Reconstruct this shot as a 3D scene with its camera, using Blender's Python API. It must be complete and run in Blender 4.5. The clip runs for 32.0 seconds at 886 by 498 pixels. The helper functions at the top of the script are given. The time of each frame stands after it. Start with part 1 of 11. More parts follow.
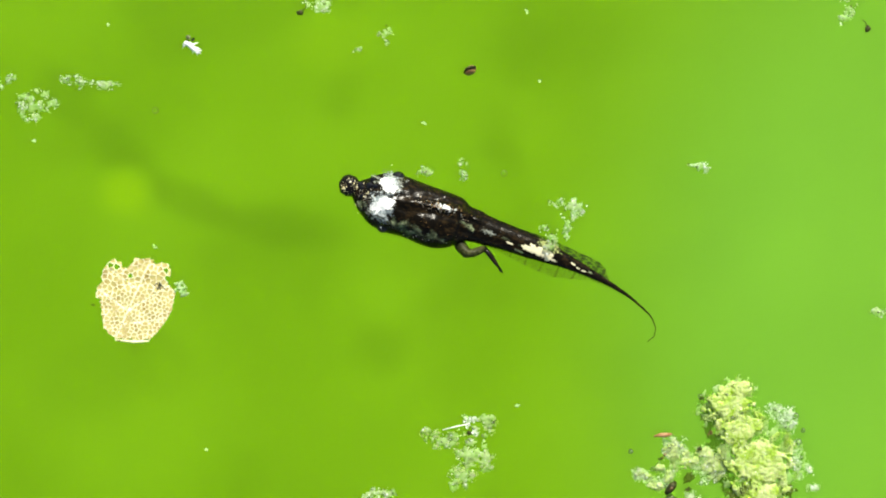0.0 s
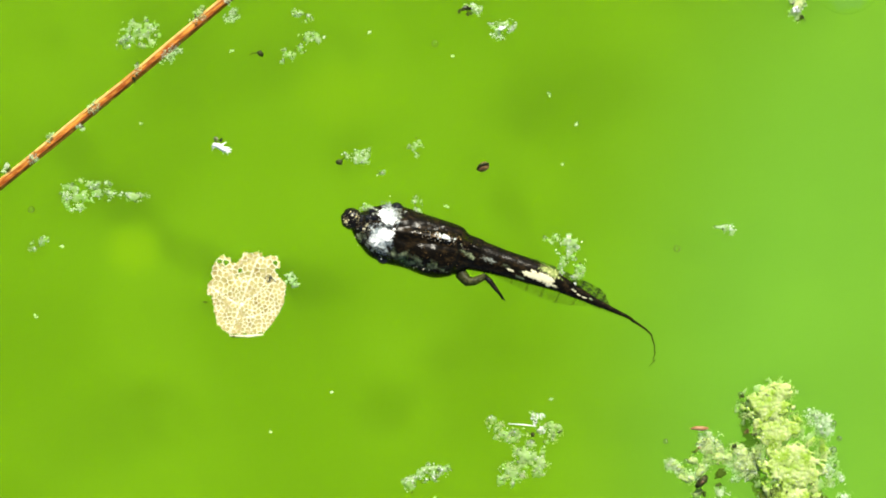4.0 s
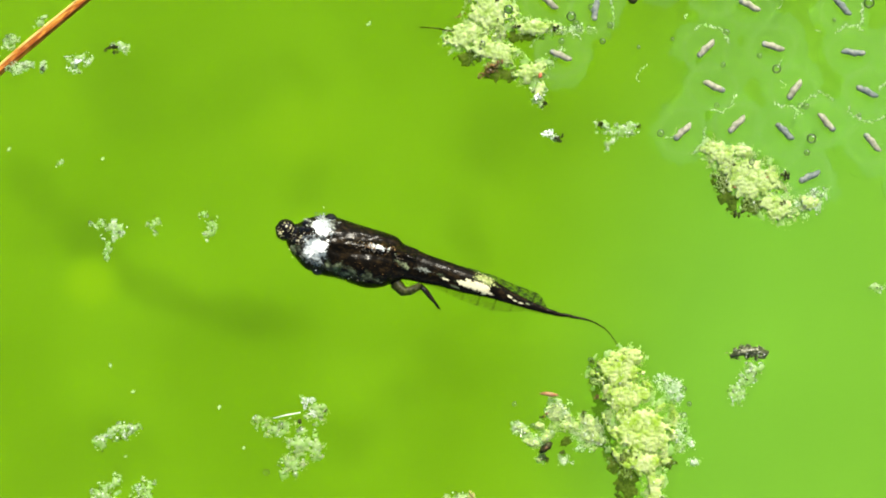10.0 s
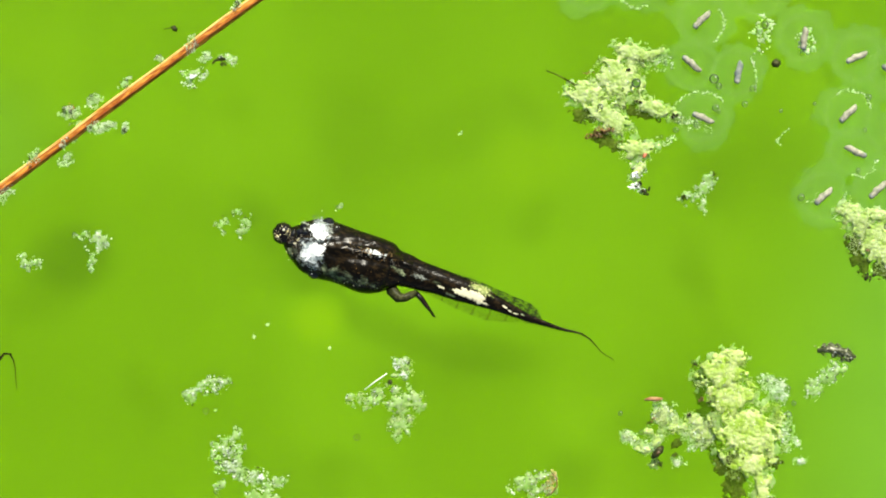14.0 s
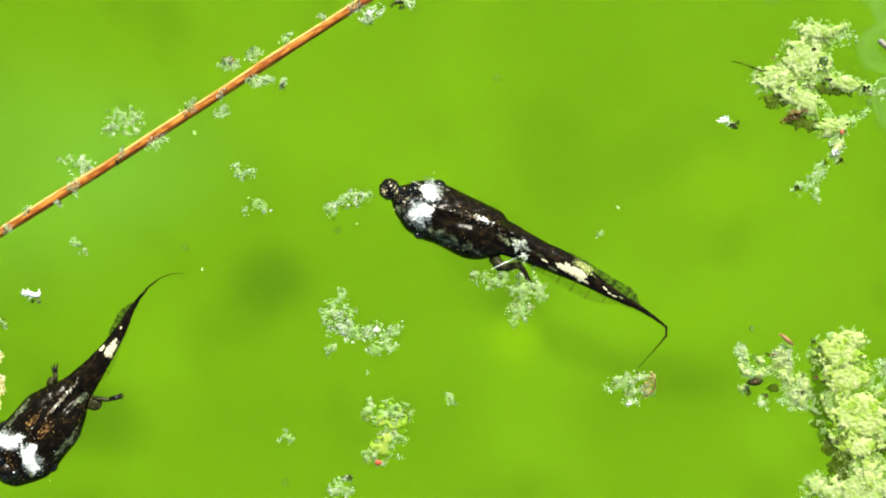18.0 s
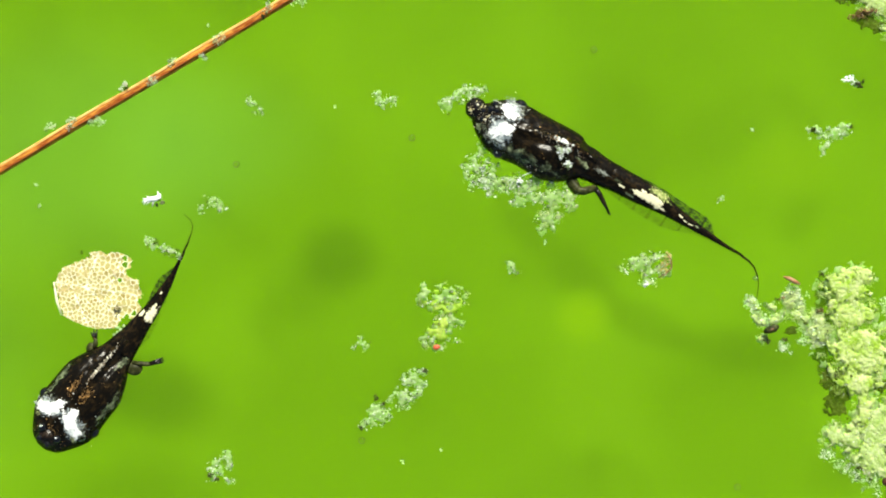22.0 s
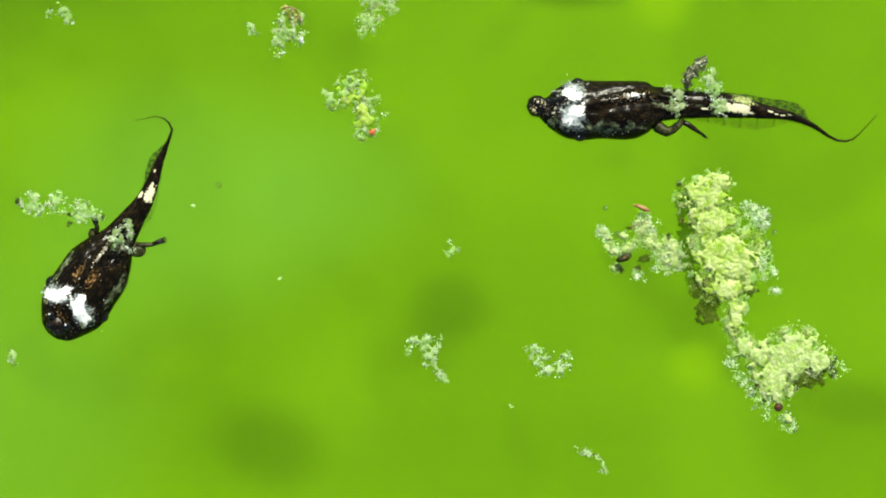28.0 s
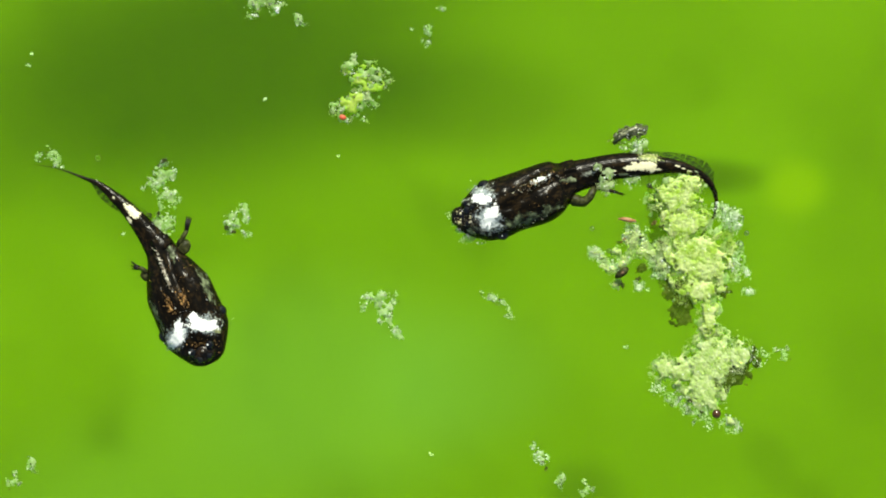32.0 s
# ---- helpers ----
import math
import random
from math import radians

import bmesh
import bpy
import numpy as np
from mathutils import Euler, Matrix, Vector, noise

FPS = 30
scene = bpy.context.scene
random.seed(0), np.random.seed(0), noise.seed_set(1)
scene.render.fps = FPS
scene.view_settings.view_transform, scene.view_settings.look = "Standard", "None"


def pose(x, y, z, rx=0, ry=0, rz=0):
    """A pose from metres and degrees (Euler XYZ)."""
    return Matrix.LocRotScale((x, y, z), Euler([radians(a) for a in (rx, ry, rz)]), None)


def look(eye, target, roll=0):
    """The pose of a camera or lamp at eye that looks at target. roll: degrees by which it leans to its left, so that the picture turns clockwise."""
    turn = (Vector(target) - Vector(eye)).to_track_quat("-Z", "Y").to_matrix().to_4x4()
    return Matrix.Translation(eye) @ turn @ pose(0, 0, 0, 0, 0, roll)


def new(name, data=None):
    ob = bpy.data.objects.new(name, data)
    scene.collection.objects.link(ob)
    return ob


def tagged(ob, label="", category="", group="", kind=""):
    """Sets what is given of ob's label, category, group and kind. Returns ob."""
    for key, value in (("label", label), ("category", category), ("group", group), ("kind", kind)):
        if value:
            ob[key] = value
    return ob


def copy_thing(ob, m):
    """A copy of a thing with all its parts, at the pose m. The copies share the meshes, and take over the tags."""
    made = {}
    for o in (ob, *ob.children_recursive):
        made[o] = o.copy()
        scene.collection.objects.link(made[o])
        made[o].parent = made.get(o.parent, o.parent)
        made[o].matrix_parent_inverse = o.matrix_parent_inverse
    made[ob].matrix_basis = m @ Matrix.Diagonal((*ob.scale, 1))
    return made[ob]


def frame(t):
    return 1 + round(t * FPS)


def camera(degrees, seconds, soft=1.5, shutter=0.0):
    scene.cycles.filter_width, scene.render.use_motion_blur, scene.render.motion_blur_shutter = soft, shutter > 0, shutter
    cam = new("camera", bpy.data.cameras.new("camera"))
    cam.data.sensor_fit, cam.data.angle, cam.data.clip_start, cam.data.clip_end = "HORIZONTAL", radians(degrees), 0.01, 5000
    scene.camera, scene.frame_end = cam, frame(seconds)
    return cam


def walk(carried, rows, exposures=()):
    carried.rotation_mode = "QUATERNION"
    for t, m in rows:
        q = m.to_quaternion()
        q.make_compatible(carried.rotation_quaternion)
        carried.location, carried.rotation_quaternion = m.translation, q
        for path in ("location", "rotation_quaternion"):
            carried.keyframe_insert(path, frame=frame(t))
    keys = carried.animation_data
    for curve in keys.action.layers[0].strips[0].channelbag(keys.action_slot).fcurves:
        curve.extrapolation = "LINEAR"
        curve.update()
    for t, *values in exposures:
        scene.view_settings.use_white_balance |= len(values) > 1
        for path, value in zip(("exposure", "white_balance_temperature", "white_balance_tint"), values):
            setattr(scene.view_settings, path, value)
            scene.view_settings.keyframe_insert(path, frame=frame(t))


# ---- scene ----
import functools

# One model unit is 0.055 mm; the picture spans about 86 mm of water.
U = 0.000055
HEIGHT = 0.2029

cam = camera(24, 32.0, 1.9)
walk(cam, [(0, pose(-0.00000, 0.00000, HEIGHT)), (0.5, pose(-0.00079, 0.00246, HEIGHT)), (1, pose(-0.00056, 0.00175, HEIGHT)), (1.5, pose(-0.00056, 0.00262, HEIGHT)), (2, pose(-0.00008, 0.00349, HEIGHT)), (2.5, pose(-0.00024, 0.00747, HEIGHT)), (3, pose(-0.00024, 0.00770, HEIGHT)), (3.5, pose(-0.00064, 0.00762, HEIGHT)), (4, pose(-0.00106, 0.00788, HEIGHT)), (4.5, pose(-0.00149, 0.00818, HEIGHT)), (5, pose(-0.00191, 0.00852, HEIGHT)), (5.5, pose(-0.00230, 0.00890, HEIGHT)), (6, pose(-0.00254, 0.00961, HEIGHT)), (6.5, pose(-0.00262, 0.00985, HEIGHT)), (7, pose(0.00024, 0.01167, HEIGHT)), (7.5, pose(0.00151, 0.01207, HEIGHT)), (8, pose(0.00167, 0.01271, HEIGHT)), (8.5, pose(0.00175, 0.01271, HEIGHT)), (9, pose(0.00151, 0.01271, HEIGHT)), (9.5, pose(0.00191, 0.01271, HEIGHT)), (10, pose(0.00477, 0.01255, HEIGHT)), (10.5, pose(0.00445, 0.01239, HEIGHT)), (11, pose(0.00016, 0.01191, HEIGHT)), (11.5, pose(-0.00191, 0.01175, HEIGHT)), (12, pose(-0.00627, 0.01160, HEIGHT)), (12.5, pose(-0.01247, 0.01382, HEIGHT)), (13, pose(-0.01525, 0.01366, HEIGHT)), (13.5, pose(-0.02319, 0.01612, HEIGHT)), (14, pose(-0.02692, 0.01763, HEIGHT)), (14.5, pose(-0.03423, 0.01930, HEIGHT)), (15, pose(-0.03653, 0.02017, HEIGHT)), (15.5, pose(-0.04241, 0.02081, HEIGHT)), (16, pose(-0.04579, 0.02084, HEIGHT)), (16.5, pose(-0.04888, 0.02079, HEIGHT)), (17, pose(-0.05168, 0.02071, HEIGHT)), (17.5, pose(-0.05424, 0.02065, HEIGHT)), (18, pose(-0.05464, 0.02065, HEIGHT)), (18.5, pose(-0.05702, 0.02065, HEIGHT)), (19, pose(-0.05726, 0.02065, HEIGHT)), (19.5, pose(-0.05686, 0.02049, HEIGHT)), (20, pose(-0.05639, 0.02049, HEIGHT)), (20.5, pose(-0.05528, 0.02041, HEIGHT)), (21, pose(-0.05901, 0.02009, HEIGHT)), (21.5, pose(-0.06258, 0.01890, HEIGHT)), (22, pose(-0.06425, 0.01739, HEIGHT)), (22.5, pose(-0.06925, 0.01652, HEIGHT)), (23, pose(-0.07132, 0.01596, HEIGHT)), (23.5, pose(-0.07354, 0.01596, HEIGHT)), (24, pose(-0.07497, 0.01644, HEIGHT)), (24.5, pose(-0.07656, 0.01715, HEIGHT)), (25, pose(-0.07719, 0.01853, HEIGHT)), (25.5, pose(-0.07767, 0.02001, HEIGHT)), (26, pose(-0.07813, 0.02152, HEIGHT)), (26.5, pose(-0.07871, 0.02303, HEIGHT)), (27, pose(-0.07990, 0.02462, HEIGHT)), (27.5, pose(-0.07926, 0.02422, HEIGHT)), (28, pose(-0.07990, 0.02462, HEIGHT)), (28.5, pose(-0.08148, 0.02637, HEIGHT)), (29, pose(-0.08585, 0.03050, HEIGHT)), (29.5, pose(-0.08839, 0.03463, HEIGHT)), (30, pose(-0.09006, 0.03701, HEIGHT)), (30.5, pose(-0.09094, 0.04106, HEIGHT)), (31, pose(-0.09268, 0.04209, HEIGHT)), (31.5, pose(-0.09729, 0.04646, HEIGHT)), (32, pose(-0.09872, 0.05107, HEIGHT))],
     exposures=[(0.0, 0.74, 6900, 5), (12.0, 0.78, 6900, 5), (24.0, 0.72, 6900, 2), (28.0, 0.66, 6900, 0), (32.0, 0.58, 6900, -2)])

# ---- light ----
world = bpy.data.worlds.new("sky")
scene.world = world
world.use_nodes = True
sky = world.node_tree.nodes.new("ShaderNodeTexSky")
sky.sky_type, sky.sun_disc = "NISHITA", False
sky.sun_elevation, sky.sun_rotation = radians(44), radians(12)
world.node_tree.links.new(sky.outputs[0], world.node_tree.nodes["Background"].inputs[0])
world.node_tree.nodes["Background"].inputs[1].default_value = 0.065
sun = new("sun", bpy.data.lights.new("sun", "SUN"))
sun.data.energy, sun.data.angle, sun.data.color = 4.6, radians(1.5), (1.0, 0.96, 0.88)
sun.matrix_world = look((0.14, 0.70, 0.70), (0, 0, 0))


def at(x, y, turn=0, z=0.0):
    """A pose on the water in model units and degrees."""
    return pose(x * U, y * U, z * U, 0, 0, turn)


# ---- materials ----
def mat(name, base, rough=0.5, other=None, size=20, cover=(0.45, 0.6), bump=0.0, vary=0.0, metal=0.0, spec=0.5, thin=0.0, along=1.0):
    """A surface of base colour with patches of a second colour, size in model units."""
    m = bpy.data.materials.new(name)
    m.use_nodes = True
    nt = m.node_tree
    b = nt.nodes["Principled BSDF"]
    b.inputs["Roughness"].default_value = rough
    b.inputs["Metallic"].default_value = metal
    b.inputs["Specular IOR Level"].default_value = spec
    co = nt.nodes.new("ShaderNodeTexCoord")
    place = co.outputs["Object"]
    if along != 1:
        mp = nt.nodes.new("ShaderNodeMapping")
        mp.inputs["Scale"].default_value = (1 / along, 1, 1)
        nt.links.new(place, mp.inputs[0])
        place = mp.outputs[0]
    colour = nt.nodes.new("ShaderNodeRGB")
    colour.outputs[0].default_value = (*base, 1)
    out = colour.outputs[0]
    if other:
        n = nt.nodes.new("ShaderNodeTexNoise")
        n.inputs["Scale"].default_value = 1 / (size * U)
        n.inputs["Detail"].default_value = 5
        n.inputs["Roughness"].default_value = 0.65
        nt.links.new(place, n.inputs["Vector"])
        r = nt.nodes.new("ShaderNodeMapRange")
        r.inputs[1].default_value, r.inputs[2].default_value = cover
        nt.links.new(n.outputs[0], r.inputs[0])
        mix = nt.nodes.new("ShaderNodeMix")
        mix.data_type = "RGBA"
        mix.inputs[7].default_value = (*other, 1)
        nt.links.new(r.outputs[0], mix.inputs[0])
        nt.links.new(out, mix.inputs[6])
        out = mix.outputs[2]
    if vary:
        g = nt.nodes.new("ShaderNodeNewGeometry")
        hsv = nt.nodes.new("ShaderNodeHueSaturation")
        r = nt.nodes.new("ShaderNodeMapRange")
        r.inputs[3].default_value, r.inputs[4].default_value = 1 - vary, 1 + vary
        nt.links.new(g.outputs["Random Per Island"], r.inputs[0])
        nt.links.new(r.outputs[0], hsv.inputs["Value"])
        nt.links.new(out, hsv.inputs["Color"])
        out = hsv.outputs[0]
    nt.links.new(out, b.inputs["Base Color"])
    if thin:
        t = nt.nodes.new("ShaderNodeBsdfTranslucent")
        nt.links.new(out, t.inputs[0])
        ms = nt.nodes.new("ShaderNodeMixShader")
        ms.inputs[0].default_value = thin
        nt.links.new(b.outputs[0], ms.inputs[1])
        nt.links.new(t.outputs[0], ms.inputs[2])
        nt.links.new(ms.outputs[0], nt.nodes["Material Output"].inputs[0])
    if bump:
        n = nt.nodes.new("ShaderNodeTexNoise")
        n.inputs["Scale"].default_value = 1 / (5 * U)
        n.inputs["Detail"].default_value = 4
        nt.links.new(co.outputs["Object"], n.inputs["Vector"])
        k = nt.nodes.new("ShaderNodeBump")
        k.inputs["Strength"].default_value = bump
        k.inputs["Distance"].default_value = 2 * U
        nt.links.new(n.outputs[0], k.inputs["Height"])
        nt.links.new(k.outputs[0], b.inputs["Normal"])
    return m


def clear(name, tint, ior, rough=0.0):
    m = bpy.data.materials.new(name)
    m.use_nodes = True
    b = m.node_tree.nodes["Principled BSDF"]
    b.inputs["Base Color"].default_value = (*tint, 1)
    b.inputs["Transmission Weight"].default_value = 1
    b.inputs["IOR"].default_value = ior
    b.inputs["Roughness"].default_value = rough
    return m


def frayed(m, grain=4.5, floor=0.10, soft=0.2):
    """Lets a pigment patch break up into specks towards its rim."""
    nt = m.node_tree
    co = nt.nodes.new("ShaderNodeTexCoord")
    n = nt.nodes.new("ShaderNodeTexNoise")
    n.inputs["Scale"].default_value = 1 / (grain * U)
    n.inputs["Detail"].default_value = 3
    nt.links.new(co.outputs["Object"], n.inputs["Vector"])
    rim = nt.nodes.new("ShaderNodeAttribute")
    rim.attribute_name = "rim"
    edge = nt.nodes.new("ShaderNodeMapRange")
    edge.inputs[1].default_value, edge.inputs[2].default_value = 0.35, 1.0
    edge.inputs[3].default_value, edge.inputs[4].default_value = floor, 0.68
    nt.links.new(rim.outputs["Fac"], edge.inputs[0])
    d = nt.nodes.new("ShaderNodeMath")
    d.operation = "SUBTRACT"
    nt.links.new(n.outputs[0], d.inputs[0])
    nt.links.new(edge.outputs[0], d.inputs[1])
    a = nt.nodes.new("ShaderNodeMapRange")
    a.inputs[1].default_value, a.inputs[2].default_value = 0.0, soft
    nt.links.new(d.outputs[0], a.inputs[0])
    nt.links.new(a.outputs[0], nt.nodes["Principled BSDF"].inputs["Alpha"])
    return m


def resting(m):
    """Ties a skin's grain to the rest place of its pieces, so that it runs on from piece to piece."""
    nt = m.node_tree
    rest = nt.nodes.new("ShaderNodeAttribute")
    rest.attribute_name = "rest"
    for l in [l for l in nt.links if l.from_node.type == "TEX_COORD"]:
        to = l.to_socket
        nt.links.new(rest.outputs["Vector"], to)
    return m


WATER = clear("pond_water", (0.80, 0.97, 0.30), 1.33)
JELLY = clear("egg_jelly", (0.97, 1.0, 0.95), 1.015, 0.15)
BEAD = clear("wet_bead", (0.96, 1.0, 0.95), 1.40, 0.10)
BUBBLE = clear("bubble_film", (1, 1, 1), 1.45)
SKIN = mat("dark_skin", (0.005, 0.004, 0.003), 0.25, (0.024, 0.014, 0.007), 13, (0.50, 0.68), 0.6, spec=0.25)
BODY_SKIN = resting(mat("back_skin", (0.0045, 0.0036, 0.0022), 0.20, (0.032, 0.020, 0.008), 8, (0.50, 0.72), 0.35, spec=0.10))
FLANK = frayed(mat("mottled_flank", (0.04, 0.048, 0.026), 0.4, (0.22, 0.26, 0.15), 11, (0.46, 0.64), 0.3, spec=0.1), 13, 0.32, 0.2)
COPPER = mat("copper_flecks", (0.08, 0.04, 0.012), 0.3, (0.60, 0.34, 0.11), 6, (0.45, 0.6), 0.6, metal=0.4)
SILVER = mat("silver_flecks", (0.20, 0.14, 0.09), 0.25, (0.85, 0.80, 0.66), 7, (0.42, 0.58), 0.6, metal=0.3)
WHITE = mat("white_skin", (0.90, 0.92, 0.90), 0.22, (0.62, 0.70, 0.68), 14, (0.55, 0.72), 0.3)
WHITE_PATCH = frayed(mat("white_cheek", (0.92, 0.93, 0.92), 0.22, (0.55, 0.62, 0.60), 12, (0.55, 0.70), 0.3), 6, 0.08, 0.12)
HALO = frayed(mat("pale_cheek", (0.22, 0.26, 0.27), 0.3, (0.60, 0.65, 0.65), 6, (0.45, 0.62), 0.3), 4, 0.16, 0.3)
GREY_PATCH = frayed(mat("grey_cheek", (0.06, 0.065, 0.05), 0.4, (0.38, 0.41, 0.36), 7, (0.45, 0.64), 0.3, spec=0.1), 5, 0.33)
CREAM = frayed(mat("cream_skin", (0.74, 0.70, 0.47), 0.3, (0.40, 0.34, 0.18), 6, (0.54, 0.68), 0.4), 5, 0.14, 0.16)
OLIVE = frayed(mat("olive_skin", (0.16, 0.18, 0.07), 0.4, (0.34, 0.36, 0.17), 6, (0.46, 0.62), 0.3, spec=0.1), 3, 0.34)
GOLD = mat("gold_dots", (0.70, 0.60, 0.30), 0.2, (0.85, 0.80, 0.60), 4, (0.45, 0.6), 0, metal=0.3)
EYE = mat("black_eye", (0.004, 0.004, 0.005), 0.05)
LIMB = mat("olive_limb", (0.028, 0.031, 0.010), 0.35, (0.10, 0.105, 0.038), 7, (0.48, 0.66), 0.5, spec=0.12, thin=0.2)
FILM = mat("milky_film", (0.44, 0.68, 0.22), 0.4, (0.78, 0.90, 0.56), 16, (0.42, 0.64), 0.5, thin=0.4)
FILM.node_tree.nodes["Principled BSDF"].inputs["Alpha"].default_value = 0.42
MAT = mat("soft_algae", (0.25, 0.40, 0.03), 0.6, (0.47, 0.55, 0.24), 19, (0.38, 0.62), 0.35, spec=0.15)
PALE = mat("pale_algae", (0.58, 0.72, 0.18), 0.6, (0.80, 0.86, 0.54), 34, (0.38, 0.60), 0, 0.06, thin=0.55, spec=0.1)
CREAMY = mat("cream_algae", (0.60, 0.72, 0.30), 0.6, (0.82, 0.88, 0.60), 26, (0.38, 0.58), 0, 0.06, thin=0.55, spec=0.1)
SOFT = mat("pale_mat", (0.26, 0.39, 0.08), 0.6, (0.46, 0.55, 0.26), 14, (0.38, 0.62), 0.35, spec=0.15)
MOSSY = mat("olive_algae", (0.32, 0.46, 0.10), 0.6, (0.74, 0.80, 0.46), 16, (0.42, 0.62), 0, 0.2, thin=0.4, spec=0.2)
MILKY = mat("milky_debris", (0.76, 0.90, 0.62), 0.3, (0.97, 0.99, 0.92), 18, (0.45, 0.62), 0, 0.2, thin=0.65, spec=0.3)
MILKY.node_tree.nodes["Principled BSDF"].inputs["Alpha"].default_value = 0.55
GREEN = mat("green_algae", (0.46, 0.70, 0.06), 0.5, (0.66, 0.80, 0.16), 40, (0.4, 0.62), 0.3, 0.12, thin=0.6)
for m in (PALE, CREAMY):
    m.node_tree.nodes["Principled BSDF"].inputs["Alpha"].default_value = 0.6
for m in (MAT, SOFT):
    b = m.node_tree.nodes["Principled BSDF"]
    b.inputs["Subsurface Weight"].default_value = 1.0
    b.inputs["Subsurface Radius"].default_value = (1.0, 1.0, 0.5)
    b.inputs["Subsurface Scale"].default_value = 2.5 * U
# Stands in for the soft shadow round a clump, as a dark green film.
SHADE_GREEN = mat("algae_shade", (0.045, 0.11, 0.006), 0.7, (0.09, 0.18, 0.015), 22, (0.45, 0.62), 0.3, 0.15, thin=0.5, spec=0.1)
SHADE_GREEN.node_tree.nodes["Principled BSDF"].inputs["Alpha"].default_value = 0.4
MURK = mat("dark_algae", (0.06, 0.085, 0.010), 0.7, (0.15, 0.19, 0.03), 22, (0.45, 0.62), 0.3, 0.15, thin=0.5, spec=0.1)
MURK.node_tree.nodes["Principled BSDF"].inputs["Alpha"].default_value = 0.72
GRIT = mat("dark_grit", (0.016, 0.020, 0.005), 0.5, (0.07, 0.07, 0.025), 6, (0.48, 0.62), 0.5, 0.3, spec=0.12)
BARK = mat("grey_bark", (0.04, 0.048, 0.016), 0.35, (0.42, 0.43, 0.28), 5, (0.52, 0.64), 0.3, 0.5)
DARK_GREEN = mat("dark_green_rim", (0.012, 0.035, 0.006), 0.3, (0.03, 0.07, 0.012), 5, (0.45, 0.6))
RUST = mat("rusty_scrap", (0.09, 0.046, 0.012), 0.4, (0.26, 0.15, 0.05), 9, (0.45, 0.6), 0.4)
SHELL = mat("dark_shell", (0.030, 0.012, 0.005), 0.15, (0.09, 0.04, 0.015), 7, (0.45, 0.62), 0.3)
RED = mat("red_speck_skin", (0.52, 0.08, 0.03), 0.4, (0.40, 0.16, 0.08), 9, (0.45, 0.7), 0.3)
PINK = mat("pinkish_scrap", (0.28, 0.11, 0.045), 0.5, (0.40, 0.23, 0.11), 5, (0.45, 0.62), 0.4)
# For real white bits, and for grains that imitate wet highlights.
SPARK = mat("white_bits_and_glints", (0.90, 0.92, 0.92), 0.12, (0.70, 0.74, 0.74), 8, (0.5, 0.7), 0.3)
LAMINA = mat("leaf_lamina", (0.79, 0.69, 0.32), 0.5, (0.56, 0.42, 0.14), 13, (0.46, 0.64), 0.4, thin=0.4)
LAMINA.node_tree.nodes["Principled BSDF"].inputs["Alpha"].default_value = 0.75
VEIN = mat("leaf_vein", (0.62, 0.46, 0.20), 0.35, (0.98, 0.95, 0.70), 26, (0.34, 0.46), 0.3, thin=0.3)
RIB = mat("stalk_band", (0.26, 0.05, 0.006), 0.4, (0.40, 0.11, 0.015), 12, (0.45, 0.62), 0.3)
STALK = mat("stalk_skin", (0.26, 0.062, 0.006), 0.45, (0.62, 0.27, 0.04), 5, (0.42, 0.62), 0.7, spec=0.2, along=5)
LIT_EDGE = mat("stalk_lit_edge", (0.86, 0.52, 0.17), 0.3, (0.55, 0.20, 0.03), 6, (0.48, 0.64), 0.5, along=6)
EMBRYO = mat("grey_embryo", (0.26, 0.26, 0.19), 0.5, (0.52, 0.50, 0.38), 7, (0.40, 0.60), 0.3, spec=0.25, thin=0.25)
EMBRYO_BLUE = mat("blue_grey_embryo", (0.14, 0.18, 0.18), 0.5, (0.34, 0.37, 0.33), 7, (0.40, 0.60), 0.3, spec=0.25, thin=0.25)
EMBRYO_END = mat("embryo_head", (0.13, 0.15, 0.14), 0.5, (0.30, 0.31, 0.27), 7, (0.45, 0.6), 0.4, spec=0.3)


def fin_skin(name, cover, size, web):
    """A clear fin web with dark pigment dots."""
    m = bpy.data.materials.new(name)
    m.use_nodes = True
    nt = m.node_tree
    b = nt.nodes["Principled BSDF"]
    b.inputs["Base Color"].default_value = (0.012, 0.026, 0.004, 1)
    b.inputs["Roughness"].default_value = 0.6
    b.inputs["Specular IOR Level"].default_value = 0.1
    co = nt.nodes.new("ShaderNodeTexCoord")
    v = nt.nodes.new("ShaderNodeTexVoronoi")
    v.inputs["Scale"].default_value = 1 / (size * U)
    nt.links.new(co.outputs["Object"], v.inputs["Vector"])
    r = nt.nodes.new("ShaderNodeMapRange")
    r.inputs[1].default_value, r.inputs[2].default_value = cover, cover + 0.12
    r.inputs[3].default_value, r.inputs[4].default_value = 0.95, web
    nt.links.new(v.outputs["Distance"], r.inputs[0])
    nt.links.new(r.outputs[0], b.inputs["Alpha"])
    return m


RIM = mat("jelly_rim", (0.75, 0.9, 0.7), 0.4)
RIM.node_tree.nodes["Principled BSDF"].inputs["Alpha"].default_value = 0.011
HAZE = mat("jelly_haze", (0.55, 0.85, 0.80), 0.6)
HAZE.node_tree.nodes["Principled BSDF"].inputs["Alpha"].default_value = 0.022
FIN_DARK = fin_skin("spotted_fin", 0.48, 3.0, 0.40)
DOTTED = frayed(mat("yellow_green_skin", (0.13, 0.18, 0.04), 0.35, (0.44, 0.46, 0.19), 5, (0.42, 0.62), 0.3, spec=0.2), 3, 0.22, 0.18)
FIN_CLEAR = fin_skin("clear_fin", 0.26, 1.9, 0.15)


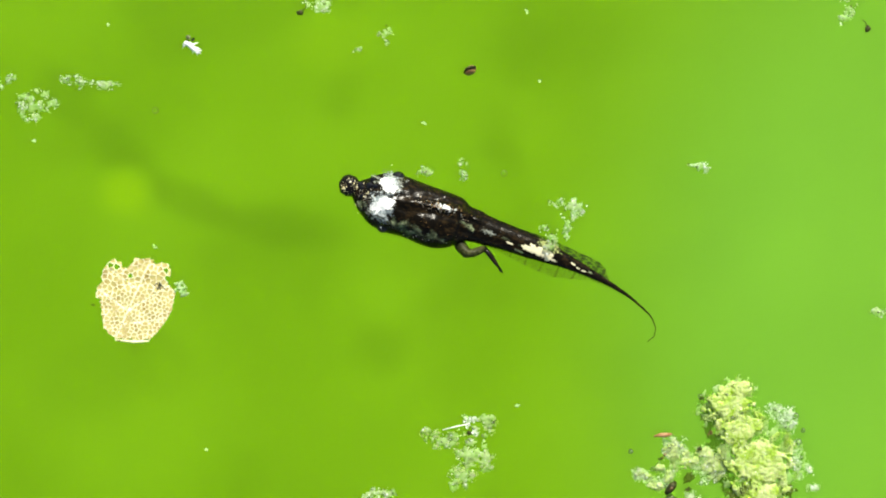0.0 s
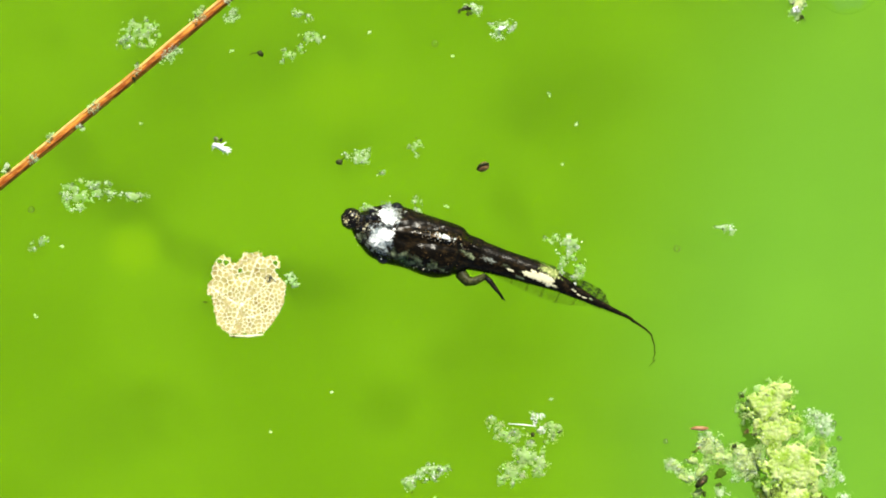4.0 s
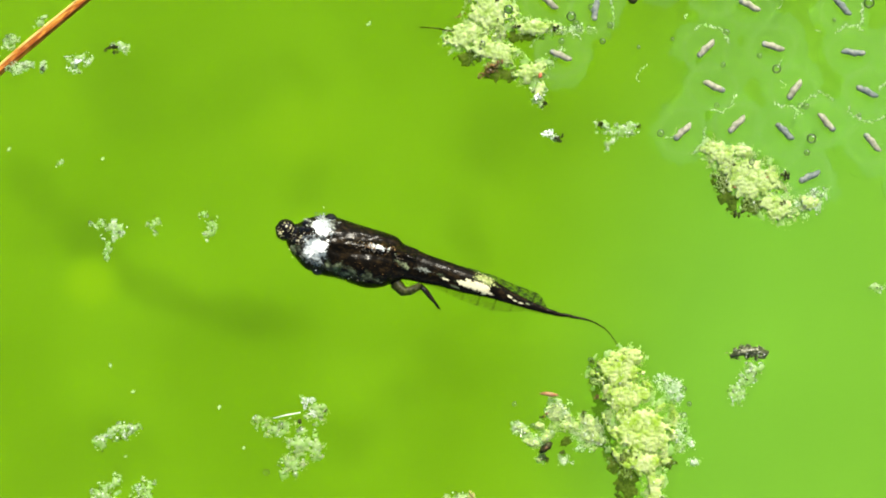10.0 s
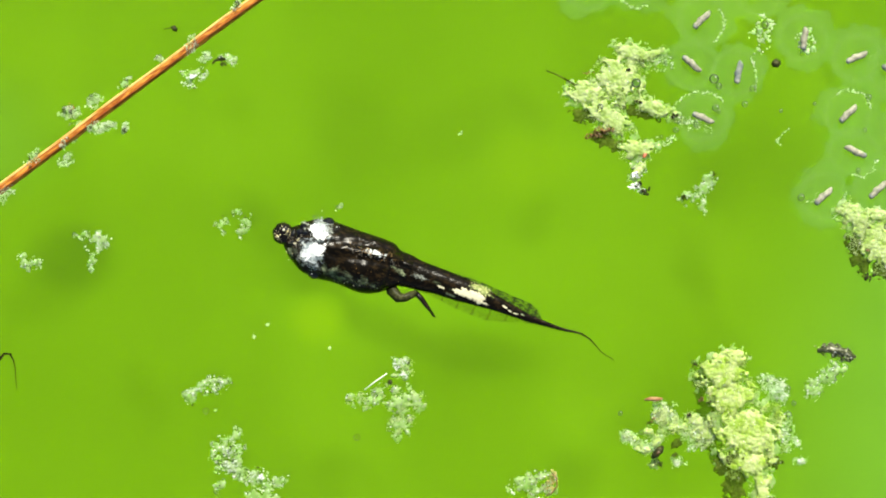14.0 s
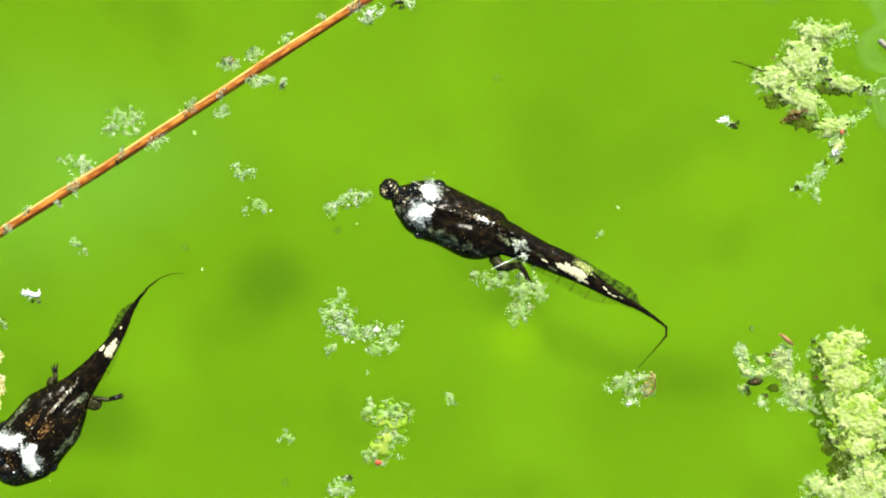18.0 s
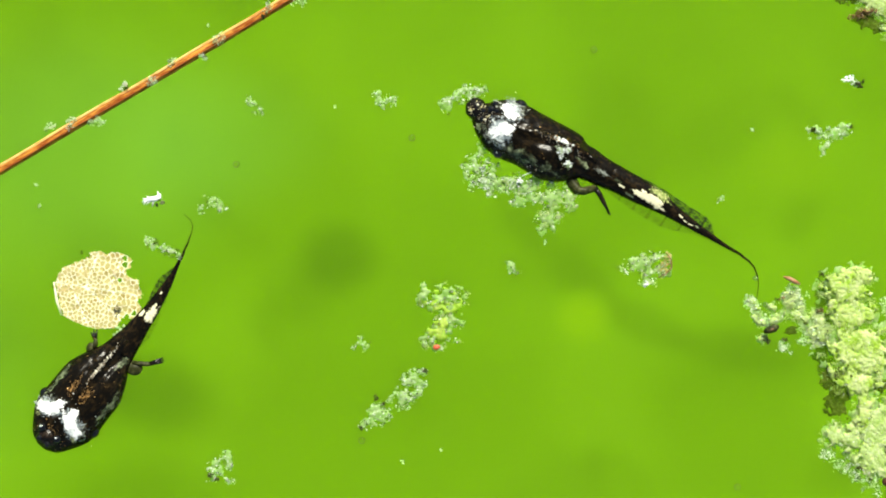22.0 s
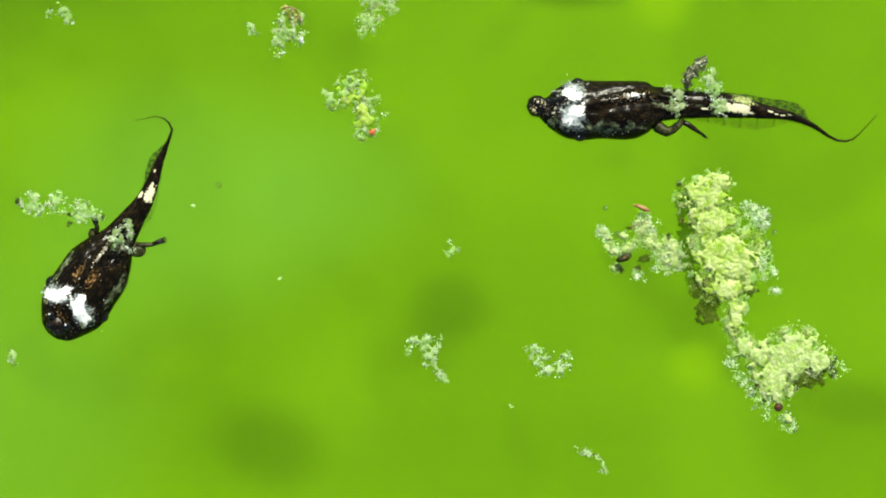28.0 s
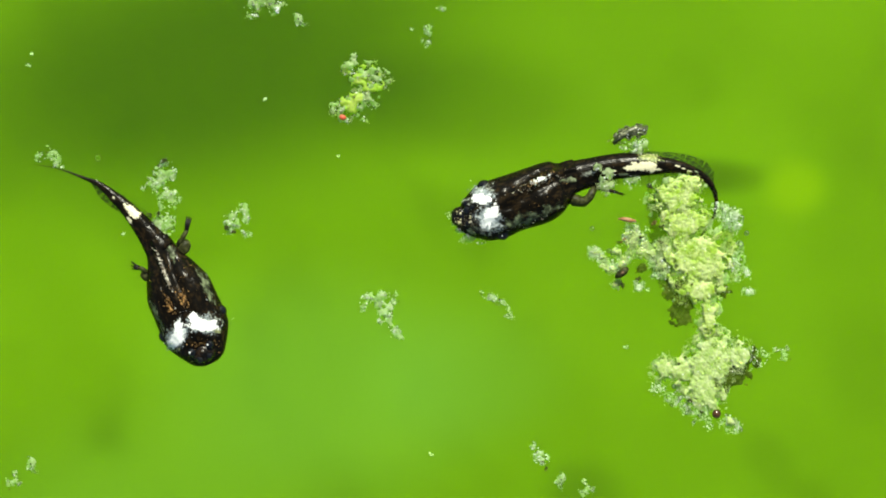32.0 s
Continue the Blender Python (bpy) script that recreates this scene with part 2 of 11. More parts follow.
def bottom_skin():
    """Green algae film over silt, with paler patches; soft dark patches (partly shadows) and bright spots are painted
    into its colour; sizes in model units.
    """
    m = bpy.data.materials.new("pond_bed")
    m.use_nodes = True
    nt = m.node_tree
    b = nt.nodes["Principled BSDF"]
    b.inputs["Roughness"].default_value = 0.9
    b.inputs["Specular IOR Level"].default_value = 0.1
    geo = nt.nodes.new("ShaderNodeNewGeometry")
    scale = nt.nodes.new("ShaderNodeVectorMath")
    scale.operation = "SCALE"
    scale.inputs[3].default_value = 1 / U
    nt.links.new(geo.outputs["Position"], scale.inputs[0])

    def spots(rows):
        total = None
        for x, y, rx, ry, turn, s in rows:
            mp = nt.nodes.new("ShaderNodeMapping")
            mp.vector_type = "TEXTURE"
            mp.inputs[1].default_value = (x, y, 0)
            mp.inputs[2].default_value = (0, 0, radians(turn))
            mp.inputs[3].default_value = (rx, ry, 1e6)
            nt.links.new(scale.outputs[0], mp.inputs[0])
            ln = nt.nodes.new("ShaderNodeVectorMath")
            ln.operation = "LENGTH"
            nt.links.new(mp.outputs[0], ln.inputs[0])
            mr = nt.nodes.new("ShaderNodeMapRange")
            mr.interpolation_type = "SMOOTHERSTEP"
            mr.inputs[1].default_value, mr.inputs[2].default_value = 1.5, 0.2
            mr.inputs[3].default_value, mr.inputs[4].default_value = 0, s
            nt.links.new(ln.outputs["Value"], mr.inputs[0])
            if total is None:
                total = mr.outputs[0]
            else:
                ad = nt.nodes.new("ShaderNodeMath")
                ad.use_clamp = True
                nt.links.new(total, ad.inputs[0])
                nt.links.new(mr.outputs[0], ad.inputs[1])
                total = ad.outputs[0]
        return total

    def blend(a, c, fac):
        mix = nt.nodes.new("ShaderNodeMix")
        mix.data_type = "RGBA"
        nt.links.new(fac, mix.inputs[0])
        nt.links.new(a, mix.inputs[6])
        mix.inputs[7].default_value = (*c, 1)
        return mix.outputs[2]

    def cloud(size, lo, hi, top):
        n = nt.nodes.new("ShaderNodeTexNoise")
        n.inputs["Scale"].default_value = 1 / size
        n.inputs["Detail"].default_value = 1.5
        nt.links.new(scale.outputs[0], n.inputs["Vector"])
        r = nt.nodes.new("ShaderNodeMapRange")
        r.interpolation_type = "SMOOTHSTEP"
        r.inputs[1].default_value, r.inputs[2].default_value, r.inputs[4].default_value = lo, hi, top
        nt.links.new(n.outputs[0], r.inputs[0])
        return r.outputs[0]

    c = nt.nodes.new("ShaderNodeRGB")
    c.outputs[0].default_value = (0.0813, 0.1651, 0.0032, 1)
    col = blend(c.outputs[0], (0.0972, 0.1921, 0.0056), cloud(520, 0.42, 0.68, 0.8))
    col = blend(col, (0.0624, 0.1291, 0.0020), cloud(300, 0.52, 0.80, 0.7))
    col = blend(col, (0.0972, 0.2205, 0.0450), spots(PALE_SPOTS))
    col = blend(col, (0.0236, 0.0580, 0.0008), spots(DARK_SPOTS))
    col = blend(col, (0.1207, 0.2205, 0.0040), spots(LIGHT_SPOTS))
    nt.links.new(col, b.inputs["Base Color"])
    return m


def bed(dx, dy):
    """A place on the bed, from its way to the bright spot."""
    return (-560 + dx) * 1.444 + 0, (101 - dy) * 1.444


# Soft dark patches, some of them shadows, put into the bed colour.
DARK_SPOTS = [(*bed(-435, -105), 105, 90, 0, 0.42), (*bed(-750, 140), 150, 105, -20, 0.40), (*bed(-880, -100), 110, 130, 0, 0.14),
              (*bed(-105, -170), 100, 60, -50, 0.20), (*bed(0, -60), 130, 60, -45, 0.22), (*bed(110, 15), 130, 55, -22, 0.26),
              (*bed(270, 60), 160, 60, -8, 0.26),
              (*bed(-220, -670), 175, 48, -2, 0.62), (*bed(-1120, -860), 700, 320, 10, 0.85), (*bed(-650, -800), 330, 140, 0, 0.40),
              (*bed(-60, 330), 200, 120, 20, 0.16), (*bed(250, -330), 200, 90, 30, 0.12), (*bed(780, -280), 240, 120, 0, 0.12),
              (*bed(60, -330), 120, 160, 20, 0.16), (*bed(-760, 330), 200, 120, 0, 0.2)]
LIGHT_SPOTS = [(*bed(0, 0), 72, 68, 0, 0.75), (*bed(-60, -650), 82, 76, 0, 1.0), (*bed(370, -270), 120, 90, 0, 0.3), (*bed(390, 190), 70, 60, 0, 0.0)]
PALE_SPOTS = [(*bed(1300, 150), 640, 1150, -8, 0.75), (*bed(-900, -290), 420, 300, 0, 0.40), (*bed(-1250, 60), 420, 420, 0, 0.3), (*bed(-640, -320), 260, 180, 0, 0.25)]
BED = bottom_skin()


# ---- building helpers ----
def part(name, bm, material, parent=None, label="", smooth=True):
    me = bpy.data.meshes.new(name)
    bm.to_mesh(me)
    bm.free()
    return link(name, me, material, parent, label, smooth)


def link(name, me, material, parent=None, label="", smooth=True):
    for m in material if isinstance(material, (list, tuple)) else [material]:
        me.materials.append(m)
    if smooth:
        me.polygons.foreach_set("use_smooth", [True] * len(me.polygons))
    ob = new(name, me)
    if parent:
        ob.parent = parent
    if label:
        ob["label"] = label
    return ob


def root(name, label, category, group=""):
    ob = new(name)
    ob.empty_display_size = 10 * U
    return tagged(ob, label, category, group)


def loft(rows, sides=18, start=0, relief=None):
    """A closed skin through rings (x, y, z, ry, rz) in model units; start is its way along the whole animal."""
    bm = bmesh.new()
    rest = bm.verts.layers.float_vector.new("rest")
    rings = []
    for x, y, z, ry, rz in rows:
        rings.append([bm.verts.new((x * U, (y + ry * math.cos(2 * math.pi * k / sides)) * U, (z + rz * math.sin(2 * math.pi * k / sides)) * U)) for k in range(sides)])
    for a, b in zip(rings, rings[1:]):
        for k in range(sides):
            bm.faces.new((a[k], a[(k + 1) % sides], b[(k + 1) % sides], b[k]))
    for v in bm.verts:
        v[rest] = Vector(((v.co.x + start * U) * 0.62, v.co.y, v.co.z))
        if relief and v.co.z > 0:
            v.co.z += relief(v.co.x / U, v.co.y / U) * U
    bm.faces.new(rings[0])
    bm.faces.new(rings[-1][::-1])
    bmesh.ops.recalc_face_normals(bm, faces=bm.faces)
    return bm


def tube(points, radii, sides=8):
    """A limb or thread along points in model units."""
    bm = bmesh.new()
    rings = []
    for i, p in enumerate(points):
        p = Vector(p)
        d = (Vector(points[min(i + 1, len(points) - 1)]) - Vector(points[max(i - 1, 0)])).normalized()
        s = d.cross(Vector((0, 0, 1)))
        s = s.normalized() if s.length > 1e-3 else Vector((1, 0, 0))
        u = s.cross(d)
        r = radii[i] if isinstance(radii, (list, tuple)) else radii
        rings.append([bm.verts.new((p + (s * math.cos(2 * math.pi * k / sides) + u * math.sin(2 * math.pi * k / sides)) * r) * U) for k in range(sides)])
    for a, b in zip(rings, rings[1:]):
        for k in range(sides):
            bm.faces.new((a[k], a[(k + 1) % sides], b[(k + 1) % sides], b[k]))
    bm.faces.new(rings[0])
    bm.faces.new(rings[-1][::-1])
    bmesh.ops.recalc_face_normals(bm, faces=bm.faces)
    return bm


def ball(x, y, z, r, squash=1.0, rough=0.0, level=2, rng=None, stretch=1.0, turn=0.0):
    bm = bmesh.new()
    bmesh.ops.create_icosphere(bm, subdivisions=level, radius=1)
    for v in bm.verts:
        k = 1 + (rng.uniform(-rough, rough) if rng else 0)
        a = Vector((v.co.x * r * stretch * k, v.co.y * r * k, v.co.z * r * squash * k))
        a.rotate(Euler((0, 0, radians(turn))))
        v.co = (a + Vector((x, y, z))) * U
    return bm


ICO = bmesh.new()
bmesh.ops.create_icosphere(ICO, subdivisions=1, radius=1)
ICO_V = np.array([v.co[:] for v in ICO.verts])
ICO_F = np.array([[v.index for v in f.verts] for f in ICO.faces])
ICO.free()
ICO = bmesh.new()
bmesh.ops.create_icosphere(ICO, subdivisions=2, radius=1)
BEAD_V = np.array([v.co[:] for v in ICO.verts])
BEAD_F = np.array([[v.index for v in f.verts] for f in ICO.faces])
ICO.free()


def grains(name, pts, size, material, parent, seed, label=""):
    """Many small uneven grains in one mesh."""
    rng = np.random.default_rng(seed)
    pts = np.asarray(pts, float)
    n = len(pts)
    r = rng.uniform(size[0], size[1], (n, 1, 1)) * rng.uniform(0.45, 1.45, (n, 1, 3)) * rng.uniform(0.45, 1.4, (n, len(ICO_V), 1))
    v = (ICO_V[None] * r + pts[:, None, :]) * U
    f = (ICO_F[None] + (np.arange(n) * len(ICO_V))[:, None, None]).reshape(-1, 3)
    me = bpy.data.meshes.new(name)
    me.from_pydata(v.reshape(-1, 3).tolist(), [], f.tolist())
    return link(name, me, material, parent, label, material in (PALE, CREAMY, MOSSY, MILKY, MURK))


def beads(name, pts, size, parent, seed, label=""):
    """Glassy wet beads in one mesh."""
    rng = np.random.default_rng(seed)
    pts = np.asarray(pts, float)
    n = len(pts)
    r = size[0] + (size[1] - size[0]) * rng.uniform(0, 1, (n, 1, 1)) ** 2
    v = (BEAD_V[None] * r * rng.uniform(0.75, 1.2, (n, 1, 3)) + pts[:, None, :]) * U
    f = (BEAD_F[None] + (np.arange(n) * len(BEAD_V))[:, None, None]).reshape(-1, 3)
    me = bpy.data.meshes.new(name)
    me.from_pydata(v.reshape(-1, 3).tolist(), [], f.tolist())
    ob = link(name, me, BEAD, parent, label)
    ob.visible_shadow = False
    return ob


RING = [(a * math.pi / 5, b * math.pi / 2) for a in range(10) for b in range(4)]
RING_V = np.array([((1 + 0.26 * math.cos(b)) * math.cos(a), (1 + 0.26 * math.cos(b)) * math.sin(a), 0.26 * math.sin(b)) for a, b in RING])
RING_F = np.array([[i * 4 + j, (i + 1) % 10 * 4 + j, (i + 1) % 10 * 4 + (j + 1) % 4, i * 4 + (j + 1) % 4] for i in range(10) for j in range(4)])


def froth(pts, size, parent, seed):
    """Tiny air bubbles: dark rings imitate their refracted rims in one mesh, white grains their glints in another."""
    rng = np.random.default_rng(seed + 900)
    pts = np.asarray(pts, float)
    n = len(pts)
    r = size[0] + (size[1] - size[0]) * rng.uniform(0, 1, (n, 1, 1)) ** 2
    v = (RING_V[None] * r * rng.uniform(0.8, 1.2, (n, 1, 3)) + pts[:, None, :]) * U
    f = (RING_F[None] + (np.arange(n) * len(RING_V))[:, None, None]).reshape(-1, 4)
    me = bpy.data.meshes.new("bubble_rims")
    me.from_pydata(v.reshape(-1, 3).tolist(), [], f.tolist())
    link("bubble_rims", me, DARK_GREEN, parent, "dark rings drawn as rims of tiny air bubbles")
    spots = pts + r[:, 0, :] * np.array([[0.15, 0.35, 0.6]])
    grains("bubble_glints", spots, (size[0] * 0.42, size[1] * 0.42), SPARK, parent, seed + 901, "white grains drawn as glints on tiny bubbles")


def rough_edge(wx, wy, q, seed, ragged, grain, solid=0.0):
    """How far a place lies inside an uneven outline, and the local swelling."""
    k = noise.noise(Vector((wx / grain, wy / grain, seed * 3.7))) + 0.6 * noise.noise(Vector((wx / grain * 2.7, wy / grain * 2.7, seed * 1.3)))
    return k * ragged * 2 * (1 - solid + solid * min(1, q * 1.1) ** 2) - (q - 0.85), k


def scatter(shapes, count, height, seed, ragged=0.5, grain=22, solid=0.0):
    """Points spread over ellipses (x, y, rx, ry, turn, share), thinned to an uneven, branching outline."""
    rng = np.random.default_rng(seed)
    total = sum(s[5] for s in shapes)
    out = []
    for x, y, rx, ry, turn, share in shapes:
        want, tries = int(count * share / total), 0
        c, s = math.cos(radians(turn)), math.sin(radians(turn))
        while want > 0 and tries < 60000:
            tries += 1
            q, a = math.sqrt(rng.uniform(0, 1.35)), rng.uniform(0, 2 * math.pi)
            px, py = q * math.cos(a) * rx, q * math.sin(a) * ry
            wx, wy = x + c * px - s * py, y + s * px + c * py
            inside, k = rough_edge(wx, wy, q, seed, ragged, grain, solid)
            if inside < 0:
                continue
            top = height * math.sqrt(max(0.05, 1.4 - q * q)) * (0.6 + 0.5 * k)
            out.append((wx, wy, rng.uniform(-0.25, 1.0) * top))
            want -= 1
    return out


def fuzz(shapes, count, height, seed, ragged, grain, spread, each=12, solid=0.0):
    """Soft rosettes: each seed point sends a small dome of grains outwards, so that the edges thin out."""
    rng = np.random.default_rng(seed + 50)
    hearts = np.array(scatter(shapes, max(3, count // each), height, seed, ragged, grain, solid))
    size = rng.uniform(0.5, 1.5, (len(hearts), 1, 1)) * spread
    off = rng.normal(0, 1, (len(hearts), each, 2)) * size
    lift = np.exp(-(off ** 2).sum(2) / (2 * size[:, :, 0] ** 2)) * size[:, :, 0] * 1.1
    flat = hearts[:, None, :2] + off
    z = np.abs(hearts[:, None, 2]) * 0.6 + lift + rng.uniform(-1, 1, lift.shape)
    return np.concatenate([flat, z[:, :, None]], 2).reshape(-1, 3).tolist()


def film(name, shapes, step, height, material, parent, seed, ragged=0.5, grain=22, label="", fine=1.6, solid=0.0, dome=0.0):
    """A soft lumpy mat over the same uneven outline, with a skirt down to the water."""
    lo_x, hi_x = min(s[0] - max(s[2], s[3]) * 1.3 for s in shapes), max(s[0] + max(s[2], s[3]) * 1.3 for s in shapes)
    lo_y, hi_y = min(s[1] - max(s[2], s[3]) * 1.3 for s in shapes), max(s[1] + max(s[2], s[3]) * 1.3 for s in shapes)
    nx, ny = int((hi_x - lo_x) / step) + 2, int((hi_y - lo_y) / step) + 2
    top = {}
    for j in range(ny):
        for i in range(nx):
            wx, wy = lo_x + i * step, lo_y + j * step
            best, hb = -1, 0
            for x, y, rx, ry, turn, share in shapes:
                c, s = math.cos(radians(turn)), math.sin(radians(turn))
                q = math.hypot((c * (wx - x) + s * (wy - y)) / rx, (-s * (wx - x) + c * (wy - y)) / ry)
                if q < 1.16:
                    inside, k = rough_edge(wx, wy, q, seed, ragged, grain, solid)
                    if inside > best:
                        best, hb = inside, math.sqrt(max(0.05, 1.4 - q * q)) * (0.8 + (0.5 - 0.46 * solid) * k)
            if best > 0:
                v = Vector((wx, wy, seed))
                z = height * hb * min(1, (0.35 + 0.35 * solid) + best * 1.6) + fine * (noise.noise(v / 5) + 0.7 * noise.noise(v / 2.3))
                if dome:
                    z += dome * (1 - noise.voronoi(v / 8)[0][0] ** 2) + 0.5 * dome * (1 - noise.voronoi(v / 4)[0][0] ** 2)
                top[(i, j)] = (wx + 1.2 * noise.noise(v / 3 + Vector((9, 0, 0))), wy + 1.2 * noise.noise(v / 3 + Vector((0, 9, 0))), z)
    index, verts, faces = {}, [], []
    for key in top:
        i, j = key
        quad = [(i, j), (i + 1, j), (i + 1, j + 1), (i, j + 1)]
        have = [p for p in quad if p in top]
        if len(have) < 3:
            continue
        for p in have:
            if p not in index:
                index[p] = len(verts)
                verts.append([c * U for c in top[p]])
        faces.append([index[p] for p in have])
    if not faces:
        return None
    edges = {}
    for f in faces:
        for a, c in zip(f, f[1:] + f[:1]):
            edges[(a, c)] = edges.get((a, c), 0) + 1
    low = {}
    for a, c in [e for e in edges if (e[1], e[0]) not in edges]:
        for p in (a, c):
            if p not in low:
                low[p] = len(verts)
                verts.append([verts[p][0], verts[p][1], -1.5 * U])
        faces.append([c, a, low[a], low[c]])
    me = bpy.data.meshes.new(name)
    me.from_pydata(verts, [], faces)
    return link(name, me, material, parent, label)


# ---- water and bed ----
def sheet(name, z, half, cells, lift):
    line = [math.copysign(abs(t) ** 2.2, t) * half for t in np.linspace(-1, 1, cells)]
    vs = [(x, y, z + lift * noise.noise(Vector((x * 60, y * 60, 0)))) for y in line for x in line]
    fs = [(j * cells + i, j * cells + i + 1, (j + 1) * cells + i + 1, (j + 1) * cells + i) for j in range(cells - 1) for i in range(cells - 1)]
    me = bpy.data.meshes.new(name)
    me.from_pydata(vs, [], fs)
    return me


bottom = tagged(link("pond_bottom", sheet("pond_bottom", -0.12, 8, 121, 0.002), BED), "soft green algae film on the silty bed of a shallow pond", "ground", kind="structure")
water = tagged(link("water", sheet("water", 0, 8, 61, 0.0), WATER), "still clear green-tinted pond water", "water", kind="structure")
water.visible_shadow = False


# ---- tadpoles ----
A_NOSE, B_NOSE = (-60, -10, 2, 13, 9), (-76, 0, 2, 12, 9)


def back_relief(ridge, x, y):
    """Folds of the back: a ridge along the spine with a furrow beside it, and uneven skin."""
    far = min(1, max(0, (x - 14) / 30))
    d = y - ridge(x)
    fold = 5.0 * math.exp(-(d / 5.5) ** 2) - 4.5 * math.exp(-((d + 13) / 6) ** 2) - 2.5 * math.exp(-((d - 12) / 5) ** 2)
    v = Vector((x / 24, y / 15, 3.3))
    return far * fold + 3.2 * noise.noise(v) + 1.3 * noise.noise(v * 2.9)


def skin_height(rows, x, y):
    """The top of a body at (x, y)."""
    extra = RELIEF(x, y) if rows[0] in (A_NOSE, B_NOSE) else 0
    for a, b in zip(rows, rows[1:]):
        if a[0] <= x <= b[0]:
            t = (x - a[0]) / (b[0] - a[0])
            yc, zc, ry, rz = (a[i] + t * (b[i] - a[i]) for i in (1, 2, 3, 4))
            k = 1 - ((y - yc) / ry) ** 2
            return zc + rz * math.sqrt(max(k, 0.02)) + extra
    return 0


def patch(name, rows, x, y, rx, ry, turn, material, parent, seed, label="", ragged=0.25, lift=0.9):
    """An irregular patch of pigment that lies on the skin."""
    rng = random.Random(seed)
    bm = bmesh.new()
    n, rings = 36, 7
    ph = [rng.uniform(0, 6.28) for _ in range(5)]
    rim = bm.verts.layers.float.new("rim")
    prev, mid = None, bm.verts.new((x * U, y * U, (skin_height(rows, x, y) + lift) * U))
    for j in range(1, rings + 1):
        ring = []
        for k in range(n):
            a = 2 * math.pi * k / n
            w = 1 + ragged * (0.6 * math.sin(2 * a + ph[0]) + 0.45 * math.sin(5 * a + ph[1]) + 0.35 * math.sin(9 * a + ph[2]) + rng.uniform(-0.3, 0.3) * (j == rings))
            q = j / rings * w
            px, py = q * rx * math.cos(a), q * ry * math.sin(a)
            c, s = math.cos(radians(turn)), math.sin(radians(turn))
            wx, wy = x + c * px - s * py, y + s * px + c * py
            ring.append(bm.verts.new((wx * U, wy * U, (skin_height(rows, wx, wy) + (lift if j < rings else -0.6)) * U)))
            ring[-1][rim] = j / rings
        for k in range(n):
            if prev:
                bm.faces.new((prev[k], ring[k], ring[(k + 1) % n], prev[(k + 1) % n]))
            else:
                bm.faces.new((mid, ring[k], ring[(k + 1) % n]))
        prev = ring
    bmesh.ops.recalc_face_normals(bm, faces=bm.faces)
    return part(name, bm, material, parent, label)


def tail_pieces(tad, base, steps, width, fins, pale):
    """The tail as overlapping rigid pieces; width, fins and pale are functions of the way along the tail."""
    out = []
    s1 = 0
    for i, step in enumerate(steps):
        s0, s1 = s1, s1 + step
        over = min(step * 0.6, width(s1) * 0.9)
        rows = []
        for x in (-0.4 * over, 0, step * 0.33, step * 0.66, step, step + over * 0.5, step + over):
            w = width(s0 + x) * (0.96 if x < 0 or x > step else 1) * (0.9 if x > step + over * 0.8 else 1)
            rows.append((x, 0, 0, w, w * 0.72))
        seg = part("tail_piece", loft(rows, 18, base + s0), BODY_SKIN, tad)
        for side, (lo, hi) in fins.items():
            h0, h1 = hi(s0), hi(s1)
            if max(h0, h1) <= 0:
                continue
            bm = bmesh.new()
            sign = 1 if side == "upper" else -1
            n = 5
            grid = []
            for a in range(n + 1):
                x = step * (1.1 * a / n - 0.05)
                w0, w1 = width(s0 + x) * 0.6, width(s0 + x) + max(0, h0 + (h1 - h0) * x / step)
                grid.append([[bm.verts.new((x * U, sign * (w0 + (w1 - w0) * b / 3) * U, (1.0 - 0.4 * b + dz) * U)) for b in range(4)] for dz in (0, -0.8)])
            for a in range(n):
                for b in range(3):
                    bm.faces.new((grid[a][0][b], grid[a + 1][0][b], grid[a + 1][0][b + 1], grid[a][0][b + 1]))
            for v in [v for v in bm.verts if not v.link_faces]:
                bm.verts.remove(v)
            part("fin", bm, lo, seg, "thin see-through fin web with dark dots")
        for p in pale(s0, s1, rows):
            patch("pale_patch", rows, *p, seg, i * 7 + 3)
        out.append(seg)
    return out


def line_through(points):
    def value(s):
        for (a, va), (b, vb) in zip(points, points[1:]):
            if a <= s <= b:
                return va + (vb - va) * (s - a) / (b - a)
        return points[0][1] if s < points[0][0] else points[-1][1]
    return value


def mouth_knob(tad, x, y, r, seed, material):
    """The rounded wet mouth with small bumps and gold dots."""
    rng = random.Random(seed)
    knob = part("mouth", ball(0, 0, 6, r, 0.8, 0.06, 3, rng), SKIN, tad, "rounded dark wet mouth with gold dots")
    knob.location = (x * U, y * U, 0)
    for k in range(44):
        a, q = rng.uniform(0, 6.28), r * math.sqrt(rng.uniform(0.02, 0.6))
        z = 6 + 0.8 * math.sqrt(max(r * r - q * q, 1))
        part("gold_dot", ball(q * math.cos(a), q * math.sin(a), z, 0.5 + 1.9 * rng.random() ** 3, 0.6, 0.3, 1, rng), material, knob)
    part("lip", ball(r * 0.9, r * 0.35, 12, r * 0.42, 0.8, 0.1, 2, rng), EYE, knob)
    return knob


def leg(tad, points, foot, toes, tone=LIMB):
    limb = part("hind_leg", tube(points, [9, 11, 9.5, 7.5, 6][:len(points)]), tone, tad, "small folded olive hind leg")
    part("foot", tube(foot, [4.8, 5, 4, 1.8]), SKIN, limb)
    for t in toes:
        part("toe", tube([foot[-2], ((foot[-2][0] + t[0]) / 2, (foot[-2][1] + t[1]) / 2 + 1, t[2]), t], [2.2, 1.8, 0.8], 6), SKIN, limb)
    return limb


